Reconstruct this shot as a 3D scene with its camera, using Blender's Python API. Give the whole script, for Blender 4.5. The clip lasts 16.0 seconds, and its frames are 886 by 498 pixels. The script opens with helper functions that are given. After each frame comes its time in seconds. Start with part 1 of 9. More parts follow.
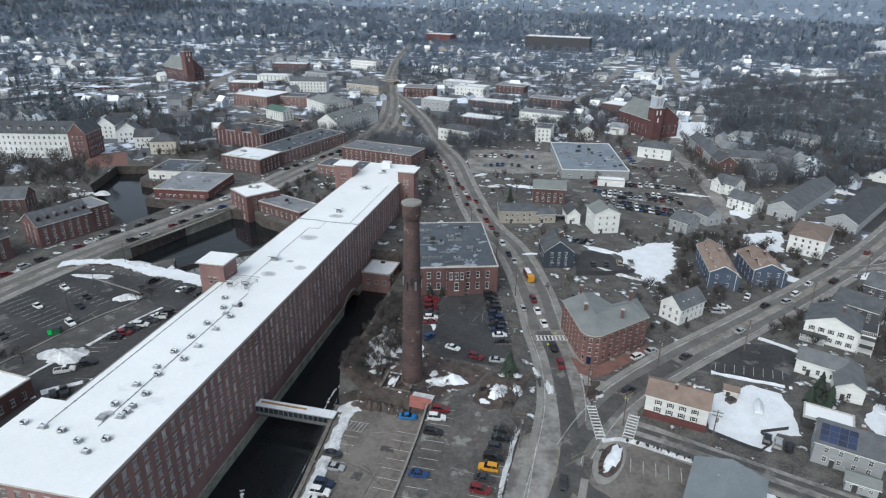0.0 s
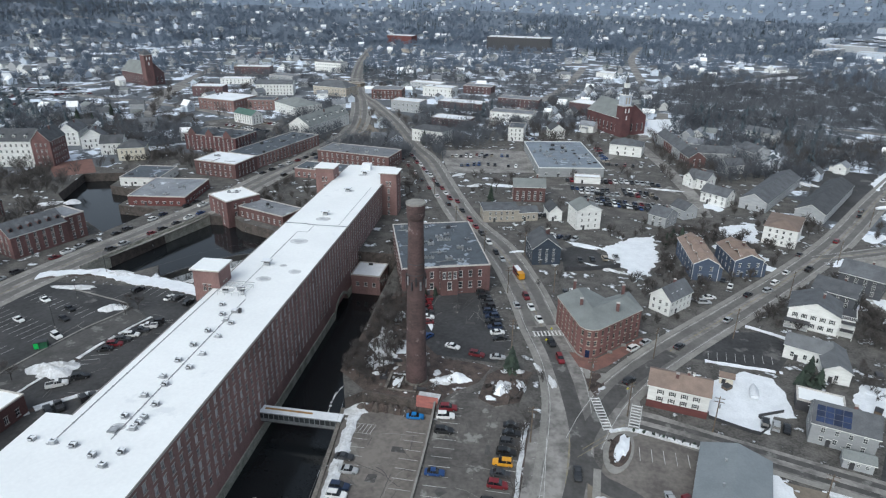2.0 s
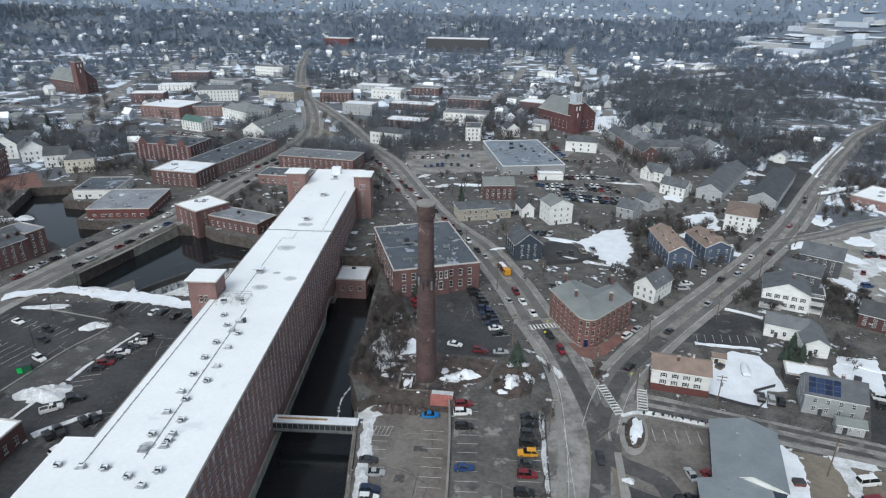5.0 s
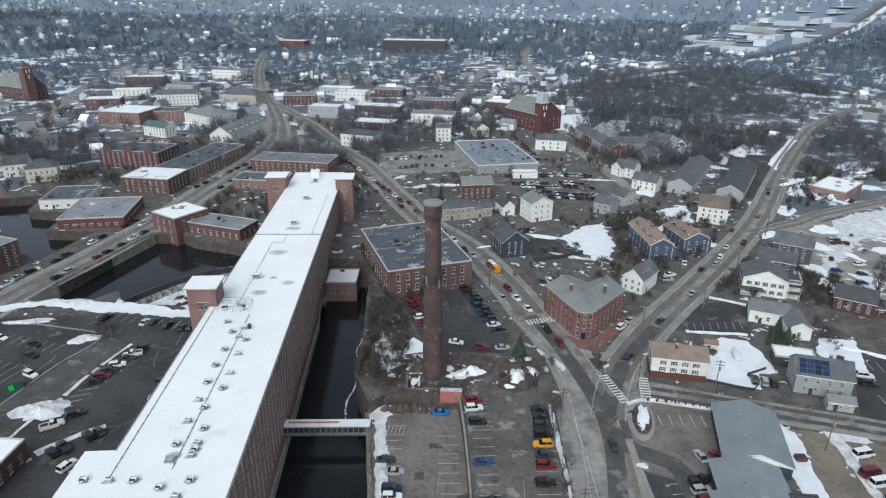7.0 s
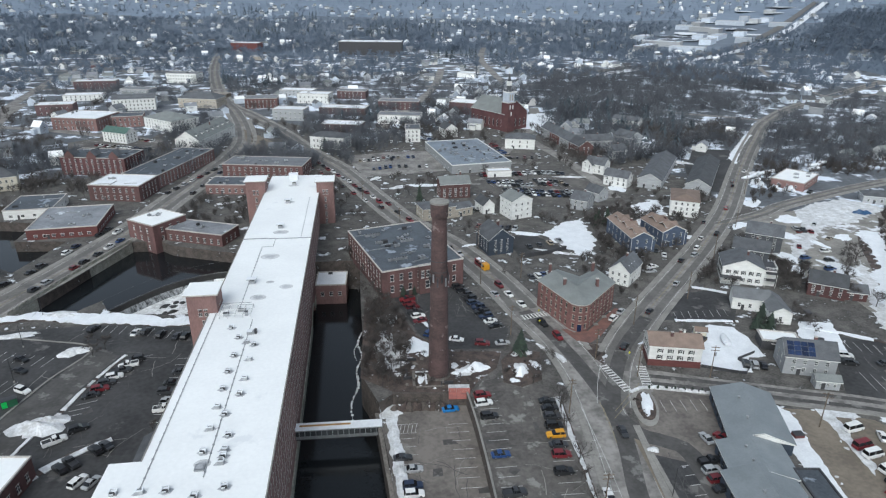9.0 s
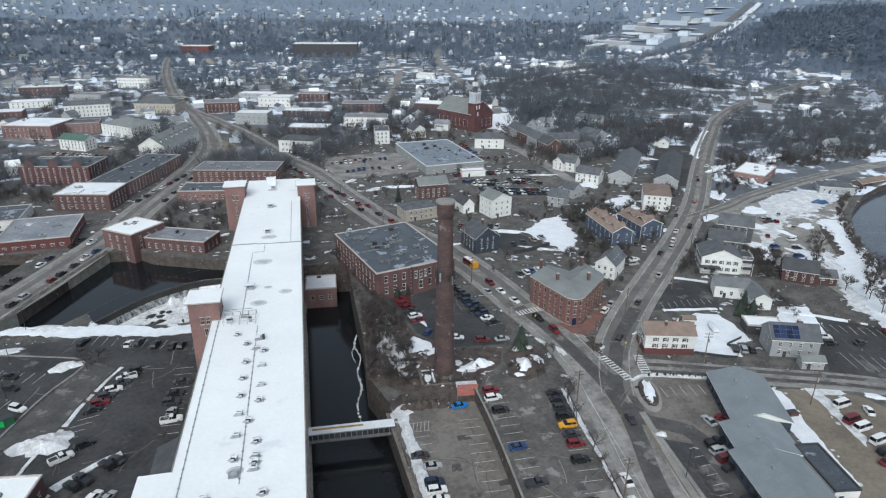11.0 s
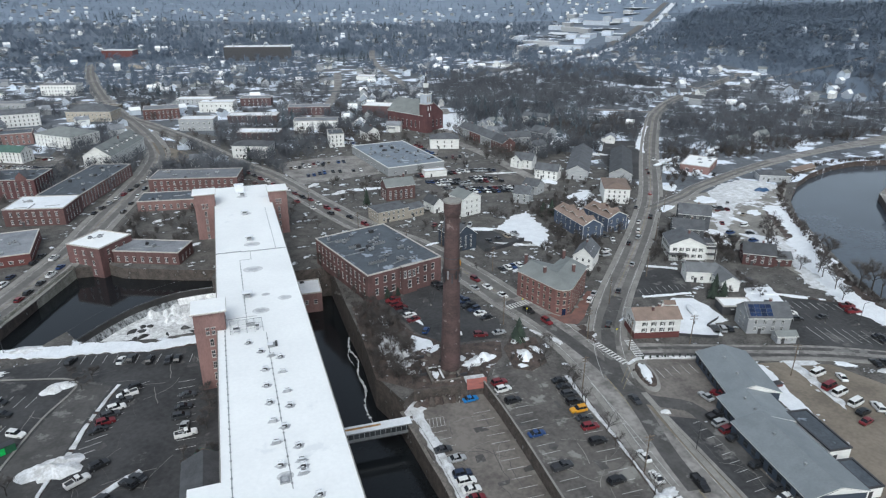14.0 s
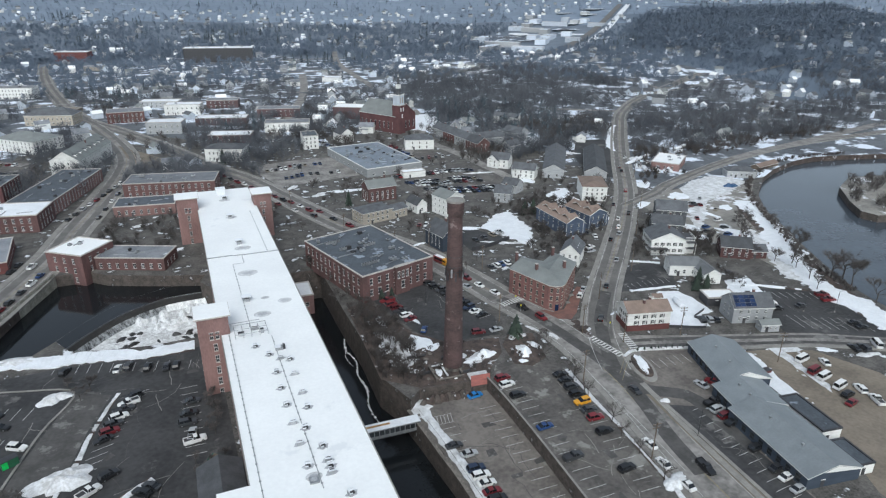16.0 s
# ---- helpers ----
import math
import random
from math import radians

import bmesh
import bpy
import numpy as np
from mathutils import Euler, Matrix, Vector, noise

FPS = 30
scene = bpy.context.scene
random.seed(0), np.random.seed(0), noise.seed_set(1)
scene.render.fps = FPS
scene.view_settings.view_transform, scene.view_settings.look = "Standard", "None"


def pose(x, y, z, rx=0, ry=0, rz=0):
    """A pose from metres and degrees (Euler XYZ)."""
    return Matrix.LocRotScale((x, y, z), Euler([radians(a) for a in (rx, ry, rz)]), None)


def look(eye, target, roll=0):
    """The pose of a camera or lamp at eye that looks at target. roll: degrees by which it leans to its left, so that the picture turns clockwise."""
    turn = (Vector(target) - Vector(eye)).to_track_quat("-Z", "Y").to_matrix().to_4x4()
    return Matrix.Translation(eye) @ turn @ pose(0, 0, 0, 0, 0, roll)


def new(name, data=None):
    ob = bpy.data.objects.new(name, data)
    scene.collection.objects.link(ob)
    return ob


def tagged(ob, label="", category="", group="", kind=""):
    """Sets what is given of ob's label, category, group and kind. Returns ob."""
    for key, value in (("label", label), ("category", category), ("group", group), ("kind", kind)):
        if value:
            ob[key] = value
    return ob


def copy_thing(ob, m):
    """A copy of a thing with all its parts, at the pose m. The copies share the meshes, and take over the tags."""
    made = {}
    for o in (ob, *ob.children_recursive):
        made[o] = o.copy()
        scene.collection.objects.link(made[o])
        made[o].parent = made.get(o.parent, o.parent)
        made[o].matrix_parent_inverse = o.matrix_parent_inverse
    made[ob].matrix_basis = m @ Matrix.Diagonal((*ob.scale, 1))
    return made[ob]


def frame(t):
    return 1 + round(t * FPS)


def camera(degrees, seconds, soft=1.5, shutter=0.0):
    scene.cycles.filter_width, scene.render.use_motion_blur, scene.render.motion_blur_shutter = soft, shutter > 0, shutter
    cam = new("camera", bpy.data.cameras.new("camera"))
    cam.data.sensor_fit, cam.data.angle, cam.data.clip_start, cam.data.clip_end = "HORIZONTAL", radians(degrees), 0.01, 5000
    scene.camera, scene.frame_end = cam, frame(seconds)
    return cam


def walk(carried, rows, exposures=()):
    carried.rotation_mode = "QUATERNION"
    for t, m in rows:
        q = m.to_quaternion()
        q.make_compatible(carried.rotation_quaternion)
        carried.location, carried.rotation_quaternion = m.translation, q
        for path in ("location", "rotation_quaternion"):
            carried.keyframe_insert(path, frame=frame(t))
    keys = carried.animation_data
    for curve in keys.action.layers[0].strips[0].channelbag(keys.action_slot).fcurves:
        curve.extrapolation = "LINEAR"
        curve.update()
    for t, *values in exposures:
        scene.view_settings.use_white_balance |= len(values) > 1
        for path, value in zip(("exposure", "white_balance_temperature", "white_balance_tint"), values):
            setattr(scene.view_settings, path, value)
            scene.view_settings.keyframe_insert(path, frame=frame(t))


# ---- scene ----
PATH = [
    (0, (42.81, -140.8, 102.25), (42.37, -139.015, 101.463), 0.9),
    (1, (37.821, -142.477, 102.192), (37.437, -140.678, 101.407), 0.9),
    (2, (32.392, -144.157, 102.04), (32.072, -142.344, 101.258), 0.8),
    (3, (26.649, -145.789, 101.975), (26.391, -143.965, 101.197), 0.75),
    (4, (20.502, -147.197, 101.968), (20.312, -145.363, 101.191), 0.7),
    (6.5, (4.256, -150.426, 102.0), (4.24, -148.581, 101.229), 0.5),
    (8, (-5.86, -151.797, 101.997), (-5.766, -149.952, 101.229), 0.5),
    (9, (-12.749, -152.382, 102.03), (-12.583, -150.542, 101.264), 0.48),
    (11.5, (-30.39, -152.867, 102.353), (-30.04, -151.05, 101.592), 0.38),
    (13, (-40.883, -152.547, 102.726), (-40.424, -150.754, 101.967), 0.32),
    (14.5, (-50.463, -151.897, 103.2), (-49.909, -150.131, 102.443), 0.42),
    (16, (-59.197, -150.742, 103.496), (-58.555, -149.005, 102.741), 0.6),
]
cam = camera(69.8, 16.0, 1.2)
walk(cam, [(t, look(eye, target, roll)) for t, eye, target, roll in PATH], [(0, 0.95, 6110, 4), (16, 0.95, 6110, 4)])

# ---- light: an overcast winter day ----
world = bpy.data.worlds.new("overcast")
scene.world = world
world.use_nodes = True
wn, wl = world.node_tree.nodes, world.node_tree.links
sky = wn.new("ShaderNodeTexSky")
sky.sky_type, sky.sun_disc = "NISHITA", False
sky.sun_elevation, sky.sun_rotation = radians(38), radians(200)
sky.air_density, sky.dust_density, sky.ozone_density = 1.0, 2.5, 2.0
cloud = wn.new("ShaderNodeHueSaturation")
cloud.inputs["Saturation"].default_value = 0.45
wl.new(sky.outputs[0], cloud.inputs["Color"])
wl.new(cloud.outputs[0], wn["Background"].inputs[0])
wn["Background"].inputs[1].default_value = 0.09
sun = bpy.data.lights.new("sun", "SUN")
sun.energy, sun.angle, sun.color = 0.8, radians(40), (1.0, 0.98, 0.96)
sun_ob = new("sun", sun)
sun_ob.matrix_world = look((0, 0, 300), (60, 165, 80))

# ---- materials ----
def surface(name, col, rough=0.8, col2=None, scale=0.5, fine=6.0, bump=0.3, metal=0.0, rand=0.12, stretch=(1, 1, 1), spots=None, spot_scale=0.1, spot_at=0.6):
    """A procedural surface: two scales of noise between two tones, object-to-object variation, and patches of a third tone."""
    m = bpy.data.materials.new(name)
    m.use_nodes = True
    n, l = m.node_tree.nodes, m.node_tree.links
    b = n["Principled BSDF"]
    b.inputs["Roughness"].default_value, b.inputs["Metallic"].default_value = rough, metal
    col2 = col2 or tuple(c * 0.72 for c in col)
    geo, mp = n.new("ShaderNodeNewGeometry"), n.new("ShaderNodeMapping")
    mp.inputs["Scale"].default_value = stretch
    l.new(geo.outputs["Position"], mp.inputs["Vector"])
    big, small = n.new("ShaderNodeTexNoise"), n.new("ShaderNodeTexNoise")
    big.inputs["Scale"].default_value, big.inputs["Detail"].default_value, big.inputs["Roughness"].default_value = scale, 5, 0.6
    small.inputs["Scale"].default_value, small.inputs["Detail"].default_value = fine, 4
    for t in (big, small):
        l.new(mp.outputs[0], t.inputs["Vector"])
    mix = n.new("ShaderNodeMix")
    mix.data_type = "RGBA"
    mix.inputs[6].default_value, mix.inputs[7].default_value = (*col, 1), (*col2, 1)
    ramp = n.new("ShaderNodeMapRange")
    ramp.inputs[1].default_value, ramp.inputs[2].default_value = 0.39, 0.61
    avg = n.new("ShaderNodeMath")
    avg.operation = "MULTIPLY_ADD"
    avg.inputs[1].default_value = 0.35
    half = n.new("ShaderNodeMath")
    half.operation, half.inputs[1].default_value = "MULTIPLY", 0.65
    l.new(big.outputs[0], half.inputs[0])
    l.new(small.outputs[0], avg.inputs[0]), l.new(half.outputs[0], avg.inputs[2])
    l.new(avg.outputs[0], ramp.inputs[0]), l.new(ramp.outputs[0], mix.inputs[0])
    out = mix.outputs[2]
    if spots:
        sp = n.new("ShaderNodeTexNoise")
        sp.inputs["Scale"].default_value, sp.inputs["Detail"].default_value, sp.inputs["Roughness"].default_value = spot_scale, 7, 0.62
        l.new(geo.outputs["Position"], sp.inputs["Vector"])
        cut = n.new("ShaderNodeMapRange")
        cut.inputs[1].default_value, cut.inputs[2].default_value = spot_at, spot_at + 0.05
        mx = n.new("ShaderNodeMix")
        mx.data_type = "RGBA"
        mx.inputs[7].default_value = (*spots, 1)
        l.new(sp.outputs[0], cut.inputs[0]), l.new(cut.outputs[0], mx.inputs[0]), l.new(out, mx.inputs[6])
        out = mx.outputs[2]
    if rand:
        info, mr, hs = n.new("ShaderNodeObjectInfo"), n.new("ShaderNodeMapRange"), n.new("ShaderNodeHueSaturation")
        mr.inputs[3].default_value, mr.inputs[4].default_value = 1 - rand, 1 + rand
        l.new(info.outputs["Random"], mr.inputs[0]), l.new(mr.outputs[0], hs.inputs["Value"]), l.new(out, hs.inputs["Color"])
        out = hs.outputs[0]
    l.new(out, b.inputs["Base Color"])
    if bump:
        bp = n.new("ShaderNodeBump")
        bp.inputs["Strength"].default_value, bp.inputs["Distance"].default_value = bump, 0.05
        l.new(small.outputs[0], bp.inputs["Height"]), l.new(bp.outputs[0], b.inputs["Normal"])
    return m


SNOW = (0.78, 0.8, 0.83)
M_ground = surface("worn_ground", (0.13, 0.122, 0.113), 0.95, (0.034, 0.032, 0.03), 0.16, 1.6, 0.6, spots=(0.66, 0.68, 0.71), spot_scale=0.16, spot_at=0.592, rand=0)
# bluish cast in both tones stands in for haze over the farther ground
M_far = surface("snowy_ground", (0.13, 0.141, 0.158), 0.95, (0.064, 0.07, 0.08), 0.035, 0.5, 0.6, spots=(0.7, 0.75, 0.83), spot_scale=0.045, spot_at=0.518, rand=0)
M_bank = surface("brush_bank", (0.1, 0.075, 0.064), 0.95, (0.036, 0.028, 0.026), 0.3, 2.5, 0.8, spots=(0.55, 0.56, 0.58), spot_scale=0.25, spot_at=0.6, rand=0)
M_road = surface("salted_asphalt", (0.28, 0.266, 0.25), 0.85, (0.115, 0.108, 0.102), 0.12, 0.7, 0.2, rand=0)
M_lot = surface("parking_asphalt", (0.056, 0.055, 0.056), 0.8, (0.022, 0.022, 0.023), 0.06, 0.8, 0.2, spots=(0.125, 0.12, 0.115), spot_scale=0.07, spot_at=0.6, rand=0)
M_lotbrown = surface("gritty_asphalt", (0.185, 0.166, 0.15), 0.9, (0.09, 0.08, 0.073), 0.08, 0.9, 0.2, spots=(0.2, 0.19, 0.17), spot_scale=0.1, spot_at=0.62, rand=0)
M_lotmix = surface("salt_stained_asphalt", (0.135, 0.124, 0.114), 0.88, (0.06, 0.055, 0.052), 0.09, 0.9, 0.2, spots=(0.22, 0.215, 0.2), spot_scale=0.12, spot_at=0.575, rand=0)
M_lane = surface("dark_driven_asphalt", (0.085, 0.081, 0.078), 0.8, (0.05, 0.048, 0.046), 0.2, 1.0, 0.15, rand=0, spots=(0.16, 0.155, 0.148), spot_scale=0.18, spot_at=0.57)
M_melt = surface("grey_melting_snow", (0.5, 0.51, 0.53), 0.5, (0.34, 0.35, 0.37), 0.5, 2.0, 0.3, rand=0.1)
M_wear = surface("worn_street_lane", (0.15, 0.142, 0.134), 0.85, (0.1, 0.094, 0.09), 0.15, 1.0, 0.15, rand=0)
# haze over the hills is mixed into these blued tones
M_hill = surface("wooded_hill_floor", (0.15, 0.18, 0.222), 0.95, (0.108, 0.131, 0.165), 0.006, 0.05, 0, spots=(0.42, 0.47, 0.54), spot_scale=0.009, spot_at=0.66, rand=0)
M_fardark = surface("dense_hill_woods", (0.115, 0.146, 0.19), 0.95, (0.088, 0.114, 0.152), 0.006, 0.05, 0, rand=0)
M_brush = surface("brown_brush", (0.105, 0.09, 0.084), 0.95, (0.045, 0.038, 0.036), 0.4, 4.0, 0, rand=0.1)
M_ruin = surface("dark_ruin_stone", (0.1, 0.083, 0.073), 0.95, (0.04, 0.034, 0.031), 0.5, 2.5, 0.9, spots=(0.3, 0.3, 0.3), spot_scale=0.5, spot_at=0.64, rand=0.15)
M_yardmix = surface("snowy_gravel_yard", (0.29, 0.275, 0.25), 0.9, (0.16, 0.152, 0.14), 0.12, 1.0, 0.4, spots=(0.68, 0.69, 0.72), spot_scale=0.07, spot_at=0.55, rand=0)
M_dirt = surface("bare_dirt", (0.21, 0.178, 0.142), 0.95, (0.13, 0.11, 0.088), 0.09, 1.0, 0.5, rand=0)
M_walk = surface("concrete_pavement", (0.27, 0.26, 0.24), 0.9, (0.18, 0.172, 0.16), 0.2, 2.0, 0.2, rand=0)
M_brickwalk = surface("brick_pavement", (0.2, 0.1, 0.08), 0.9, (0.13, 0.07, 0.06), 0.3, 3.0, 0.2, rand=0)
M_snow = surface("trodden_snow", SNOW, 0.6, (0.66, 0.68, 0.71), 0.25, 2.0, 0.6, rand=0.05)
M_dirtysnow = surface("dirty_snow", (0.7, 0.71, 0.73), 0.7, (0.42, 0.42, 0.42), 0.35, 2.0, 0.8, rand=0.06)
M_paint = surface("road_paint", (0.62, 0.62, 0.6), 0.8, (0.3, 0.3, 0.29), 0.6, 4.0, 0, rand=0.1)
M_yellow = surface("yellow_paint", (0.3, 0.25, 0.13), 0.8, (0.17, 0.15, 0.11), 0.6, 4.0, 0, rand=0.1)
M_brick = surface("mill_brick", (0.27, 0.162, 0.15), 0.9, (0.165, 0.1, 0.094), 0.12, 3.0, 0.4, stretch=(1, 1, 0.35), rand=0.1)
M_brick2 = surface("old_red_brick", (0.15, 0.08, 0.076), 0.9, (0.084, 0.048, 0.047), 0.2, 3.0, 0.4, stretch=(1, 1, 0.4), rand=0.15)
# red brick greyed so that its colour carries the haze of distance
M_farbrick = surface("distant_red_brick", (0.145, 0.088, 0.09), 0.9, (0.092, 0.06, 0.064), 0.2, 3.0, 0.2, rand=0.15)
M_redhall = surface("deep_red_brick", (0.118, 0.052, 0.053), 0.9, (0.076, 0.036, 0.039), 0.2, 3.0, 0.4, rand=0.05)
M_stack = surface("chimney_brick", (0.1, 0.062, 0.06), 0.9, (0.05, 0.034, 0.033), 0.18, 1.5, 0.5, stretch=(1, 1, 1.4), spots=(0.19, 0.15, 0.14), spot_scale=0.35, spot_at=0.62, rand=0)
M_stone = surface("granite_base", (0.38, 0.37, 0.32), 0.9, (0.18, 0.185, 0.15), 0.3, 2.0, 0.6, rand=0.15)
M_rubble = surface("rubble_stone", (0.2, 0.18, 0.16), 0.95, (0.1, 0.09, 0.08), 0.5, 2.0, 0.9, rand=0.15)
M_roofsnow = surface("snow_covered_roof", (0.82, 0.83, 0.83), 0.6, (0.75, 0.76, 0.765), 0.05, 1.2, 0.3, spots=(0.7, 0.715, 0.73), spot_scale=0.07, spot_at=0.63, rand=0)
M_roofwhite = surface("white_membrane_roof", (0.74, 0.76, 0.79), 0.6, (0.62, 0.64, 0.67), 0.12, 1.5, 0.2, rand=0.06)
M_roofdark = surface("dark_membrane_roof", (0.075, 0.086, 0.1), 0.6, (0.036, 0.042, 0.051), 0.16, 1.5, 0.2, spots=(0.25, 0.28, 0.32), spot_scale=0.16, spot_at=0.59, rand=0.15)
M_roofblue = surface("blue_grey_membrane_roof", (0.2, 0.232, 0.272), 0.6, (0.12, 0.14, 0.168), 0.1, 1.5, 0.2, spots=(0.36, 0.4, 0.45), spot_scale=0.1, spot_at=0.6, rand=0)
M_roofgrey = surface("grey_gravel_roof", (0.22, 0.23, 0.25), 0.85, (0.13, 0.14, 0.155), 0.14, 1.5, 0.2, spots=(0.55, 0.58, 0.62), spot_scale=0.1, spot_at=0.64, rand=0.2)
M_shingle = surface("grey_shingles", (0.1, 0.105, 0.115), 0.85, (0.06, 0.063, 0.069), 0.3, 4.0, 0.4, rand=0.3)
M_shinglebrown = surface("brown_shingles", (0.23, 0.17, 0.14), 0.85, (0.16, 0.12, 0.1), 0.3, 4.0, 0.4, rand=0.15)
M_shinglegreen = surface("grey_green_shingles", (0.2, 0.215, 0.21), 0.85, (0.15, 0.16, 0.158), 0.2, 3.0, 0.4, rand=0.05)
M_metalroof = surface("grey_metal_roof", (0.205, 0.226, 0.24), 0.5, (0.165, 0.184, 0.197), 0.2, 2.0, 0.1, stretch=(1, 1, 1), rand=0.05)
M_white = surface("white_clapboard", (0.74, 0.74, 0.72), 0.7, (0.6, 0.6, 0.58), 0.3, 4.0, 0.2, stretch=(1, 1, 4), rand=0.08)
# white siding dulled and blued to imitate haze in front of it
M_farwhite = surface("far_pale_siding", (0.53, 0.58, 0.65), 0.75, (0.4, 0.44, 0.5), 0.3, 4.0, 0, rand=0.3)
M_slatewall = surface("dark_slate_siding", (0.085, 0.09, 0.1), 0.75, (0.06, 0.064, 0.072), 0.3, 4.0, 0.2, stretch=(1, 1, 4), rand=0.1)
M_darkred = surface("dark_red_siding", (0.095, 0.042, 0.041), 0.75, (0.06, 0.03, 0.03), 0.3, 4.0, 0.2, stretch=(1, 1, 4), rand=0.1)
M_cream = surface("cream_clapboard", (0.62, 0.58, 0.48), 0.7, (0.5, 0.46, 0.38), 0.3, 4.0, 0.2, stretch=(1, 1, 4), rand=0.1)
M_greywall = surface("grey_clapboard", (0.36, 0.37, 0.38), 0.75, (0.28, 0.29, 0.3), 0.3, 4.0, 0.2, stretch=(1, 1, 4), rand=0.2)
M_bluewall = surface("slate_blue_siding", (0.075, 0.1, 0.15), 0.7, (0.055, 0.075, 0.115), 0.3, 4.0, 0.2, stretch=(1, 1, 4), rand=0.1)
# navy paint; on the long shop it imitates blue siding in shade
M_navy = surface("navy_clapboard", (0.045, 0.06, 0.085), 0.7, (0.03, 0.042, 0.06), 0.3, 4.0, 0.2, stretch=(1, 1, 4), rand=0.1)
M_tan = surface("tan_siding", (0.4, 0.36, 0.3), 0.75, (0.3, 0.27, 0.23), 0.3, 4.0, 0.2, stretch=(1, 1, 4), rand=0.15)
M_redwall = surface("barn_red_siding", (0.14, 0.046, 0.042), 0.75, (0.1, 0.036, 0.034), 0.3, 4.0, 0.2, stretch=(1, 1, 4), rand=0.1)
M_trim = surface("white_trim", (0.72, 0.72, 0.7), 0.6, (0.62, 0.62, 0.6), 0.8, 4.0, 0, rand=0.05)
M_darktrim = surface("dark_trim", (0.05, 0.05, 0.055), 0.6, None, 0.8, 4.0, 0, rand=0.1)
M_shutter = surface("dark_green_shutter", (0.06, 0.062, 0.06), 0.6, None, 0.8, 4.0, 0, rand=0.1)
M_sill = surface("pale_granite_trim", (0.5, 0.47, 0.44), 0.85, (0.34, 0.32, 0.3), 1.0, 4.0, 0, rand=0.1)
M_metal = surface("galvanised_metal", (0.42, 0.43, 0.44), 0.45, (0.28, 0.29, 0.3), 1.0, 5.0, 0, metal=0.6, rand=0.2)
M_darkmetal = surface("dark_steel", (0.06, 0.06, 0.065), 0.5, None, 1.0, 5.0, 0, metal=0.4, rand=0.2)
M_bark = surface("bare_bark", (0.085, 0.075, 0.07), 0.95, (0.045, 0.04, 0.037), 1.0, 6.0, 0.4, rand=0.2)
M_twig = surface("bare_twigs", (0.105, 0.094, 0.089), 0.95, (0.06, 0.054, 0.051), 0.5, 4.0, 0, rand=0.22)
# twig tones shifted towards blue to imitate haze
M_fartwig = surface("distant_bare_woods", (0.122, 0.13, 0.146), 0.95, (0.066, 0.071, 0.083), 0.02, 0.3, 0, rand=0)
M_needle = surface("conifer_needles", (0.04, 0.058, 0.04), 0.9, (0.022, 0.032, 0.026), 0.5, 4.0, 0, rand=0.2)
# needles lightened and blued, the haze being part of the colour
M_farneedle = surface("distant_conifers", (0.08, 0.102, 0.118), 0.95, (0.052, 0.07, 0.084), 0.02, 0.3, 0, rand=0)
M_wood = surface("weathered_wood", (0.16, 0.12, 0.085), 0.85, (0.09, 0.07, 0.055), 1.0, 6.0, 0.3, rand=0.2)
M_tyre = surface("tyre_rubber", (0.025, 0.025, 0.027), 0.8, None, 3.0, 8.0, 0, rand=0.1)


def glassy(name, col, rough=0.08):
    m = surface(name, col, rough, tuple(c * 0.6 for c in col), 0.25, 1.0, 0, rand=0.35)
    return m


M_pane = glassy("dark_window_pane", (0.05, 0.056, 0.062))
# pale grey in the pane colour imitates sky reflected by the mill windows
M_skypane = surface("pane_with_pale_blind", (0.46, 0.45, 0.45), 0.25, (0.16, 0.16, 0.168), 0.35, 0.8, 0, rand=0.5)
M_crossing = surface("fresh_road_paint", (0.7, 0.7, 0.68), 0.8, (0.42, 0.42, 0.41), 0.6, 4.0, 0, rand=0.1)
# haze is painted in: the sets farther off are paler and bluer
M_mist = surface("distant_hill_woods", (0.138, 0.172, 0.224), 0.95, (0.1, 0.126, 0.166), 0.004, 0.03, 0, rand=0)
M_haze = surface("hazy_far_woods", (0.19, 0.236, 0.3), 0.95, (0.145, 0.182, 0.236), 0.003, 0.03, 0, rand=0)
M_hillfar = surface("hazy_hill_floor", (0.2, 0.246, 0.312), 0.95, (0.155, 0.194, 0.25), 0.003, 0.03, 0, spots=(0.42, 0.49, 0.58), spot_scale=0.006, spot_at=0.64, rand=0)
M_carglass = glassy("car_glass", (0.018, 0.02, 0.024), 0.06)


def watery(name, col, wave, rough):
    m = surface(name, col, rough, tuple(c * 0.7 for c in col), 0.06, wave, 0.12, rand=0)
    m.node_tree.nodes["Principled BSDF"].inputs["IOR"].default_value = 1.33
    return m


M_water = watery("dark_river_water", (0.012, 0.014, 0.016), 1.2, 0.08)
M_wide = watery("wide_river_water", (0.066, 0.08, 0.098), 0.5, 0.1)
M_rapids = watery("swirling_river_water", (0.012, 0.014, 0.016), 1.5, 0.12)
M_foam = surface("white_water_foam", (0.78, 0.79, 0.79), 0.8, (0.4, 0.4, 0.4), 0.4, 1.6, 0.8, rand=0, spots=(0.05, 0.05, 0.05), spot_scale=0.3, spot_at=0.65)
M_spill = surface("thin_spilling_water", (0.42, 0.44, 0.45), 0.35, (0.022, 0.024, 0.025), 0.9, 3.0, 0.3, stretch=(1, 1, 0.1), rand=0)
M_cascade = surface("falling_white_water", (0.82, 0.83, 0.83), 0.7, (0.5, 0.51, 0.52), 0.8, 2.5, 0.8, stretch=(1, 1, 0.3), rand=0)


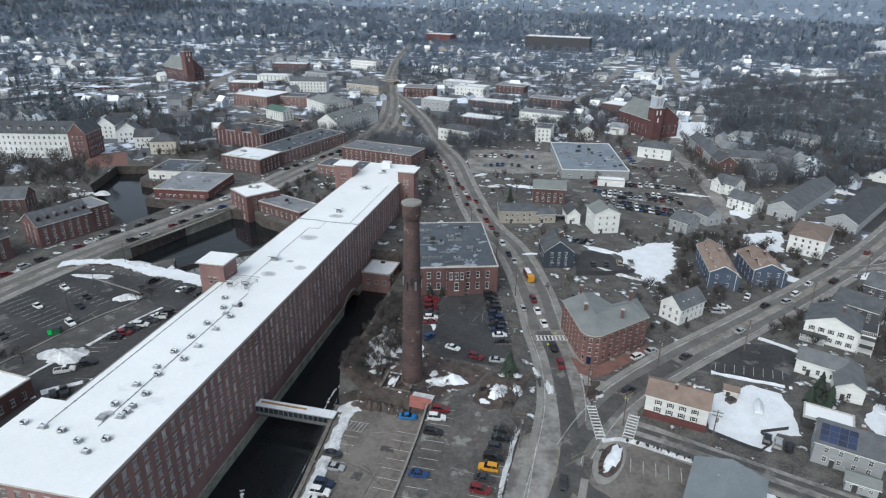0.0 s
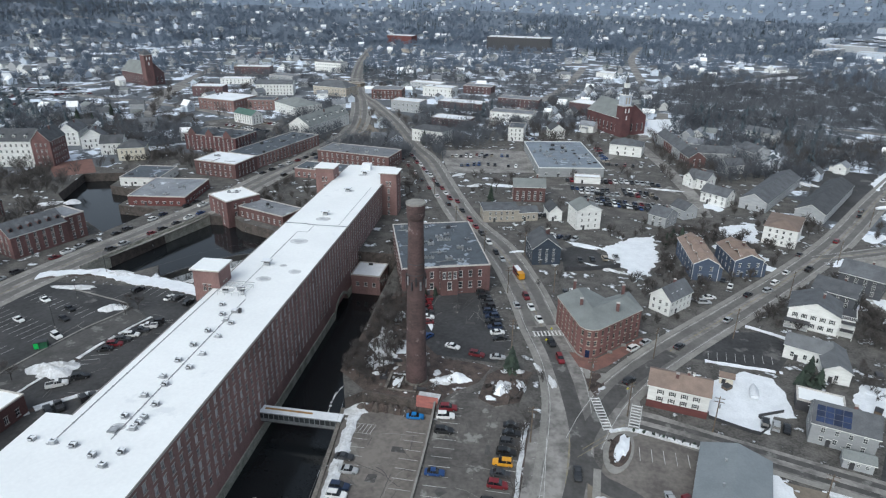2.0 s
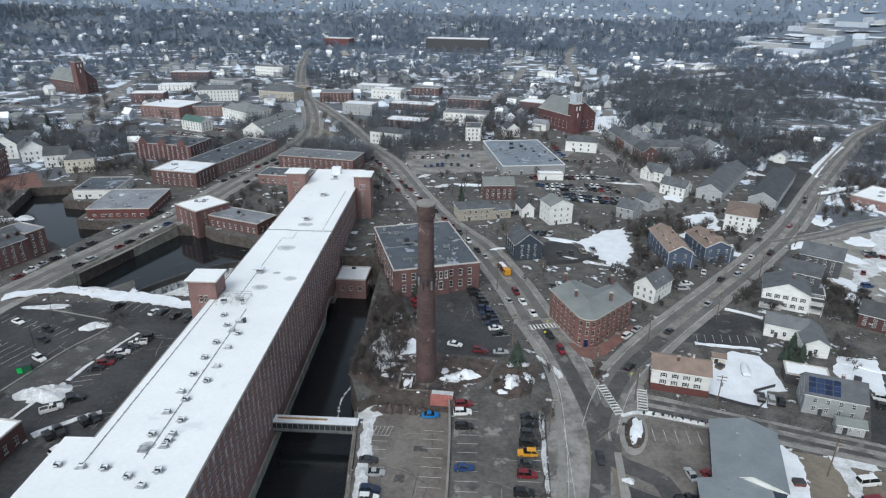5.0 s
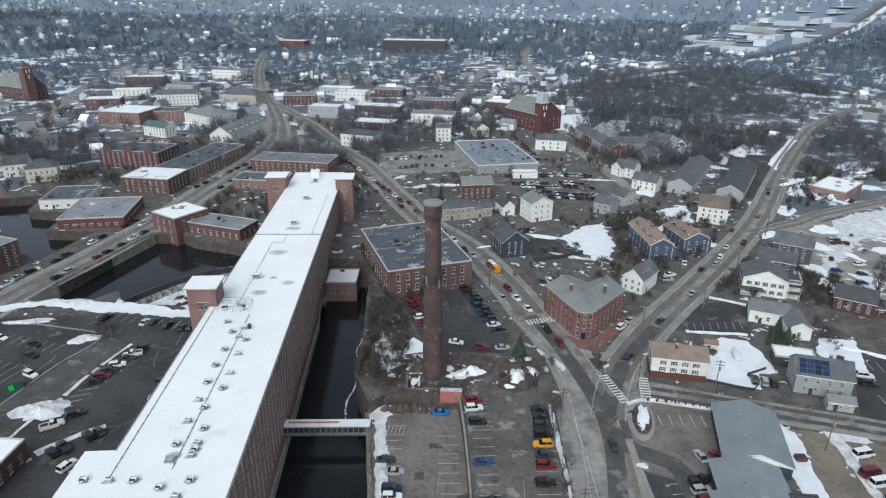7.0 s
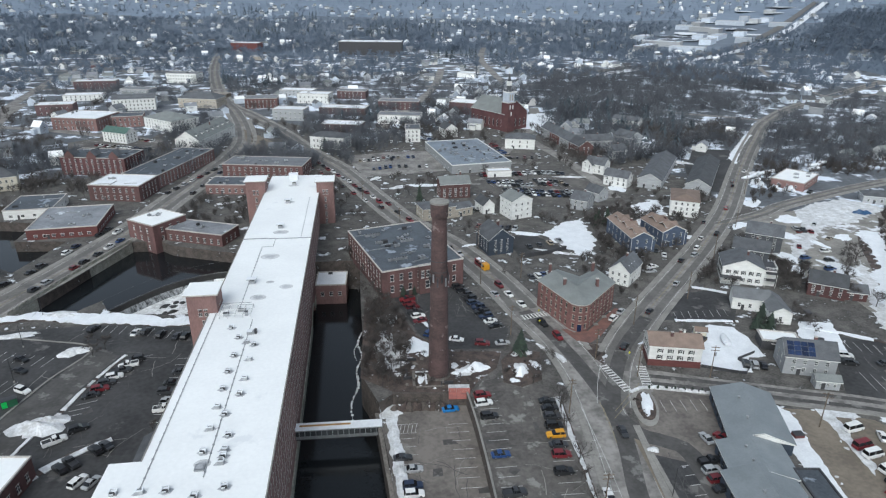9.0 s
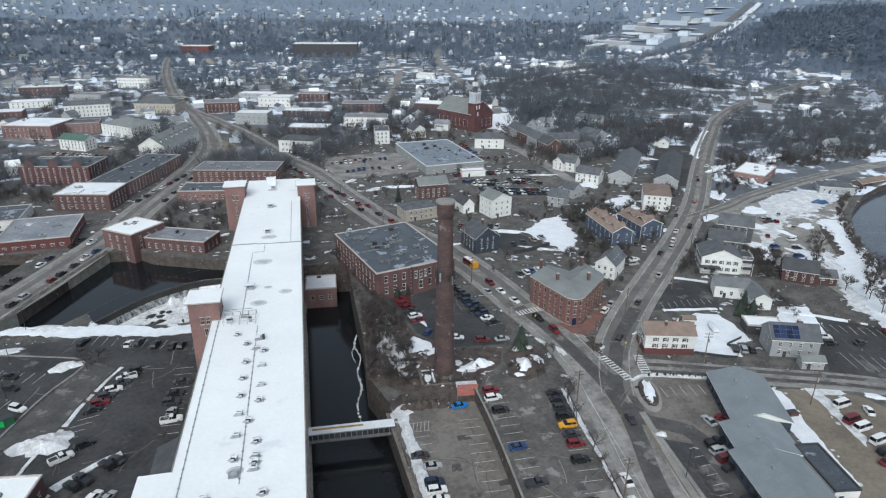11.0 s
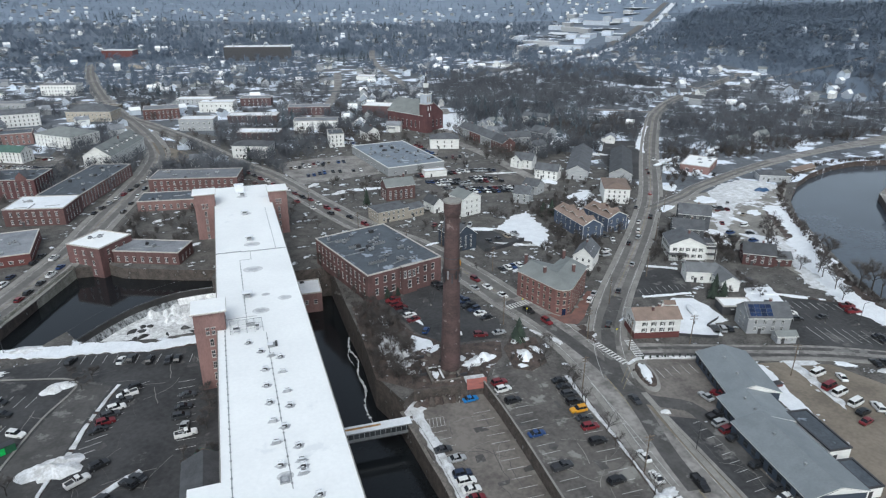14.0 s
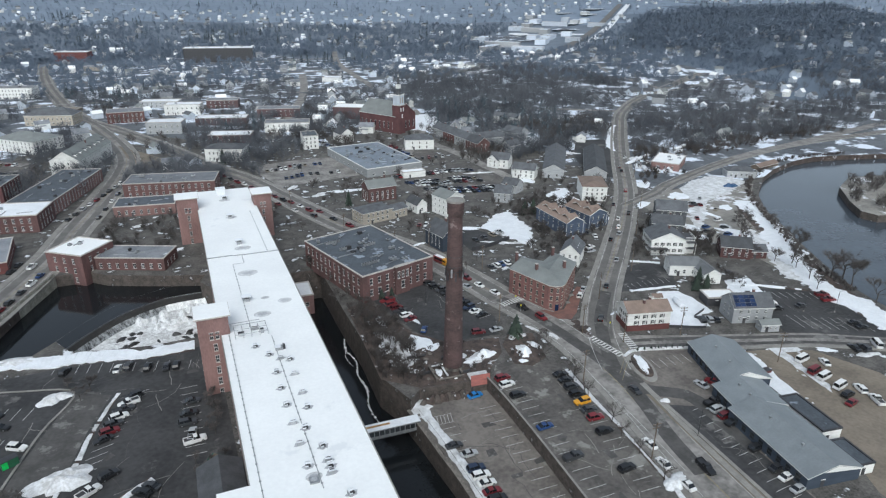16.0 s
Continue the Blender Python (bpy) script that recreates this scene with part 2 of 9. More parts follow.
# ---- mesh tools ----
class Shape:
    """Collects faces of several materials into one mesh."""

    def __init__(self):
        self.v, self.f, self.m, self.mats, self.weld = [], [], [], [], False

    def slot(self, mat):
        if mat not in self.mats:
            self.mats.append(mat)
        return self.mats.index(mat)

    def face(self, pts, mat):
        i = len(self.v)
        self.v += [tuple(p) for p in pts]
        self.f.append(tuple(range(i, i + len(pts))))
        self.m.append(self.slot(mat))

    def box(self, x0, y0, z0, x1, y1, z1, mat, M=None, top=None):
        p = [(x, y, z) for z in (z0, z1) for x, y in ((x0, y0), (x1, y0), (x1, y1), (x0, y1))]
        if M is not None:
            p = [tuple(M @ Vector(q)) for q in p]
        i, s = len(self.v), self.slot(mat)
        self.v += p
        for k, q in enumerate(((3, 2, 1, 0), (4, 5, 6, 7), (0, 1, 5, 4), (1, 2, 6, 5), (2, 3, 7, 6), (3, 0, 4, 7))):
            self.f.append(tuple(i + a for a in q))
            self.m.append(self.slot(top) if top and k == 1 else s)

    def tube(self, x, y, z0, z1, r0, r1, mat, n=12, cap=True, M=None):
        i, s = len(self.v), self.slot(mat)
        p = [(x + r * math.cos(6.28318 * a / n), y + r * math.sin(6.28318 * a / n), z) for z, r in ((z0, r0), (z1, r1)) for a in range(n)]
        self.v += [tuple(M @ Vector(q)) for q in p] if M is not None else p
        for a in range(n):
            b = (a + 1) % n
            self.f.append((i + a, i + b, i + n + b, i + n + a))
            self.m.append(s)
        if cap:
            self.f += [tuple(i + n + a for a in range(n)), tuple(i + n - 1 - a for a in range(n))]
            self.m += [s, s]

    def stick(self, p, q, r0, r1, mat, n=4):
        p, q = Vector(p), Vector(q)
        if (q - p).length < 1e-4:
            return
        M = Matrix.Translation(p) @ (q - p).to_track_quat("Z", "Y").to_matrix().to_4x4()
        self.tube(0, 0, 0, (q - p).length, r0, r1, mat, n, n > 3, M)

    def mesh(self, name, smooth=False):
        me = bpy.data.meshes.new(name)
        if self.weld:
            seen = {}
            ids = [seen.setdefault(tuple(round(c, 4) for c in p), len(seen)) for p in self.v]
            self.v, self.f = list(seen), [tuple(ids[i] for i in f) for f in self.f]
        me.from_pydata(self.v, [], self.f)
        for mat in self.mats:
            me.materials.append(mat)
        me.polygons.foreach_set("material_index", self.m)
        if smooth:
            me.polygons.foreach_set("use_smooth", [True] * len(self.f))
        me.update()
        return me


def part(name, shape, parent=None, label="", at=None, smooth=False):
    ob = new(name, shape.mesh(name, smooth) if isinstance(shape, Shape) else shape)
    if parent:
        ob.parent = parent
    if at is not None:
        ob.matrix_basis = at
    if label:
        ob["label"] = label
    return ob


def setting(name, shape, label, category="", smooth=False):
    return tagged(part(name, shape, smooth=smooth), label, category or name.split("_")[0], kind="structure")


def thing(name, label, category, m, group=""):
    ob = new(name)
    ob.matrix_basis = m
    ob.empty_display_size = 0.5
    return tagged(ob, label, category, group)


def curve(pts, step=4.0):
    """A smooth line through a few plan points."""
    P = [Vector((*p[:2], p[2] if len(p) > 2 else 0)) for p in pts]
    out = []
    for i in range(len(P) - 1):
        a, b, c, d = P[max(i - 1, 0)], P[i], P[i + 1], P[min(i + 2, len(P) - 1)]
        n = max(1, int((c - b).length / step))
        for k in range(n):
            t = k / n
            out.append(0.5 * (2 * b + (c - a) * t + (2 * a - 5 * b + 4 * c - d) * t * t + (3 * b - a - 3 * c + d) * t ** 3))
    return out + [P[-1]]


def offset(line, d):
    """The line moved d metres to its right."""
    out = []
    for i, p in enumerate(line):
        t = line[min(i + 1, len(line) - 1)] - line[max(i - 1, 0)]
        t.z = 0
        t.normalize()
        out.append(p + Vector((t.y, -t.x, 0)) * d)
    return out


def ribbon(shape, line, left, right, z, mat, thick=0.0):
    """A strip along a line, from left to right metres of it, with sides if it is thick."""
    a, b = offset(line, left), offset(line, right)
    for i in range(len(line) - 1):
        q = [a[i], b[i], b[i + 1], a[i + 1]]
        q = [Vector((p.x, p.y, p.z + z)) for p in q]
        shape.face(q, mat)
        if thick:
            dn = Vector((0, 0, -thick))
            shape.face([q[1], q[1] + dn, q[2] + dn, q[2]], mat)
            shape.face([q[3], q[3] + dn, q[0] + dn, q[0]], mat)


def area(shape, pts, z, mat):
    """A flat convex or simple area."""
    shape.face([(p[0], p[1], z) for p in pts], mat)


def blob(shape, x, y, rx, ry, h, mat, z=0.0, rot=0.0, seed=0, rings=5, n=22):
    """A ragged mound or sheet of snow."""
    rng = random.Random(seed * 7919 + int(x * 13) + int(y * 31))
    ph = [rng.uniform(0, 6.28) for _ in range(5)]
    cr, sr = math.cos(radians(rot)), math.sin(radians(rot))

    def edge(a):
        return 1 + 0.16 * math.sin(2 * a + ph[0]) + 0.13 * math.sin(3 * a + ph[1]) + 0.09 * math.sin(5 * a + ph[2]) + 0.07 * math.sin(9 * a + ph[3]) + 0.05 * math.sin(14 * a + ph[4])
    rows = []
    for k in range(rings + 1):
        f = k / rings
        row = []
        for j in range(n):
            a = 6.28318 * j / n
            r = f * edge(a)
            px, py = rx * r * math.cos(a), ry * r * math.sin(a)
            hh = h * max(0, 1 - f * f) * (1 + 0.35 * math.sin(px * 1.3 + ph[1]) * math.sin(py * 1.7 + ph[2])) + 0.02
            row.append((x + px * cr - py * sr, y + px * sr + py * cr, z + hh))
        rows.append(row)
    for k in range(rings):
        for j in range(n):
            b = (j + 1) % n
            if k == 0:
                shape.face([rows[0][0], rows[1][j], rows[1][b]], mat)
            else:
                shape.face([rows[k][j], rows[k + 1][j], rows[k + 1][b], rows[k][b]], mat)


# ---- buildings ----
WINDOWS = {}


def window_mesh(w, h, frame_mat, trim_mat, style):
    """One window: frame, bars, panes set back, sill and lintel."""
    key = (w, h, frame_mat.name, trim_mat.name if trim_mat else "", style)
    if key not in WINDOWS:
        s, t = Shape(), min(0.08, w * 0.07)
        xs = (-w / 2 + t, -t / 3, t / 3, w / 2 - t) if style in ("bars", "cased", "shutters") and w < 1.25 else (-w / 2 + t, w / 2 - t)
        cells = [(xs[k], xs[k + 1], z0, z1) for k in range(0, len(xs), 2) for z0, z1 in ((t, h / 2 - t / 2), (h / 2 + t / 2, h - t))]
        facade(s, w / 2, h, cells, Matrix.Identity(4), frame_mat, 0.05, 0.0, -w / 2, M_skypane if style == "mill" else M_pane)
        s.weld = True
        if trim_mat:
            s.box(-w / 2 - 0.1, -0.2, -0.16, w / 2 + 0.1, 0.03, -0.003, trim_mat)
            s.box(-w / 2 - 0.1, -0.17, h + 0.003, w / 2 + 0.1, 0.03, h + 0.2, trim_mat)
        if style == "shutters":
            for sx in (-1, 1):
                s.box(sx * (w / 2 + 0.2) - 0.15, -0.25, 0, sx * (w / 2 + 0.2) + 0.15, -0.12, h, M_shutter)
        if style == "cased":
            s.box(-w / 2 - 0.1, -0.14, h + 0.003, w / 2 + 0.1, 0.0, h + 0.14, frame_mat)
        WINDOWS[key] = s.mesh("window")
    return WINDOWS[key]


def facade(shape, length, height, holes, M, mat, depth=0.2, z0=0.0, x0=0, back=None):
    """A wall's outer face with openings and their reveals. M: x along the wall, y inwards, z up."""
    xs = sorted({x0, length, *(v for h in holes for v in h[:2])})
    zs = sorted({z0, height, *(v for h in holes for v in h[2:])})
    NEAR = {}
    for h in holes:
        for k in {int(h[0] // 4), int(h[1] // 4)}:
            NEAR.setdefault(k, []).append(h)
    for i in range(len(xs) - 1):
        for k in range(len(zs) - 1):
            a, b, c, d = xs[i], xs[i + 1], zs[k], zs[k + 1]
            p, q = (a + b) / 2, (c + d) / 2
            if not any(h[0] < p < h[1] and h[2] < q < h[3] for h in NEAR.get(int(p // 4), ())):
                shape.face([M @ Vector(p) for p in ((a, 0, c), (b, 0, c), (b, 0, d), (a, 0, d))], mat)
    for a, b, c, d in holes:
        for n, q in enumerate((((a, 0, c), (a, depth, c), (a, depth, d), (a, 0, d)), ((b, 0, d), (b, depth, d), (b, depth, c), (b, 0, c)), ((a, 0, d), (a, depth, d), (b, depth, d), (b, 0, d)), ((b, 0, c), (b, depth, c), (a, depth, c), (a, 0, c)), ((a, depth, c), (b, depth, c), (b, depth, d), (a, depth, d)))):
            shape.face([M @ Vector(p) for p in q], back if back and n == 4 else mat)



def gable_roof(w, d, h, rise, mat, over=0.4, along="x", thick=0.22):
    """Two sloping slabs. along: the way the ridge runs."""
    s = Shape()
    if along == "x":
        tr, W, D = (lambda x, y, z: (x, y, z)), w, d
    else:
        tr, W, D = (lambda x, y, z: (y, x, z)), d, w
    dr = over * rise / (D / 2)
    for e0, e1 in ((-over, D / 2), (D + over, D / 2)):
        z0, z1 = h - dr, h + rise
        a = [(-over, e0, z0), (W + over, e0, z0), (W + over, e1, z1), (-over, e1, z1)]
        top, bot = [tr(x, y, z + thick) for x, y, z in a], [tr(x, y, z) for x, y, z in a]
        s.face(top, mat), s.face(bot[::-1], mat)
        for i in range(4):
            j = (i + 1) % 4
            s.face([bot[i], bot[j], top[j], top[i]], M_trim)
    return s


def hip_roof(w, d, h, rise, mat, over=0.4):
    s = Shape()
    r = min(w, d) / 2
    a = [(-over, -over, h), (w + over, -over, h), (w + over, d + over, h), (-over, d + over, h)]
    if w >= d:
        p, q = (r, d / 2, h + rise), (w - r, d / 2, h + rise)
        fs = [[a[0], a[1], q, p], [a[1], a[2], q], [a[2], a[3], p, q], [a[3], a[0], p]]
    else:
        p, q = (w / 2, r, h + rise), (w / 2, d - r, h + rise)
        fs = [[a[0], a[1], p], [a[1], a[2], q, p], [a[2], a[3], q], [a[3], a[0], p, q]]
    for f in fs:
        s.face([(x, y, z + 0.2) for x, y, z in f], mat)
    for i in range(4):
        j = (i + 1) % 4
        s.face([a[i], a[j], (*a[j][:2], h + 0.2), (*a[i][:2], h + 0.2)], M_trim)
    s.face(a[::-1], M_trim)
    return s


def flat_roof(w, d, h, mat, coping, over=0.12, rim=0.3):
    s = Shape()
    s.box(-over, -over, h, w + over, d + over, h + 0.14, coping)
    s.f, s.m, s.v = [], [], []
    o, i, top = (-over, -over, w + over, d + over), (0.3, 0.3, w - 0.3, d - 0.3), h + 0.14 + rim

    def ring(q, z):
        return [(q[0], q[1], z), (q[2], q[1], z), (q[2], q[3], z), (q[0], q[3], z)]
    for a, c in ((ring(o, h), ring(o, top)), (ring(o, top), ring(i, top)), (ring(i, top), ring(i, h + 0.14))):
        for k in range(4):
            j = (k + 1) % 4
            s.face([a[k], a[j], c[j], c[k]], coping)
    s.face(ring(i, h + 0.14), mat), s.face(ring(o, h)[::-1], coping)
    s.weld = True
    return s


def building(name, label, x, y, rot, w, d, h, wall, roof="flat", roofmat=None, rise=3.0, storeys=2, bay=3.2, win=(1.0, 1.6), style="cased", trim=None,
             frame_mat=None, coping=None, along="x", z=0.0, base=None, foot=1.0, sides="fblr", category="building", door=True, group="", over=0.4, top_gap=0.7):
    """A building from its front left corner; its front runs along +x before the turn, and its depth along +y."""
    root = thing(name, label, category, pose(x, y, z, 0, 0, rot), group)
    frame_mat, coping = frame_mat or M_trim, coping or M_sill
    shell = Shape()
    sh = (h - foot - top_gap + 0.9) / storeys
    places = []
    for key, M, L in (("f", Matrix.Identity(4), w), ("r", pose(w, 0, 0, 0, 0, 90), d), ("b", pose(w, d, 0, 0, 0, 180), w), ("l", pose(0, d, 0, 0, 0, -90), d)):
        holes, n = [], int(max(0, (L - 0.6) // bay))
        turn = rot + {'f': -90, 'r': 0, 'b': 90, 'l': 180}[key]
        mid = pose(x, y, z, 0, 0, rot) @ M @ Vector((L / 2, 0, 0))
        faces_view = any(math.cos(radians(turn)) * (ex - mid.x) + math.sin(radians(turn)) * (ey - mid.y) > 0 for ex, ey in ((44, -141), (-58, -152)))
        if key in sides and n and faces_view:
            for k in range(storeys):
                z0 = foot + k * sh
                if z0 + win[1] > h - 0.15:
                    continue
                for i in range(n):
                    cx = L / 2 + (i - (n - 1) / 2) * bay
                    holes.append((cx - win[0] / 2, cx + win[0] / 2, z0, z0 + win[1]))
                    places.append(M @ pose(cx, 0.2 - 0.091, z0))
        facade(shell, L, h, holes, M, wall, z0=-0.6)
    if roof == "gable":
        if along == "x":
            shell.face([(w, 0, h), (w, d, h), (w, d / 2, h + rise)], wall), shell.face([(0, d, h), (0, 0, h), (0, d / 2, h + rise)], wall)
        else:
            shell.face([(0, 0, h), (w, 0, h), (w / 2, 0, h + rise)], wall), shell.face([(w, d, h), (0, d, h), (w / 2, d, h + rise)], wall)
    if base:
        for a in ((-0.06, -0.06, w + 0.06, 0), (-0.06, d, w + 0.06, d + 0.06), (-0.06, 0, 0, d), (w, 0, w + 0.06, d)):
            shell.box(a[0], a[1], -0.5, a[2], a[3], foot - 0.25, base)
    part("wall", shell, root)
    if roof == "gable":
        part("roof", gable_roof(w, d, h, rise, roofmat, over, along), root)
    elif roof == "hip":
        part("roof", hip_roof(w, d, h, rise, roofmat, over), root)
    else:
        part("roof", flat_roof(w, d, h, roofmat, coping), root)
    me = window_mesh(win[0], win[1], frame_mat, trim, style)
    for m in places:
        part("window", me, root, at=m)
    if door:
        s = Shape()
        s.box(w * 0.3 - 0.5, -0.05, 0, w * 0.3 + 0.5, -0.004, 2.05, M_darktrim), s.box(w * 0.3 - 0.62, -0.12, 2.06, w * 0.3 + 0.62, -0.004, 2.2, M_trim)
        part("door", s, root)
    return root


def add_chimney(root, x, y, z0, z1, size=0.8, mat=None):
    s = Shape()
    s.box(x - size / 2, y - size / 2, z0, x + size / 2, y + size / 2, z1, mat or M_brick2)
    s.box(x - size / 2 - 0.08, y - size / 2 - 0.08, z1, x + size / 2 + 0.08, y + size / 2 + 0.08, z1 + 0.18, M_sill)
    part("chimney", s, root)


CLUTTER = random.Random(77)


def roof_clutter(root, w, d, h, n, spread=0.8):
    """Small plant on a flat roof: boxes, fans, hatches and pipes, each a part of its own."""
    for k in range(n):
        s = Shape()
        x, y = w * (0.5 + spread * (CLUTTER.random() - 0.5)), d * (0.5 + spread * (CLUTTER.random() - 0.5))
        M = pose(x, y, h + 0.15, 0, 0, CLUTTER.choice((0, 0, 90, 12)))
        kind = CLUTTER.random()
        if kind < 0.55:
            a, c, e = CLUTTER.uniform(0.5, 1.4), CLUTTER.uniform(0.4, 0.9), CLUTTER.uniform(0.5, 1.3)
            s.box(-a, -c, 0, a, c, 0.15, M_darkmetal, M), s.box(-a * 0.9, -c * 0.9, 0.15, a * 0.9, c * 0.9, e, CLUTTER.choice((M_metal, M_darkmetal, M_metal)), M)
            s.tube(0, 0, e, e + 0.1, c * 0.6, c * 0.6, M_darkmetal, 10, True, M)
        elif kind < 0.8:
            s.tube(0, 0, 0, CLUTTER.uniform(0.5, 1.0), 0.22, 0.22, M_metal, 8, True, M)
        else:
            s.box(-CLUTTER.uniform(1.5, 4), -0.15, 0, CLUTTER.uniform(1.5, 4), 0.15, 0.3, M_metal, M)
        part("roof_vent", s, root, "grey metal plant on the roof")


M_wetrock = surface("wet_rock", (0.04, 0.038, 0.036), 0.4, (0.02, 0.02, 0.02), 0.8, 4.0, 0.6, rand=0.2)

# ---- ground, water and roads ----
from mathutils.geometry import delaunay_2d_cdt, intersect_point_line

# channels: corner points and the level of their floor
RIVER = [(-34.0, -175), (-46.5, 83), (-25, 83), (-23.5, 48), (-22, 25), (-22, 2), (-16.8, -12), (-14.5, -30), (-12, -60), (-8, -175)]
LOWER_LOT = [(-16.75, -12), (-13, -8.2), (7.6, -9.5), (8.4, -26.5), (8.8, -60), (9, -175), (-7.9, -175), (-11.9, -60), (-14.4, -30)]
BASIN = [(-139, 46), (-123.5, 109), (-111, 110), (-104, 104), (-82, 96), (-68, 92), (-70, 86.1), (-82, 84.7), (-91.5, 80.1), (-99.2, 73.8), (-106.9, 64), (-113, 54), (-119, 45.5)]
POOL = [(-112.9, 53.9), (-106.9, 63.9), (-99.2, 73.7), (-91.5, 80), (-82, 84.6), (-70, 86), (-61, 70), (-62, 42), (-75, 42.5), (-84, 41.5), (-99, 43.5), (-108, 46)]
BIGRIVER = [(430, 144), (386, 153.4), (356, 159.7), (327, 163), (304, 158.6), (275, 146.7), (254, 134), (236, 119), (221, 105), (205, 84), (194, 62), (181, 38), (173, 22), (167.6, 9.8), (163, -2), (158, -30), (165, -120), (420, -140), (900, -100), (900, 100)]
POND = [(-156, 80), (-150, 112), (-172, 113), (-174, 136), (-196, 140), (-200, 164), (-224, 156), (-212, 122), (-186, 99), (-168, 88)]
FARWOOD = [(690, 900), (530, 640), (545, 515), (530, 420), (500, 340), (560, 300), (900, 480), (1500, 900), (1900, 1500), (1500, 1750), (1027, 1353)]
RAILYARD = [(417, 880), (460, 799), (542, 849), (900, 1290), (1180, 1640), (1000, 1650), (806, 1480), (532, 1162)]
CHANNELS = [(RIVER, -14.5, M_rubble), (LOWER_LOT, -3.7, M_lotbrown), (BASIN, -8, M_rubble), (POOL, -9.6, M_rubble), (BIGRIVER, -9, M_rubble), (POND, -8, M_rubble)]


def inside(p, poly):
    hit = False
    for i in range(len(poly)):
        (x0, y0), (x1, y1) = poly[i], poly[i - 1]
        if (y0 > p[1]) != (y1 > p[1]) and p[0] < (x1 - x0) * (p[1] - y0) / (y1 - y0) + x0:
            hit = not hit
    return hit


def terrain(x, y):
    """The lie of the land: level in the town, wooded hills far off."""
    r = math.hypot(x, y + 150)
    far = max(0.0, (r - 1150) / 1500)
    z = 85 * min(1.0, far) ** 1.25 + 8 * math.sin(x * 0.0031 + 1) * math.sin(y * 0.0027) * min(1, max(0, (r - 700) / 600))
    z += 60 * math.exp(-(((x - 1050) / 420) ** 2 + ((y - 620) / 330) ** 2))
    z += 45 * math.exp(-(((x + 900) / 350) ** 2 + ((y - 900) / 330) ** 2))
    return z * min(1.0, max(0.0, (r - 520) / 260))


def build_ground():
    pts, edges = [], []
    for poly, _, _ in CHANNELS:
        i = len(pts)
        pts += [Vector(p) for p in poly]
        edges += [(i + k, i + (k + 1) % len(poly)) for k in range(len(poly))]
    for step, lo, hi in ((40, 0, 700), (160, 700, 4600)):
        for gx in range(-hi, hi + 1, step):
            for gy in range(-hi, hi + 1, step):
                if max(abs(gx), abs(gy)) > lo or lo == 0:
                    pts.append(Vector((gx + 0.37, gy + 150 + 0.41)))
    v, _, f, _, _, _ = delaunay_2d_cdt(pts, edges, [], 0, 1e-4)
    s = Shape()
    z = [terrain(*p) for p in v]
    for t in f:
        c = sum((v[i] for i in t), Vector((0, 0))) / len(t)
        deep = next(((lv, m) for poly, lv, m in CHANNELS if inside(c, poly)), None)
        if deep:
            s.face([(*v[i], deep[0]) for i in t], deep[1])
        else:
            # beyond set distances the ground switches to the haze-tinted materials
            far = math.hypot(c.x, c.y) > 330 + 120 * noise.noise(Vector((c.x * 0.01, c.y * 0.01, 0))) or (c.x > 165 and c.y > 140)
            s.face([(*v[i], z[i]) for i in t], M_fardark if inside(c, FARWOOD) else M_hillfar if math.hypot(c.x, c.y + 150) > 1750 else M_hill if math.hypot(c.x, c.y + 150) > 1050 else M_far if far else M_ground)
    for poly, floor, _ in CHANNELS:
        for k in range(len(poly)):
            p, q = poly[k - 1], poly[k]
            out = (Vector(p) + Vector(q)) / 2 + Vector((q[1] - p[1], p[0] - q[0])).normalized() * 0.6
            inn = (Vector(p) + Vector(q)) / 2 - Vector((q[1] - p[1], p[0] - q[0])).normalized() * 0.6
            other = [lv for o, lv, _ in CHANNELS if o is not poly and (inside(out, o) or inside(inn, o))]
            top = other[0] if other else 0.0
            if top <= floor:
                continue
            s.face([(*p, floor), (*q, floor), (*q, top), (*p, top)], M_bank if poly is BIGRIVER else M_ruin)
    return setting("ground", s, "brown winter ground with patches of old snow", "ground")


build_ground()


def bank(name, pts, z0, z1, mat, label, thick=0.7, cap=None, up=0.0):
    """A wall or bank face that runs along plan points, from z0 up to z1."""
    s = Shape()
    ribbon(s, curve(pts, 3), 0, thick, z1 + up, mat, z1 + up - z0)
    if cap and cap is not mat:
        ribbon(s, curve(pts, 3), -0.06, thick + 0.06, z1 + up + 0.12, cap, 0.117)
    return setting(name, s, label, "wall")


def water(name, pts, z, mat, label, fall=0.0):
    """A sheet of water at level z; a falling river drops by fall for each metre along y from its near end."""
    s = Shape()
    area(s, pts, z, mat)
    s.v = [(x, y, h - fall * (y + 75)) for x, y, h in s.v]
    return setting(name, s, label, "water")


water("water_river", [(-33, -176), (-47, 84), (-24, 84), (-22.6, 48), (-21, 25), (-21, 2), (-15.8, -12), (-13.5, -30), (-11, -60), (-7, -176)], -9.1, M_rapids, "dark river water swirling beside the mill", 0.022)
water("water_basin", [(-140, 46), (-124, 110), (-111, 111), (-103.5, 104.5), (-82, 97), (-68, 92.5), (-70, 86.3), (-82, 84.9), (-91.5, 80.3), (-99.2, 74), (-106.9, 64.2), (-113, 54.2), (-119, 45.5)], -4.6, M_water, "still dark water held above the dam")
water("water_pond", [(-155, 79), (-149, 113), (-171, 114), (-173, 137), (-195, 141), (-199, 165), (-225, 157), (-213, 121), (-187, 98), (-168, 87)], -4.6, M_water, "still dark water of the upper pond")
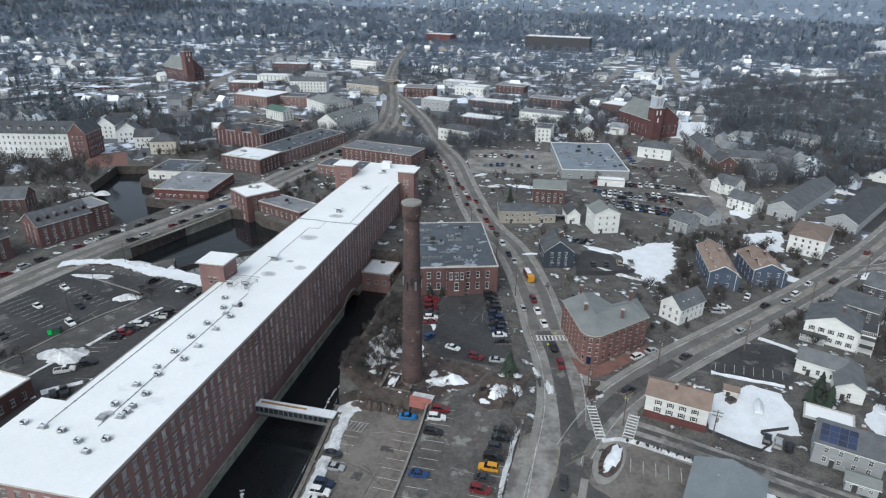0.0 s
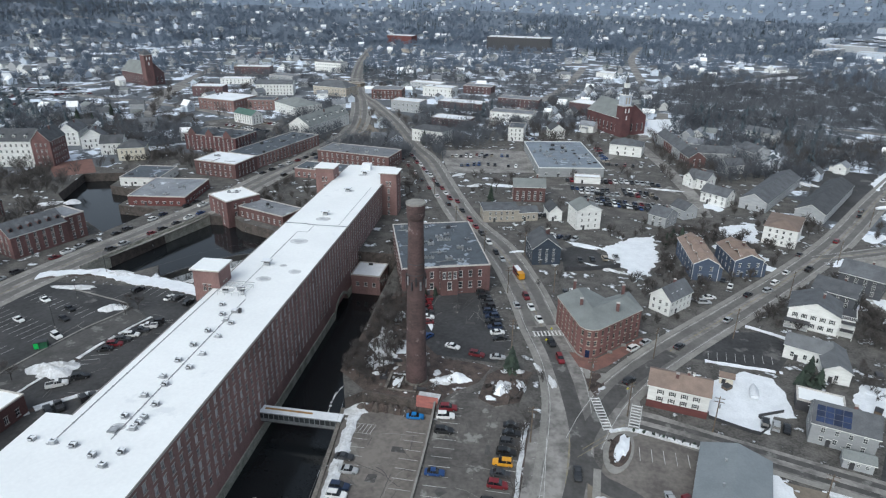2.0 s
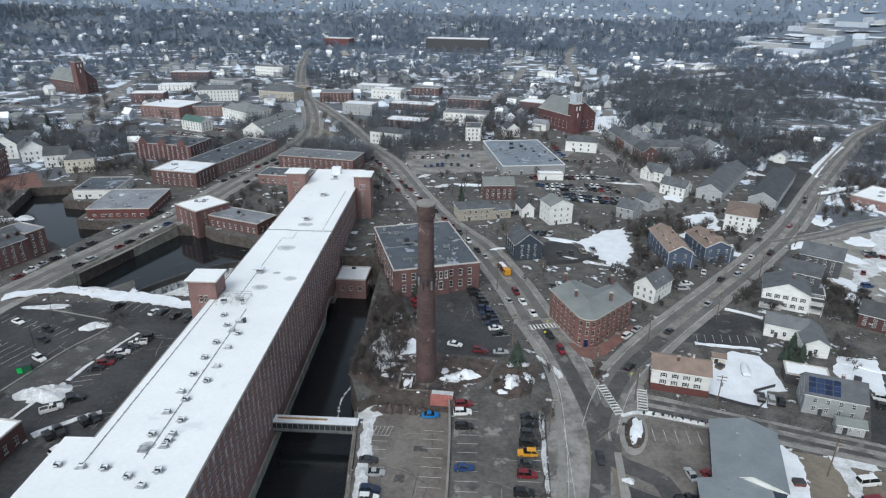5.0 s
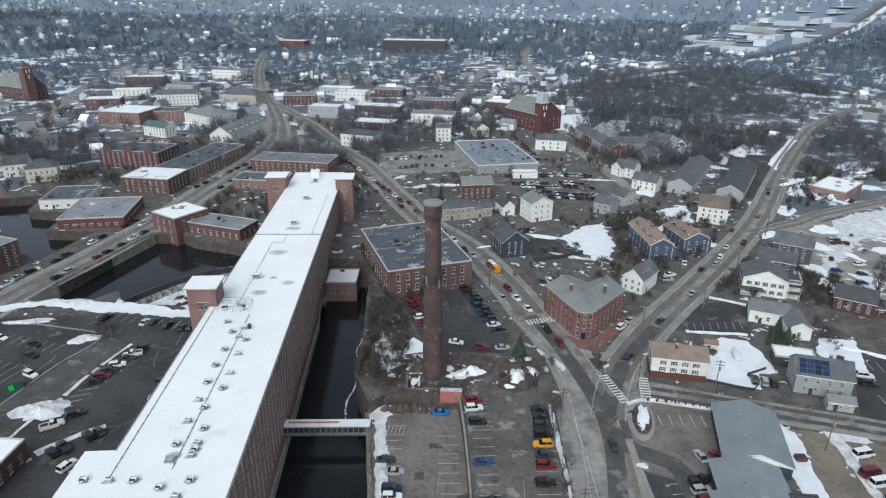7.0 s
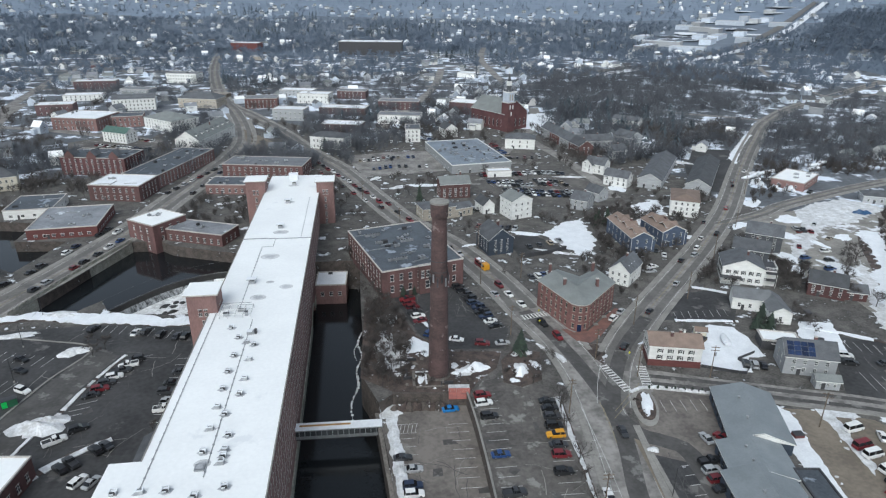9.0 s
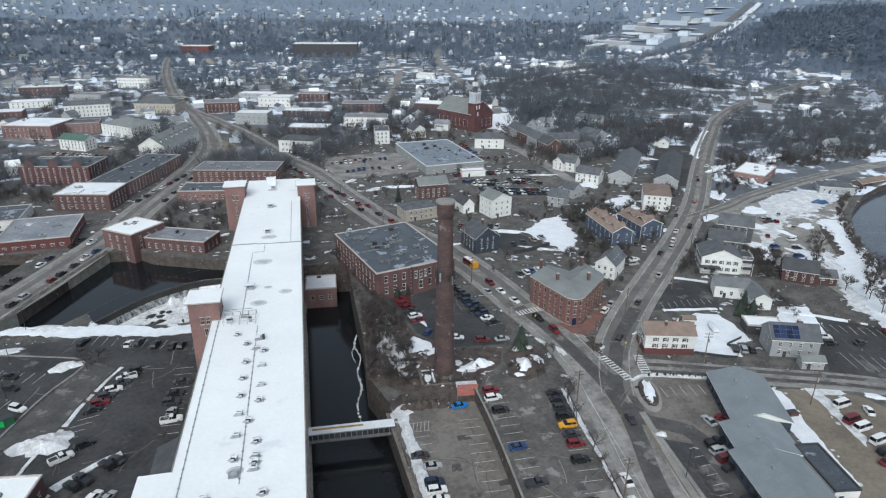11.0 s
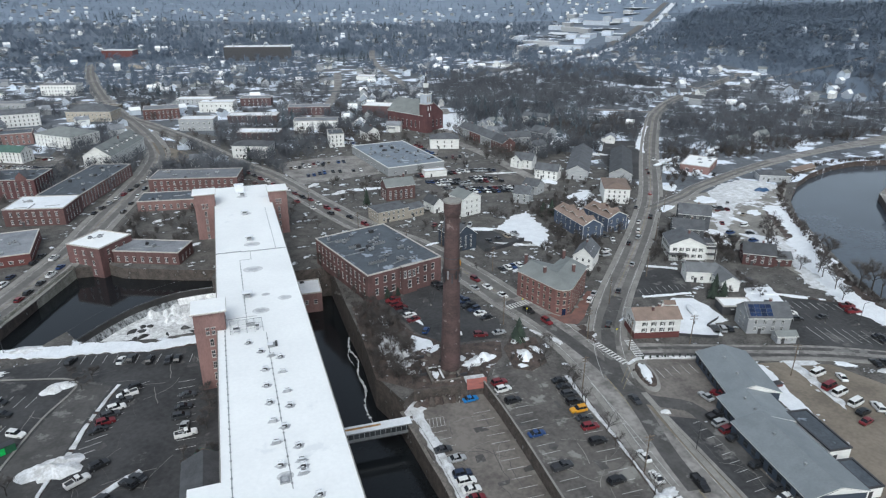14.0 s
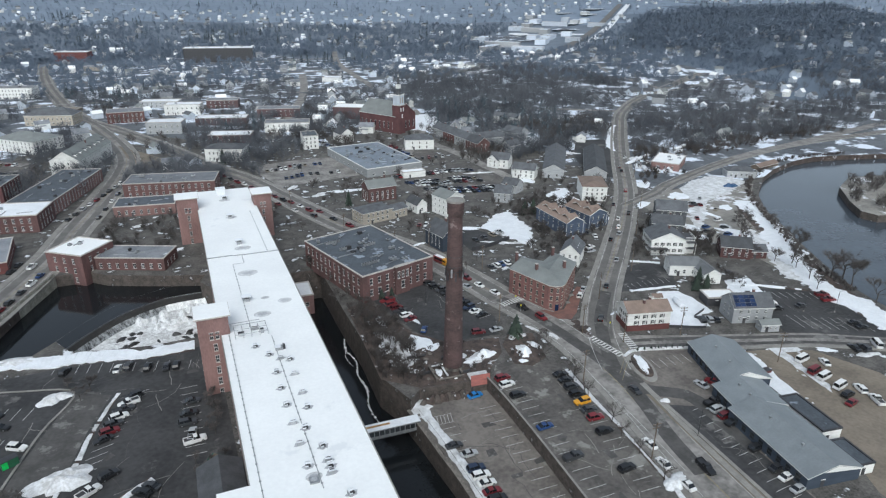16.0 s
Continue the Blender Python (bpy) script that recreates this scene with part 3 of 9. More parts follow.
water("water_wide_river", [(430, 148), (386, 156), (356, 162), (327, 165), (303, 161), (273, 149), (252, 136), (234, 121), (219, 106), (203, 85), (192, 63), (179, 39), (171, 23), (165.6, 10), (161, -2), (156, -30), (163, -122), (420, -142), (902, -102), (902, 104)], -3.4, M_wide, "wide grey river, calm, beyond the snowy bank")
water("water_pool", [(-113, 53.5), (-107, 63.5), (-99.3, 73.4), (-91.5, 79.6), (-82, 84.2), (-69, 86), (-60.5, 70), (-61.5, 41), (-75, 41.5), (-84, 40.5), (-99, 42.5), (-109, 45.5)], -8.8, M_foam, "white water foaming over dark rocks below the dam")

bank("wall_dam", [(-113.2, 54.2), (-106.9, 64.2), (-99.2, 74), (-91.5, 80.3), (-82, 84.9), (-70, 86.3)], -9.5, -4.45, M_wetrock, "curved stone dam with water spilling over", 1.0)
bank("wall_lot_river", [(-17, -11.6), (-14.7, -30), (-12.2, -60), (-8.3, -175)], -14, -3.55, M_ruin, "rough stone river wall beside the lower lot", 0.9, M_rubble)
bank("wall_canal", [(-139.4, 45), (-133, 74), (-122.9, 109.4)], -8, 0.0, M_stone, "stone wall of the street above the mill basin", 0.6, M_stone, 1.0)
bank("wall_between_lots", [(7.2, -9.2), (8.3, -26.5), (8.8, -60), (9, -175)], -3.7, 0.0, M_ruin, "brown brick retaining wall between the two lots", 0.4, M_walk, 0.5)
bank("wall_chimney_yard", [(-13, -7.8), (-2, -8.4), (7.3, -9.1)], -3.7, 0.0, M_ruin, "old dark stone wall below the chimney yard", 0.7, M_ruin, 0.1)


ISLAND = [(278, 102), (260, 81), (250, 66), (252, 58), (300, 48), (400, 60), (470, 80), (400, 100), (330, 112), (303, 116)]


def river_island():
    """The walled point of land in the wide river: stone sides under a snowy top."""
    s = Shape()
    rim = ISLAND
    s.face([(x, y, 0.4) for x, y in rim], M_yardmix)
    for (x0, y0), (x1, y1) in zip(rim, rim[1:] + rim[:1]):
        s.face([(x0, y0, -7.5), (x1, y1, -7.5), (x1, y1, 0.4), (x0, y0, 0.4)], M_ruin)
    setting("ground_island", s, "snowy point of land with dark stone sides", "ground")


river_island()


def road(name, pts, width, label, lines="yellow", walks=(1.7, 1.7), z=0.03, mat=None):
    ln = curve(pts)
    for v in ln:
        v.z = terrain(v.x, v.y)
    z += 0.004 * len(ALL_ROADS)
    s = Shape()
    ribbon(s, ln, -width / 2, width / 2, z, mat or M_road)
    ob = setting(name, s, label, "road")
    if lines:
        q = Shape()
        for e in (-width / 4 - 0.2, width / 4 + 0.2):
            ribbon(q, [v for v in ln if name != "road_main" or v.y > 34], e - width * 0.13, e + width * 0.13, z + 0.006, M_wear)
        setting("road_lanes", q, "darker worn lanes where the tyres run", "road")
    p = Shape()
    if lines == "yellow":
        ribbon(p, ln, -0.18, -0.06, z + 0.012, M_yellow), ribbon(p, ln, 0.06, 0.18, z + 0.012, M_yellow)
    if lines:
        for e in (-width / 2 + 0.5, width / 2 - 0.5):
            ribbon(p, ln, e - 0.06, e + 0.06, z + 0.012, M_paint)
        setting("trim_" + name, p, "worn painted lines on the street", "road marking")
    ALL_ROADS.append((name, ln, width, walks))
    return ln


ALL_ROADS = []


MAIN = road("road_main", [(36.5, -190), (38.3, -90), (39.5, -50), (40.7, -35), (41.8, -16.5), (41.7, 0), (38.8, 17.6), (32.9, 37), (25.5, 64), (13.6, 96), (-4.5, 127), (-20.8, 167), (-41.9, 223.6), (-62, 262), (-92, 330), (-128, 400), (-156, 450), (-188, 545), (-225, 686), (-254, 829), (-280, 1000)], 11.5, "salt-grey main street with worn lane lines")
SECOND = road("road_second", [(45, -18), (49.5, -5), (57, 9.5), (72, 30), (97, 60), (124, 93), (156, 136), (202, 208), (252, 282), (304, 352), (380, 420), (520, 500)], 9.6, "salt-grey street curving between the houses")
BRANCH = road("road_branch", [(140, 113), (170, 128), (194, 143), (272, 177), (360, 200), (520, 215)], 7.5, "grey side road along the river bank", walks=(0, 2))
SIDE = road("road_side", [(50, -6.5), (60, -6.0), (72, -10), (95, -17), (117, -24), (150, -40), (220, -70)], 7.5, "narrow patched side street", None, (0, 1.6))
BRIDGE = road("road_bridge", [(-160, -80), (-153, 10), (-146, 52), (-137, 83), (-127, 128), (-123, 164), (-116, 216), (-112, 262), (-113, 300), (-124, 350), (-144, 415), (-160, 455)], 12, "street with parked cars along the mill basin", "yellow", (2.5, 2.5))


def pavements():
    """Raised pavements along the streets, left out where another street or water lies."""
    for name, ln, width, walks in ALL_ROADS:
        others = [(p.x, p.y, w / 2) for n, l, w, _ in ALL_ROADS if n != name for p in curve(l, 2)]
        for k, (w, sgn) in enumerate(zip(walks, (-1, 1))):
            if not w:
                continue
            q = Shape()
            mid = offset(ln, sgn * (width / 2 + w / 2))
            a, c = sorted((sgn * width / 2, sgn * (width / 2 + w)))
            run = []
            for i, p in enumerate(mid + [None]):
                ok = p is not None and all((p.x - x) ** 2 + (p.y - y) ** 2 > (r + w / 2 + 0.6) ** 2 for x, y, r in others)
                if ok:
                    run.append(ln[i])
                elif len(run) > 1:
                    ribbon(q, run, a, c, 0.15, M_walk, 0.3)
                if not ok:
                    run = []
            setting("pavement_" + name + "_" + "ab"[k], q, "grey concrete pavement with a raised kerb", "pavement")


pavements()


# ---- lots, yards and snow on the ground ----
LOTS = []


def lot(name, pts, mat, label, z=0.02):
    LOTS.append(pts)
    s = Shape()
    area(s, pts, z, mat)
    return setting(name, s, label, "lot")


lot("ground_upper_lot", [(8.9, -9.5), (12, -4), (17.5, -3), (33, -10), (33.6, -40), (31, -80), (29, -180), (9.4, -180)], M_lotmix, "salt-stained patched asphalt of the upper mill lot")
lot("ground_office_lot", [(-12, 49), (13.5, 57.5), (24.5, 24), (21, 12.5), (3, 13.5), (-4, 22)], M_lot, "dark asphalt of the office lot")
lot("ground_mill_lot", [(-112, 36), (-66, 36), (-60.5, -51), (-160, -150), (-160, -10), (-145, 33)], M_lot, "dark asphalt of the lot behind the mill")
lot("ground_store_lot", [(22, 204), (95, 209), (104, 170), (86, 148), (52, 150)], M_lotmix, "asphalt of the store's parking lot")
lot("ground_street_lot", [(-41, 253), (-4, 264), (16, 262), (22, 214), (-26, 203)], M_road, "gritty asphalt of the street lot")
lot("ground_brown_lot", [(50.5, -13.6), (58, -11.4), (73.5, -15.5), (66, -38), (58, -41), (57, -80), (56, -150), (47.6, -150), (48, -34)], M_lotbrown, "brown gritty asphalt before the grey shop")
lot("ground_dirt_yard", [(83, -21), (97, -24), (110, -29), (118, -45), (110, -140), (72, -140), (72, -80), (80, -62)], M_dirt, "bare brown dirt yard")
lot("ground_river_lot", [(126, 13), (147, 4.5), (148, -18), (143, -34), (117, -25), (109, -20)], M_lot, "asphalt riverside parking lot")
lot("ground_deck_lot", [(37.8, 103), (49.4, 109), (61, 88.6), (39.9, 81)], M_lot, "dark fenced lot beside the navy house")
lot("ground_house_lot", [(76.9, 26.4), (90.6, 44.6), (104.4, 47.4), (108.8, 37.6), (100.5, 23.9)], M_lot, "small dark lot with painted stalls")
lot("ground_island", [(45.6, 12.6), (50.2, 12.9), (51.4, 6.1), (48.4, 1.4), (46.6, 6.0)], M_bank, "low planted traffic island", 0.14)
lot("ground_corner_walk", [(41.6, 22.6), (44.4, 15.2), (48.4, 13.6), (52.5, 17), (65.8, 34.2), (63.6, 35.6), (49.8, 20.9), (45.0, 20.3), (43.4, 22.6)], M_brickwalk, "red brick pavement round the corner block", 0.17)
lot("ground_bank", [(-22, 0), (-22, 46), (-14, 50), (-5, 22), (6, 12), (20, 11), (17, 2), (11, -4), (8, -8.9), (-12.6, -7.6)], M_bank, "brown brushy bank round the chimney", 0.012)
lot("ground_tree_bed", [(17.8, -5.3), (22.5, -8), (28.8, -4.9), (31.4, 9.6), (24, 12), (19, 6)], M_bank, "kerbed bed with bushes and snow by the street", 0.1)
lot("ground_hall_lot", [(58, 287), (64, 227), (85, 227), (78, 288)], M_lotmix, "salt-stained lot beside the white hall")
lot("ground_plaza", [(-258, 170), (-241, 185), (-219, 160), (-235, 147)], M_brickwalk, "red brick plaza before the apartments", 0.024)
lot("ground_far_lot", [(-430, 294), (-391, 311), (-352, 340), (-380, 395), (-425, 425), (-520, 385)], M_road, "pale salted car lot among the houses", 0.1)
lot("ground_inn_lot", [(-215, 262), (-170, 250), (-160, 262), (-166, 300), (-205, 330), (-232, 300)], M_lotmix, "grey lot full of cars behind the white inn", 0.026)
lot("ground_triangle", [(-121, 340), (-112, 300), (-104, 270), (-80, 268), (-95, 300)], M_dirt, "dull green-brown triangle between the two streets", 0.05)
lot("ground_strip", [(45.6, -31), (48, -31.5), (47.2, -60), (46, -110), (43, -110), (44.4, -60)], M_dirt, "bare brown strip beside the street", 0.045)
lot("ground_shop_front", [(47.9, -37), (57.4, -41.5), (56.6, -80), (55.6, -150), (47.2, -150), (47.6, -60)], M_lot, "dark asphalt before the long grey shop", 0.025)
lot("ground_yellow_lane", [(-107, 5.6), (-102.4, 21), (-93.4, 17), (-97.4, 1.6), (-99.4, -10.4), (-106, -60), (-121, -60), (-110.4, -7)], M_lane, "lane between the two lots", 0.03)
lot("ground_church_street", [(84, 300), (91.5, 300), (103, 240), (109, 186), (108.5, 156), (101.5, 156), (101.5, 186), (95.5, 240)], M_road, "grey side street beside the store lot", 0.028)
lot("ground_storage_lot", [(152, 168), (172, 160), (204, 216), (221, 254), (202, 259), (186, 256), (178, 236)], M_lot, "dark asphalt between the storage rows", 0.026)
lot("ground_wharf_yard", [(148, 112), (160, 122), (214, 138), (236, 124), (219, 108), (190, 62), (165, 10), (150, 12), (152, 44), (144, 60)], M_yardmix, "gravel yard under patchy snow by the river", 0.014)


def walk_box(name, pts, width, h, mat, label, z=0.0):
    s = Shape()
    snowy = mat in (M_snow, M_dirtysnow)
    ln = curve(pts, 1.2 if snowy else 3)
    if not snowy:
        ribbon(s, ln, -width / 2, width / 2, z + h, mat, h + 0.1)
    else:
        rng = random.Random(len(pts) * 31 + int(pts[0][0] * 7))
        ribbon(s, ln, -width * 0.42, width * 0.42, z + 0.09, M_bank, 0.15)
        a, c = 0.45, 0.45
        for i in range(len(ln) - 1):
            a2, c2 = (min(0.62, max(0.12, v + rng.uniform(-0.14, 0.14))) for v in (a, c))
            if rng.random() < (1.1 if width > 3 else 0.9):
                (p, q), (u, w) = (offset(ln[i:i + 2], -width * a)[0], offset(ln[i:i + 2], -width * a2)[1]), (offset(ln[i:i + 2], width * c)[0], offset(ln[i:i + 2], width * c2)[1])
                t = z + h * rng.uniform(0.75, 1.1) + 0.07
                m4 = [Vector((v.x, v.y, t)) for v in (p, u, w, q)]
                s.face(m4, mat)
                for k in range(4):
                    e, f = m4[k - 1], m4[k]
                    s.face([(e.x, e.y, z), (f.x, f.y, z), f, e], mat)
            a, c = a2, c2
    return setting(name, s, label, "kerb")


walk_box("trim_lot_kerb", [(31.2, -13), (30.4, -40), (28.5, -80), (27, -120)], 1.6, 0.18, M_dirtysnow, "snow-covered strip beside the kerb")
walk_box("trim_shop_kerb", [(47.8, -33), (47.4, -60), (46.5, -110)], 1.0, 0.25, M_walk, "raised kerb strip along the shop lot")
walk_box("trim_corner_kerb", [(51.5, -12.6), (58, -10.9), (74.5, -15.6)], 1.0, 0.5, M_dirtysnow, "snowy low fence line along the side street")
walk_box("trim_mill_lot_kerb", [(-138, 31), (-117.7, 27), (-103.2, 21.6), (-108, 6), (-111, -7), (-122, -60)], 0.6, 0.16, M_walk, "snow-dusted kerb of the mill lot")
walk_box("trim_row_kerb", [(-91.6, 17), (-95.9, 1.7), (-98.1, -10.4), (-101, -22), (-106, -60)], 1.2, 0.2, M_dirtysnow, "snowy kerb behind the parked row")
walk_box("ground_bank_snow", [(150, -28), (153, -4), (157.6, 10), (163.5, 23), (171, 39), (184, 63), (195, 84), (206, 100)], 13, 0.12, M_snow, "white snow along the river bank")
walk_box("ground_lot_edge_snow", [(121, 18.5), (129.4, 14.4), (143, 5.6), (149, 2)], 1.8, 0.3, M_snow, "ploughed snow along the back of the riverside lot")
lot("ground_kerb_lane", [(32, -16), (36.2, -12), (36, -60), (33, -120), (28, -120), (30.8, -40)], M_road, "grey parking lane beside the street", 0.024)
lot("ground_junction", [(44, -20), (58, -12.5), (60, -3), (60, 14), (47, 13), (38, 10), (38, -14)], M_road, "worn asphalt of the street junction", 0.022)
walk_box("trim_lot_island", [(-96.5, -38), (-91.8, -31), (-88, -26.6), (-81.2, -21.4)], 2.2, 0.2, M_dirtysnow, "worn concrete island in the mill lot")
walk_box("trim_snow_walk", [(-150, 36), (-132, 43), (-117, 41), (-103, 40), (-87, 36.5), (-72, 36.5)], 6.0, 0.35, M_snow, "snow-covered walk beside the dam")

# stalls: start, end, how many lines, their length and direction
STALLS = [((26, -13.2), (21.5, -62), 15, 5.2, 0, 0.03), ((9.6, -10.5), (10.6, -70), 20, 5.0, 2, 0.03), ((-12.6, -22.5), (-9, -75), 18, 5.0, 2, -3.68), ((1.2, -17.5), (3, -80), 20, 5.0, 0, -3.68),
          ((-9.9, 48.2), (-5.6, 29.6), 8, 5.0, 15, 0.03), ((9.8, 57), (19.0, 24.4), 12, 5.2, 15, 0.03), ((-88.5, 15), (-99, -18), 13, 5.0, 20, 0.03), ((-110, 38), (-73, 29), 13, 4.8, 262, 0.03), ((-76, 14), (-74, -16), 10, 4.6, 2, 0.03),
          ((-143, 26), (-112, 17), 11, 5.0, 252, 0.03), ((-146, 14), (-116, 5), 11, 9.5, 252, 0.03), ((-148, 0), (-120, -8), 10, 9.5, 252, 0.03), ((-150, -16), (-124, -24), 9, 9.5, 252, 0.03),
          ((128, 9), (146, 1.5), 8, 5, 262, 0.03), ((121, -8), (141, -18), 9, 9, 262, 0.03), ((82, 27), (100, 27.5), 8, 4.6, 80, 0.03), ((52.5, -16.6), (69, -17.2), 7, 4.6, 268, 0.03), ((57.5, -41), (53.5, -90), 17, 4.8, 186, 0.03),
          ((41, 203), (90, 205), 19, 5, 280, 0.03), ((43, 190), (86, 187), 17, 10, 280, 0.03), ((48, 175), (90, 168), 17, 10, 280, 0.03)]
for (x0, y0), (x1, y1), n, ln, ang, z in STALLS:
    s = Shape()
    for i in range(n):
        f = i / (n - 1)
        M = pose(x0 + (x1 - x0) * f, y0 + (y1 - y0) * f, z, 0, 0, ang)
        s.box(0, -0.06, 0, ln, 0.06, 0.012, M_paint, M)
    tagged(setting("trim_stall_lines", s, "worn white painted stall lines", "road marking"), kind="stuff")


def crossing(x0, y0, x1, y1, n, width, gap=0.5):
    """A zebra crossing from one kerb to the other."""
    s = Shape()
    a = math.degrees(math.atan2(y1 - y0, x1 - x0))
    ln = math.hypot(x1 - x0, y1 - y0)
    M = pose(x0, y0, 0.048, 0, 0, a)
    for i in range(n):
        c = ln * (i + 0.5) / n
        s.box(c - 0.25, -width / 2, 0, c + 0.25, width / 2, 0.012, M_crossing, M)
    s.box(0, -width / 2 - 0.2, 0, ln, -width / 2 - 0.05, 0.012, M_crossing, M), s.box(0, width / 2 + 0.05, 0, ln, width / 2 + 0.2, 0.012, M_crossing, M)
    setting("trim_crossing", s, "white zebra crossing on the street", "crossing")


crossing(48.2, 1.4, 51.2, -12.0, 11, 2.0), crossing(59.2, 0.2, 57.4, -9.6, 8, 2.3), crossing(30.4, 31.2, 40.4, 34.0, 9, 2.6), crossing(45.6, 15.4, 47.2, 11.4, 5, 1.8)

SNOWS = [  # x, y, half sizes, height, turn
    (-12.9, -19, 1.1, 5, 0.4, 4), (-12.0, -27, 1.3, 4.5, 0.5, 6), (-11.4, -36, 1.2, 5.5, 0.5, 4), (-10.8, -46, 1.3, 5.5, 0.45, 4), (-10.2, -57, 1.2, 6, 0.5, 4), (-9.4, -68, 1.2, 6, 0.5, 4),
    (188, 94, 5, 3, 0.1, 30), (172, 88, 2, 6, 0.1, 25), (162, 100, 4, 8, 0.15, 30), (205, 118, 9, 6, 0.5, 20), (214, 132, 10, 5, 0.7, 25), (178, 118, 8, 5, 0.15, 30), (150, 74, 3, 7, 0.2, 10), (146, 62, 3, 4, 0.3, 0), (166, 62, 4, 9, 0.1, 35),
    (224, 182, 8, 4, 0.9, -40), (204, 196, 4, 3, 1.2, 0), (196, 178, 4, 3, 1.4, 20), (128, 62, 4, 6, 0.3, 10), (138, 74, 3, 5, 0.3, 40), (107, 118, 6, 5, 0.15, 20), (94, 130, 6, 4, 0.15, -20), (118, 100, 3, 3, 0.2, 0), (150, 205, 2, 16, 0.4, -31), (170, 224, 8, 2, 0.9, -31),
    (37, 6, 1.0, 3, 0.5, 10), (33, 12, 0.8, 3, 0.4, 20), (20, 30, 1.2, 3, 0.3, 15), (-3, 33, 1.2, 5, 0.3, 15), (-2, 12, 3, 1.5, 0.3, 20), (-15, 6, 2, 3, 0.3, 0), (-17, 16, 1.5, 3, 0.3, 0), (-13, 34, 1.6, 4, 0.3, 10),
    (72, 15, 8, 1.6, 0.2, 20), (200, 124, 6, 4, 0.5, 30), (8.4, 1.6, 3.8, 2.4, 0.7, 25), (-5, -2, 1.2, 1.8, 0.3, 3), (24.0, 1.4, 1.9, 3.2, 0.9, 10), (-5.6, 16, 3.6, 5.2, 0.15, 12), (28.8, 3, 1.2, 2.6, 0.4, 20),
    (-13.5, -10.6, 4.6, 3.0, 0.5, 10), (-100.4, -15.6, 6.2, 4.6, 1.8, 20), (-107.6, 20.0, 4.4, 2.6, 1.1, 10), (-122, 44, 7, 2.6, 0.7, -10), (-131, 31, 9, 1.6, 0.4, 10), (48.6, -35.6, 1.3, 1.2, 0.9, 0), (30.6, -62, 3.6, 2, 0.9, 20),
    (135, 138, 8, 5, 0.2, -30), (150, 112, 6, 3, 0.3, 40), (173, 143, 7, 4, 0.2, 30), (116, 110, 5, 4, 0.2, 0), (112, 172, 4, 6, 0.2, 0), (98, 160, 2.4, 1.6, 0.8, 0), (92, 196, 9, 1.2, 0.6, -4), (98, 352, 14, 20, 0.3, -10), (104, 335, 8, 12, 0.3, -10), (-20, 200, 5, 2, 0.5, 60), (8, 185, 10, 3, 0.3, 0), (-8, 182, 5, 2.4, 0.4, 30), (48, 108, 8, 2, 0.3, -20), (56, 86, 8, 1.4, 0.4, -25), (21, 96, 4, 1, 0.3, 20),
    (-95, 160, 4, 2, 0.4, 20), (-75, 165, 7, 2, 0.4, -40), (114, -30, 3, 1.4, 0.3, -20), (124, -36.5, 4, 1.3, 0.4, -14), (-118, 140, 2, 6, 0.3, 0), (-205, 108, 6, 3, 0.4, 30), (-196, 112, 4, 4, 0.6, 0), (-225, 70, 8, 4, 0.2, 0)]
for i, (x, y, rx, ry, h, rot) in enumerate(SNOWS):
    s = Shape()
    blob(s, x, y, rx, ry, h, M_dirtysnow if h > 0.35 else M_snow, -3.66 if -17 < x < 8 and y < -10 else 0.03, rot, i)
    tagged(part("snow_patch", s, smooth=True), "heap of dirty ploughed snow on the ground" if h > 0.35 else "sheet of old white snow on the ground", "snow", "snow patches", "stuff")


def ragged(name, pts, label, amp=0.45, z=0.03, h=0.07, mat=None, step=0.9, seed=1):
    """A sheet of snow over a plan area, with a broken edge and islands of its own at the rim."""
    rng = random.Random(seed)
    LOTS.append(pts)
    edge = []
    for i in range(len(pts)):
        p, q = Vector(pts[i - 1]), Vector(pts[i])
        n = max(1, int((q - p).length / step))
        nrm = Vector((q.y - p.y, p.x - q.x)).normalized()
        for k in range(n):
            w = p.lerp(q, k / n)
            edge.append(w + nrm * amp * (1.6 * noise.noise(Vector((w.x * 0.35, w.y * 0.35, seed))) + rng.uniform(-0.35, 0.35)))
    s = Shape()
    m = mat or M_snow
    s.face([(p.x, p.y, z + h) for p in edge], m)
    for i in range(len(edge)):
        p, q = edge[i - 1], edge[i]
        s.face([(p.x, p.y, z), (q.x, q.y, z), (q.x, q.y, z + h), (p.x, p.y, z + h)], m)
    setting(name, s, label, "snow")
    for i in range(0, len(edge), 3):
        if rng.random() < 0.5:
            t = Shape()
            p = edge[i] + Vector((rng.uniform(-1, 1), rng.uniform(-1, 1))) * amp * 2.4
            blob(t, p.x, p.y, rng.uniform(0.2, 0.7), rng.uniform(0.2, 0.6), 0.06, M_dirtysnow, z, rng.uniform(0, 180), i, 2, 9)
            tagged(part("snow_patch", t), "small scrap of melting snow", "snow", "snow patches", "stuff")


ragged("ground_yard_snow", [(77, -1.4), (90.2, -5.9), (93.4, 1.6), (99, 2.4), (99, 14), (98, 20), (91, 22), (84, 18), (79.5, 14), (77.6, 9)], "white snow over the fenced house yard", 0.4)
ragged("ground_back_snow", [(121.5, 22), (132, 20.5), (128, 10), (124.5, 0), (122.6, 0), (121.5, 7), (117, 8), (116, 14)], "white snow in the yard behind the solar house", 0.5, seed=2)
ragged("ground_shop_snow", [(82.2, -19.6), (88, -20.6), (90.2, -27), (87.6, -36), (85.4, -49), (84.2, -58.8), (80.4, -60), (81.2, -50), (81.6, -40.5), (83.2, -30)], "white snow strip behind the grey shop", 0.6, seed=3)
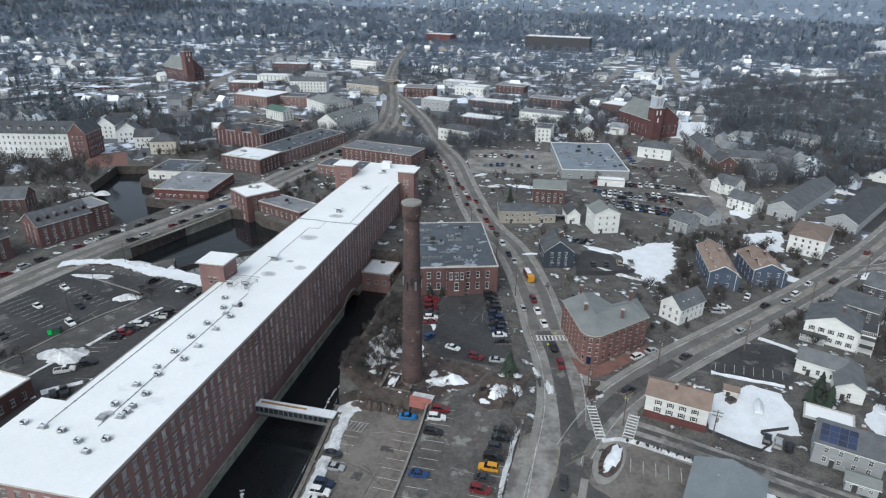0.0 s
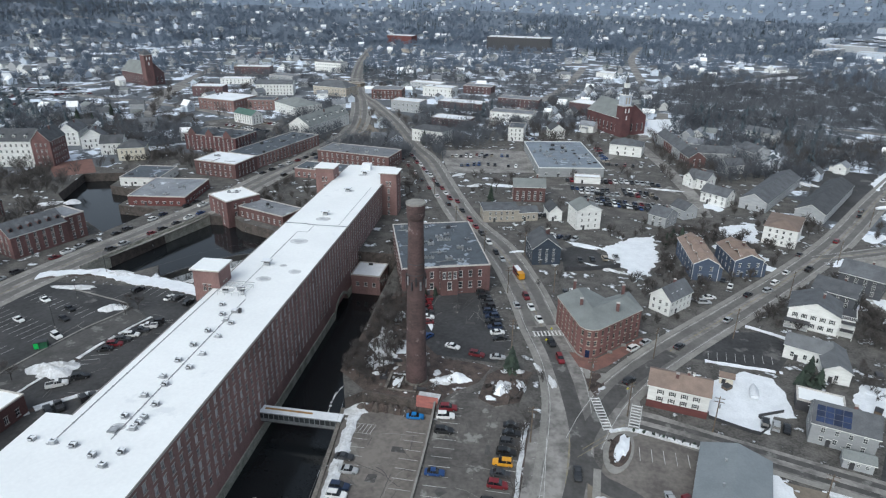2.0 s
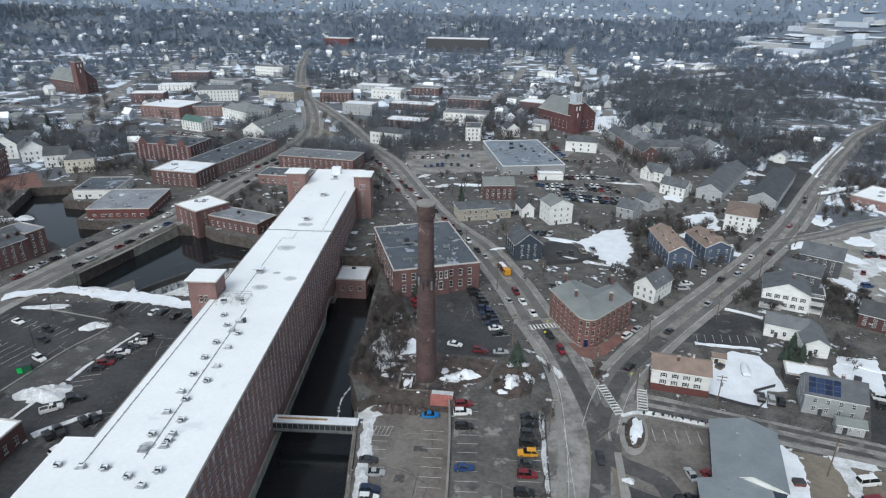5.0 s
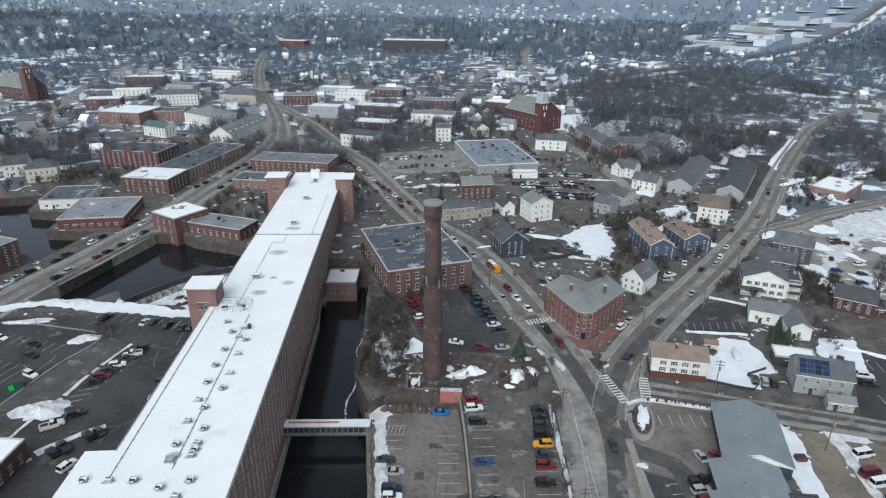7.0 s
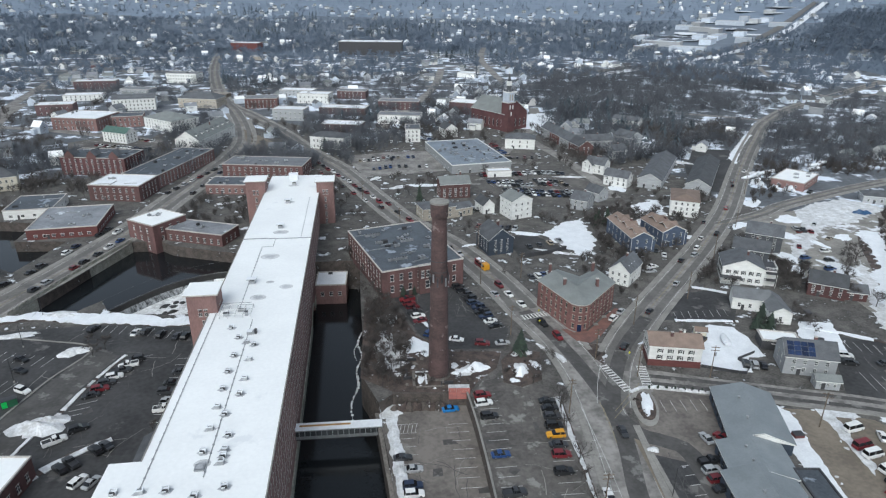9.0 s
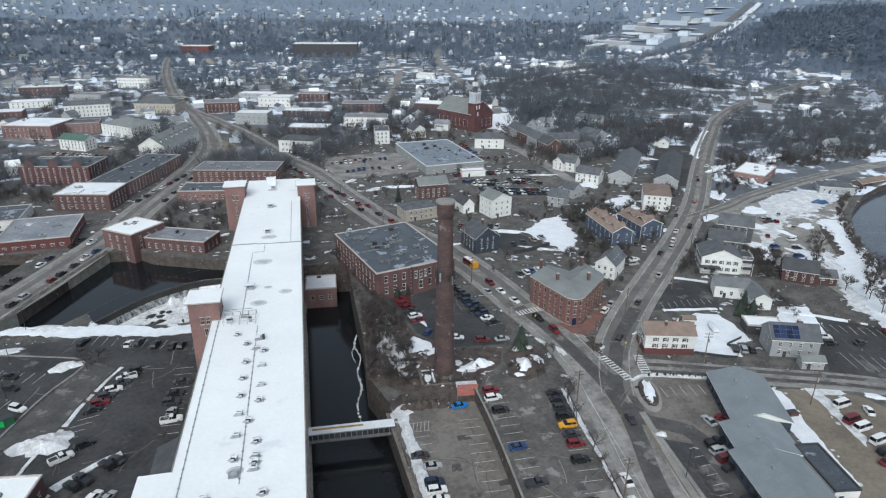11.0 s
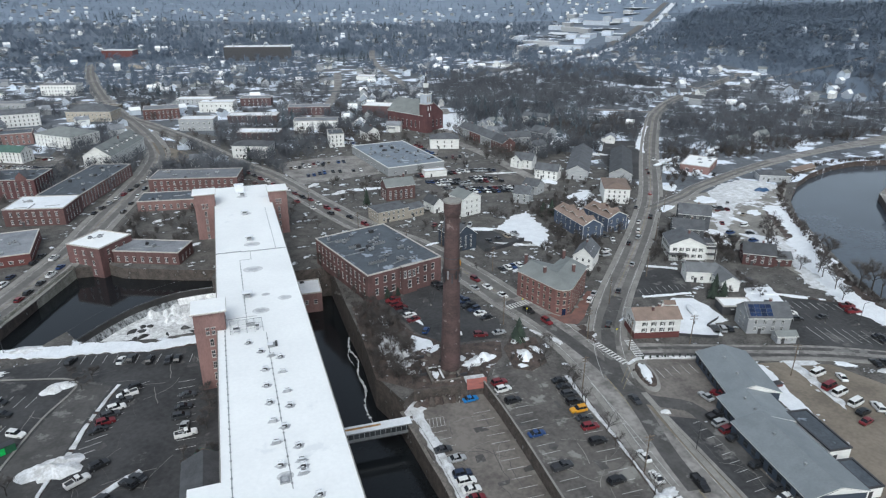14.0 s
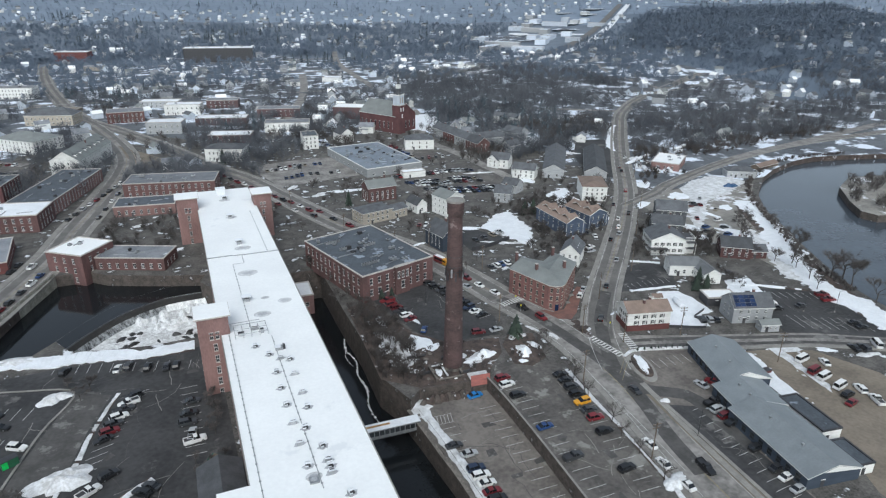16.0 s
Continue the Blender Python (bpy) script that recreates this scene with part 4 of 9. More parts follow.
ragged("ground_van_snow", [(97.5, -22.4), (107, -25.2), (107.2, -28), (101, -27), (99.8, -33), (98, -45), (95.6, -48), (96.6, -36)], "trodden snow round the parked vans", 0.6, 0.03, 0.04, M_dirtysnow, seed=4)
ragged("ground_field_patch", [(54.5, 106), (66, 119), (78, 126), (76.5, 98), (66, 76), (62.6, 88)], "white snow on the empty field", 1.2, seed=5)
ragged("ground_church_snow", [(95, 333), (101, 388), (131, 398), (122, 346)], "white snow on the church lawn", 1.5, seed=7)
ragged("ground_garden_snow", [(108.5, 144), (126, 151), (120.5, 126), (107.7, 124.5)], "white snow in the garden behind the town houses", 1.2, seed=9)
ragged("ground_wall_snow", [(-15.2, -13), (-12.2, -13), (-11.2, -30), (-9.2, -50), (-7.9, -75), (-9.9, -75), (-11.3, -58), (-13.6, -30)], "white snow along the river wall of the lot", 0.5, -3.68, 0.2, M_dirtysnow, seed=10)
ragged("ground_verge_snow", [(-16.5, 27), (-12.4, 24), (-8, 8), (-13, 2), (-16, 10)], "old snow on the brushy bank", 1.2, 0.02, 0.06, M_dirtysnow, seed=8)

ragged("ground_wharf_snow", [(188, 130), (208, 142), (224, 146), (234, 138), (234, 128), (216, 118), (199, 110.5), (187.6, 107.4), (172, 90), (155.6, 73.7), (150.3, 74.3), (165, 92), (176, 105)], "white snow over the wharf yard", 1.4, 0.05, 0.06, M_dirtysnow, seed=12)
ragged("ground_slope_snow", [(146, 16), (152, 27), (160, 42), (170, 60), (178, 70), (172, 54), (164, 36), (157, 18), (152, 8)], "white snow on the river slope", 1.2, 0.04, 0.05, M_dirtysnow, seed=13)

ragged("ground_wood_snow", [(223, 333), (237, 357), (289, 375), (285, 350), (250, 334)], "white snow under the thin trees by the road", 3.0, seed=14)
ragged("ground_row_snow", [(161, 297), (178, 298), (167, 254), (153, 248), (155, 268)], "white snow behind the town row", 1.8, seed=15)
ragged("ground_verge_bank", [(205, 219), (207, 233), (230, 266), (257, 302), (260, 299), (232, 262)], "ploughed snow along the curving street", 0.8, seed=16)

# the planted oval by the shop lot: kerb ring, shrubs and a bank of snow
M_oval = pose(53.2, -18.6, 0, 0, 0, -13) @ Matrix.Diagonal((0.85, 2.15, 1, 1))
s = Shape()
s.tube(0, 0, 0, 0.17, 4.0, 3.95, M_walk, 34, True, M_oval)
s.tube(0.3, 0, 0.17, 0.3, 2.9, 2.6, M_bank, 30, True, M_oval)
setting("ground_oval_bed", s, "oval kerbed bed with dark shrubs and snow", "kerb")
s = Shape()
blob(s, 53.9, -18.0, 1.5, 5.0, 0.5, M_snow, 0.28, -13, 5)
tagged(part("snow_patch", s, smooth=True), "bank of clean snow on the oval bed", "snow", "snow patches", "stuff")

# driven lanes through the junction, darker than the salted asphalt beside them
for k, (pts, w) in enumerate((([(38.6, -62), (39.8, -49), (42.4, -36), (44.0, -23.5), (43.6, -11.6), (41.4, 2.5), (39.4, 12.3), (36.4, 24.4), (32.2, 36)], 4.4), ([(44.6, -20), (46.4, -13), (51.6, -1.1), (57.5, 9.8), (64.6, 19.3), (72, 28.5)], 4.2), ([(44, -21), (47.5, -29.5), (53, -33), (57, -38), (57, -60)], 5.0))):
    s = Shape()
    ribbon(s, curve(pts, 2), -w / 2, w / 2, 0.0445 + 0.0025 * k, M_lane)
    setting("road_junction_lane", s, "dark driven lane across the pale asphalt", "road")
s = Shape()
for p, q in (((44.6, -20.2), (55.5, -8.5)), ((43.4, -23.2), (54.2, -11.6))):
    ribbon(s, [Vector((*p, 0)), Vector((*q, 0))], -0.06, 0.06, 0.058, M_yellow)
for k in range(6):
    ribbon(s, [Vector((33.2 + 0.02 * k, -20 - k * 5.6, 0)), Vector((35.9 + 0.02 * k, -20 - k * 5.6, 0))], -0.06, 0.06, 0.058, M_paint)
ribbon(s, curve([(36.2, -17.5), (36.2, -40), (35.4, -60)], 4), -0.06, 0.06, 0.058, M_paint)
setting("trim_junction_lines", s, "worn lines across the junction and along the kerb lane", "road marking")
s = Shape()
for k in range(6):
    ribbon(s, [Vector((-12.6 + k * 1.0, -20.2, 0)), Vector((-12.0 + k * 1.0, -16.8, 0))], -0.06, 0.06, -3.655, M_paint)
ribbon(s, [Vector((-13.2, -16.8, 0)), Vector((-6.7, -16.6, 0))], -0.06, 0.06, -3.652, M_paint), ribbon(s, [Vector((-12.6, -20.3, 0)), Vector((-7.2, -20.3, 0))], -0.06, 0.06, -3.652, M_paint)
setting("trim_hatching", s, "white hatched no-parking area", "road marking")
for k, (pts, w) in enumerate((([(-23.4, 46), (-24.6, 38), (-22.9, 30), (-24.2, 21), (-23.4, 12), (-25.0, 3), (-24.2, -6)], 0.5), ([(-24.6, 38), (-25.6, 33), (-24.6, 27)], 0.35), ([(-30, -40), (-27, -46), (-29, -52), (-25, -57)], 0.6), ([(-24, -44), (-22, -50), (-25, -56), (-22, -62)], 0.7), ([(-33, -50), (-30, -55), (-31, -62)], 0.6))):
    s = Shape()
    ln = curve(pts, 0.7)
    rr = random.Random(k)
    for i in range(len(ln) - 1):
        a = rr.uniform(0.15, 1.0) * w
        ribbon(s, [ln[i], ln[i + 1]], -a * rr.random(), a, -9.06 - 0.022 * (ln[i].y + 75), M_foam)
    tagged(setting("water_foam_streak", s, "broken streak of pale foam on the river", "water"), kind="structure")


# ---- the long mill ----
FALL = Matrix.Rotation(radians(-1.26), 4, "X")  # the river and the mill's courses fall away from the near end
MILL = pose(-35.4, -75, 0, 0, 0, 2.6) @ FALL  # near right corner; local y runs along the mill, x to its right


def build_mill():
    root = thing("mill_building", "long five-storey red brick mill with a snow-covered flat roof", "mill", MILL)
    L, W, H = 234.0, 23.6, 19.0
    shell = Shape()
    places = []
    for key, M, ln in (("r", pose(0, 0, 0, 0, 0, 90), L), ("l", pose(-W, L, 0, 0, 0, -90), L), ("f", pose(-W, 0, 0, 0, 0, 0), W), ("b", pose(0, L, 0, 0, 0, 180), W)):
        rows = 6 if key in "rf" else 0
        holes = []
        n = int((ln - 1.5) // 3.05)
        for k in range(rows):
            z0 = -1.9 + k * 3.45
            for i in range(n):
                cx = ln / 2 + (i - (n - 1) / 2) * 3.05
                if key == "r" and k < 1 and 120 < cx < 144:
                    continue
                holes.append((cx - 0.65, cx + 0.65, z0, z0 + 2.15))
                places.append(M @ pose(cx, 0.109, z0))
        facade(shell, ln, H, holes, M, M_brick, z0=-6.2)
    part("wall", shell, root)
    me = window_mesh(1.3, 2.15, M_sill, M_sill, "mill")
    for m in places:
        part("window", me, root, at=m)
    s = Shape()
    s.box(-W - 0.25, -0.25, -14, 0.35, 122.6, -6.2, M_stone), s.box(-W - 0.25, 141.4, -14, 0.35, L + 0.25, -6.2, M_stone)
    part("stone_base", s, root, "pale stained granite base at the waterline")
    a = Shape()
    for k in range(13):
        t0, t1 = radians(180 * k / 12.99), radians(180 * (k + 1) / 12.99)
        if k < 13:
            y0, z0, y1, z1 = 132 - 9.4 * math.cos(t0), -10.6 + 7.4 * math.sin(t0), 132 - 9.4 * math.cos(t1), -10.6 + 7.4 * math.sin(t1)
            y2, z2, y3, z3 = 132 - 8.4 * math.cos(t0), -10.6 + 6.4 * math.sin(t0), 132 - 8.4 * math.cos(t1), -10.6 + 6.4 * math.sin(t1)
            for x in (0.3,):
                a.face([(x, y2, z2), (x, y3, z3), (x, y1, z1), (x, y0, z0)], M_stone)
                a.face([(x, y2, z2), (x - 4, y2, z2), (x - 4, y3, z3), (x, y3, z3)], M_brick)
                a.face([(x, y0, z0), (x, y1, z1), (x - 0.3, y1, z1), (x - 0.3, y0, z0)], M_stone)
    part("arch", a, root, "stone arch where the river leaves the mill")
    r = Shape()
    r.box(-W - 0.5, -0.5, H, 0.5, L + 0.5, H + 0.25, M_sill)
    r.box(-W - 0.3, -0.3, H + 0.25, 0.3, L + 0.3, H + 0.36, M_roofsnow)
    part("roof", r, root, "flat roof under clean white snow")
    for x0, y0, x1, y1, hh in ((-W - 0.28, 143.3, -15.2, 143.5, 0.3), (-15.2, 142.8, -12.4, 143.0, 0.3), (-12.4, 142.5, 0.28, 142.7, 0.3), (-11.6, 17, -11.45, 79, 0.14), (-16.2, 86, -16.05, 135, 0.1), (-16.2, 134.9, -12.3, 135.05, 0.1), (-12.45, 135, -12.3, 142.6, 0.1), (-22.1, 14, -21.95, 90, 0.14), (-3.4, 143.4, -3.28, 196, 0.1), (-22.0, 90, -13.4, 90.14, 0.12)):
        s = Shape()
        s.box(x0, y0, H + 0.36, x1, y1, H + 0.36 + hh, M_metal)
        for k in range(int((y1 - y0) // 2.6)):
            s.box(x0 - 0.12, y0 + 1.3 + k * 2.6, H + 0.36, x1 + 0.12, y0 + 1.55 + k * 2.6, H + 0.4 + hh, M_metal)
        part("roof_conduit", s, root, "thin grey conduit on blocks across the snowy roof")
    g = Shape()
    for x0, y0, x1, y1 in ((0.28, -0.5, 0.52, L + 0.5), (-W - 0.52, 22.8, -W - 0.28, L + 0.5)):
        g.box(x0, y0, H + 0.3, x1, y1, H + 0.5, M_walk)
        part("roof_edge", g, root, "grey metal roof edge")
        g = Shape()
    return root


mill = build_mill()
H_ROOF = 19.36


def mill_at(x, y, z=H_ROOF, turn=0):
    return MILL @ pose(x, y, z, 0, 0, turn)


def stair_tower(x, y, w, d, top, label):
    """A square brick stair tower against the mill; x, y: its near left corner in the mill's plan."""
    root = thing("stair_tower", label, "tower", mill_at(x, y, 0), "stair towers of the mill")
    shell, places = Shape(), []
    for M, ln in ((pose(0, 0, 0), w), (pose(w, 0, 0, 0, 0, 90), d), (pose(w, d, 0, 0, 0, 180), w), (pose(0, d, 0, 0, 0, -90), d)):
        holes = []
        for k in range(6):
            z0 = 1.2 + k * 3.45
            if z0 + 3.4 > top:
                break
            for cx in ((ln / 2 - 0.75, ln / 2 + 0.75) if z0 > top - 7 else (ln / 2,)):
                holes.append((cx - 0.5, cx + 0.5, z0, z0 + 2.1))
                places.append(M @ pose(cx, 0.109, z0))
        facade(shell, ln, top, holes, M, M_brick, z0=-6)
    for z in (top - 5.2,):
        shell.box(-0.12, -0.12, z, w + 0.12, -0.003, z + 0.35, M_brick), shell.box(-0.12, 0, z, -0.003, d, z + 0.35, M_brick), shell.box(w + 0.003, 0, z, w + 0.12, d, z + 0.35, M_brick)
    part("wall", shell, root)
    for m in places:
        part("window", window_mesh(1.0, 2.1, M_trim, M_sill, "bars"), root, at=m)
    r = Shape()
    r.box(-0.7, -0.7, top, w + 0.7, d + 0.7, top + 0.35, M_sill), r.box(-0.6, -0.6, top + 0.35, w + 0.6, d + 0.6, top + 0.5, M_roofsnow)
    part("roof", r, root, "flat roof under clean white snow")
    return root


stair_tower(-29.6, 84.4, 7.9, 7.5, 24.9, "brick stair tower with a snowy flat cap beside the mill")
stair_tower(-32.0, 204.4, 8.4, 9.0, 24.6, "brick stair tower with a snowy flat cap at the mill's end")
stair_tower(-0.6, 202.2, 7.5, 9.4, 24.2, "brick stair tower with a snowy flat cap at the mill's corner")


# ---- the chimney ----
def build_chimney():
    root = thing("mill_chimney", "tall tapering red brick mill chimney with a pale cap", "chimney", pose(0, 0, -0.3))
    s = Shape()
    n = 40
    for z0, z1, r0, r1 in ((0, 34, 2.95, 2.2), (34, 47.5, 2.2, 1.95)):
        s.tube(0, 0, z0, z1, r0, r1, M_stack, n, False)
    for z0, z1, r0, r1 in ((47.5, 48.3, 1.95, 2.25), (48.3, 51.6, 2.25, 2.35)):
        s.tube(0, 0, z0, z1, r0, r1, M_stack, n, False)
    part("shaft", s, root, smooth=False)
    c = Shape()
    c.tube(0, 0, 51.6, 52.1, 2.5, 2.5, M_walk, n, True)
    part("cap", c, root, "pale concrete cap")
    g = Shape()
    for z in (31.6, 33.0, 36.0):
        g.tube(0, 0, z, z + 0.18, 2.42, 2.42, M_darkmetal, n, False)
        g.tube(0, 0, z, z + 0.18, 2.36, 2.36, M_darkmetal, n, False)
    part("iron_band", g, root, "dark iron bands round the shaft")
    for k in range(14):
        a = Shape()
        ang = 6.28318 * k / 14
        a.box(-0.22, -0.1, 0, 0.22, 0.1, 2.4, M_metal if k % 3 == 0 else M_darkmetal, pose(2.62 * math.cos(ang), 2.62 * math.sin(ang), 29.0 + (k % 2) * 1.2, 0, 0, math.degrees(ang) + 90))
        part("antenna", a, root, "panel antenna clamped to the shaft")
    b = Shape()
    b.tube(0, 0, -0.4, 0.9, 3.5, 3.2, M_rubble, 16)
    part("base", b, root)
    return root


build_chimney()

# ---- brick office beside the street ----
office = building("office_building", "two-storey red brick mill office with a dark flat roof", -15.7, 47.7, 18.6, 31.0, 43, 10.4, M_brick2, "flat", M_roofdark, storeys=2, bay=3.4, win=(1.3, 2.4), style="bars", trim=M_sill, coping=M_sill, category="building", foot=2.2)
roof_clutter(office, 31.0, 43, 10.4, 30)
bay = Shape()
bay.box(13.4, -1.1, -0.5, 19.6, -0.003, 10.9, M_brick2), bay.box(13.2, -1.3, 10.9, 19.8, 0.2, 11.15, M_sill)
part("entrance_bay", bay, office, "projecting brick bay with a pale coping")
for x in (14.6, 16.5, 18.4):
    part("window", window_mesh(1.1, 2.6, M_trim, M_sill, "bars"), office, at=pose(x, -1.16, 6.4))
part("window", window_mesh(1.5, 3.0, M_trim, M_sill, "bars"), office, at=pose(16.5, -1.16, 2.2))
for x0, y0, n in ((5.5, 8.2, 7), (5.0, 34.5, 6), (6.5, 26.0, 3), (16.0, 24.0, 5)):
    for k in range(n):
        q = Shape()
        q.box(-0.42, -0.5, 0.003, 0.42, 0.5, 0.95, M_metal, pose(x0 + k * 1.05, y0, 10.55)), q.tube(x0 + k * 1.05, y0, 11.5, 11.62, 0.34, 0.34, M_darkmetal, 10)
        part("condenser", q, office, "pale condenser in a row on the roof")


# ---- on and beside the mill ----
def mill_wing():
    w = thing("mill_wing", "brick mill wing with a snow-covered flat roof", "mill", mill_at(-29.4, -0.4, 0))
    s = Shape()
    s.box(0, 0, -6, 5.7, 23.0, 19.0, M_brick)
    part("wall", s, w)
    s = Shape()
    s.box(-0.4, -0.4, 19.0, 5.5, 23.3, 19.38, M_roofsnow)
    part("roof", s, w, "flat roof under clean white snow")
    low = thing("mill_wing", "lower brick mill wing under a white roof", "mill", mill_at(-59.2, -6, 0))
    s = Shape()
    s.box(0, 0, -1, 29.6, 14.5, 11.5, M_brick)
    part("wall", s, low)
    s = Shape()
    s.box(-0.4, -0.4, 11.5, 29.5, 14.9, 11.9, M_roofsnow)
    part("roof", s, low, "flat roof under clean white snow")


mill_wing()


def cooling_unit():
    """A small roof fan in an open frame: snow-topped side panels round a dark coil, feet and a melted rim."""
    root = thing("roof_unit", "small cooling unit with snow-topped panels on the roof", "air conditioner", pose(0, 0, 0), "cooling units on the mill roof")
    s = Shape()
    s.box(-0.5, -0.42, 0.12, 0.5, 0.42, 0.62, M_darkmetal)
    part("coil", s, root, "dark coil inside the unit")
    for x0, y0, x1, y1, h in ((-0.62, -0.5, -0.505, 0.5, 0.85), (0.505, -0.5, 0.62, 0.5, 0.78), (-0.5, 0.43, 0.5, 0.54, 0.85), (-0.5, -0.54, 0.1, -0.43, 0.4)):
        q = Shape()
        q.box(x0, y0, 0, x1, y1, h, M_metal), q.box(x0 - 0.03, y0 - 0.03, h, x1 + 0.03, y1 + 0.03, h + 0.1, M_snow)
        part("side_panel", q, root, "pale metal panel topped with snow")
    q = Shape()
    q.box(-0.5, -0.05, 0.63, 0.5, 0.42, 0.72, M_snow)
    part("snow_cap", q, root, "strip of snow on the coil")
    q = Shape()
    blob(q, 0.1, -0.1, 1.0, 0.8, 0.0, M_melt, -0.008, 0, 4, 2, 14)
    part("melt_rim", q, root, "grey melted rim in the roof snow")
    return root


UNITS = [(-16.3, 74.6), (-13.6, 69.1), (-11.2, 66.3), (-9.2, 64.8), (-13.2, 60.0), (-9.3, 57.7), (-13.4, 52.8), (-9.1, 49.1), (-13.3, 45.6), (-9.2, 43.1), (-13.1, 38.6), (-11.1, 35.9), (-13.1, 31.2), (-9.1, 28.7), (-13.0, 24.0), (-9.0, 24.2), (-9.0, 22.3), (-9.1, 20.5), (-7.2, 13.8), (-12.0, 12.1), (-8.4, 9.8), (-26.2, 14.5), (-21.7, 14.3), (-17.3, 14.1)]
unit = cooling_unit()
unit.matrix_basis = mill_at(*UNITS[0], H_ROOF, 0)
for k, (x, y) in enumerate(UNITS[1:]):
    copy_thing(unit, mill_at(x, y, H_ROOF, (0, 180, 8, -6, 172)[k % 5]))


def roof_vent(x, y, big):
    root = thing("roof_vent", "square roof ventilator with a snowy cap on the mill", "vent", mill_at(x, y), "ventilators on the mill roof")
    s = Shape()
    s.box(-0.9, -0.7, 0, 0.9, 0.7, 0.9, M_metal), s.box(-0.7, -0.5, 0.9, 0.7, 0.5, 1.5, M_darkmetal)
    part("shaft", s, root)
    s = Shape()
    s.box(-1.5, -1.1, 1.5, 1.5, 1.1, 1.72, M_metal), s.box(-1.45, -1.05, 1.72, 1.45, 1.05, 1.84, M_snow)
    part("cap", s, root, "broad flat cap under snow")
    if big:
        m = Shape()
        blob(m, -34.8, -75, 0.1, 0.1, 0.0, M_dirtysnow)


for x, y in ((-11.8, 217.0), (-12.0, 187.5), (-11.9, 154.8), (-15.1, 103.6)):
    roof_vent(x, y, False)
for x, y, r in ((-12.3, 125.6, 4.0), (-11.2, 150.0, 3.6), (-12.0, 93.2, 3.0), (-12.5, 20.8, 2.0), (-11.5, 188.6, 2.8), (-4.6, 100.0, 2.6), (-12.0, 215.5, 3.0), (-9.8, 104.0, 1.6)):
    s = Shape()
    s.tube(0, 0, 0, 0.02, r * 0.8, r * 0.7, M_dirtysnow, 26), s.tube(0, 0, 0.02, 0.06, r * 0.45, r * 0.4, M_melt, 24)
    o = tagged(part("melt_ring", s), "grey melted ring in the roof snow", "snow", "melted rings")
    o.matrix_basis = mill_at(x, y, H_ROOF) @ Matrix.Diagonal((1, 0.8, 1, 1))
big_unit = thing("roof_unit", "large grey air handler on the mill roof", "air conditioner", mill_at(-10.6, 71.2), "cooling units on the mill roof")
s = Shape()
s.box(-1.2, -0.7, 0, 0.7, 0.7, 0.8, M_metal), s.box(0.7, -0.5, 0, 1.3, 0.5, 1.2, M_darkmetal), s.box(-1.25, -0.75, 0.8, 0.2, 0.75, 0.9, M_snow)
part("housing", s, big_unit)
big_unit2 = thing("roof_unit", "large grey air handler near the roof corner", "air conditioner", mill_at(-12.7, 19.6), "cooling units on the mill roof")
s = Shape()
s.box(-0.9, -0.9, 0, 0.9, 0.9, 0.35, M_metal), s.tube(0, 0, 0.35, 0.42, 0.6, 0.6, M_melt, 16)
part("housing", s, big_unit2)
pent = thing("penthouse", "white lift penthouse at the mill's far end", "penthouse", mill_at(-12.8, 226))
s = Shape()
s.box(-2, -1.6, 0, 2, 1.6, 3.0, M_roofwhite)
part("wall", s, pent)
s = Shape()
s.box(-2.2, -1.8, 3.0, 2.2, 1.8, 3.2, M_snow)
part("roof", s, pent)
# plant and rubble on the roof near the tower
plant = thing("roof_plant", "pale steel pipe frame and ducts by the tower", "ducts", mill_at(-16.4, 83.5))
for k in range(5):
    s = Shape()
    x = -4.2 + k * 2.1
    s.stick((x, -2.9, 0), (x, -2.9, 1.1), 0.07, 0.07, M_metal, 6), s.stick((x, 2.9, 0), (x, 2.9, 1.1), 0.07, 0.07, M_metal, 6), s.stick((x, -2.9, 1.1), (x, 2.9, 1.1), 0.07, 0.07, M_metal, 6)
    part("pipe_frame", s, plant)
for k in range(3):
    s = Shape()
    y = -2.9 + k * 2.9
    s.stick((-4.3, y, 1.16), (4.3, y, 1.16), 0.09, 0.09, M_metal, 6)
    part("pipe", s, plant)
for x, y, w, d, h in ((-2.6, -1.2, 1.5, 0.9, 0.9), (1.2, 1.0, 2.2, 0.7, 0.7), (2.8, -1.6, 0.8, 0.8, 1.2)):
    s = Shape()
    s.box(x - w / 2, y - d / 2, 0, x + w / 2, y + d / 2, h, M_metal), s.box(x - w / 2 - 0.05, y - d / 2 - 0.05, h, x + w / 2 + 0.05, y + d / 2 + 0.05, h + 0.08, M_darkmetal)
    part("duct", s, plant)


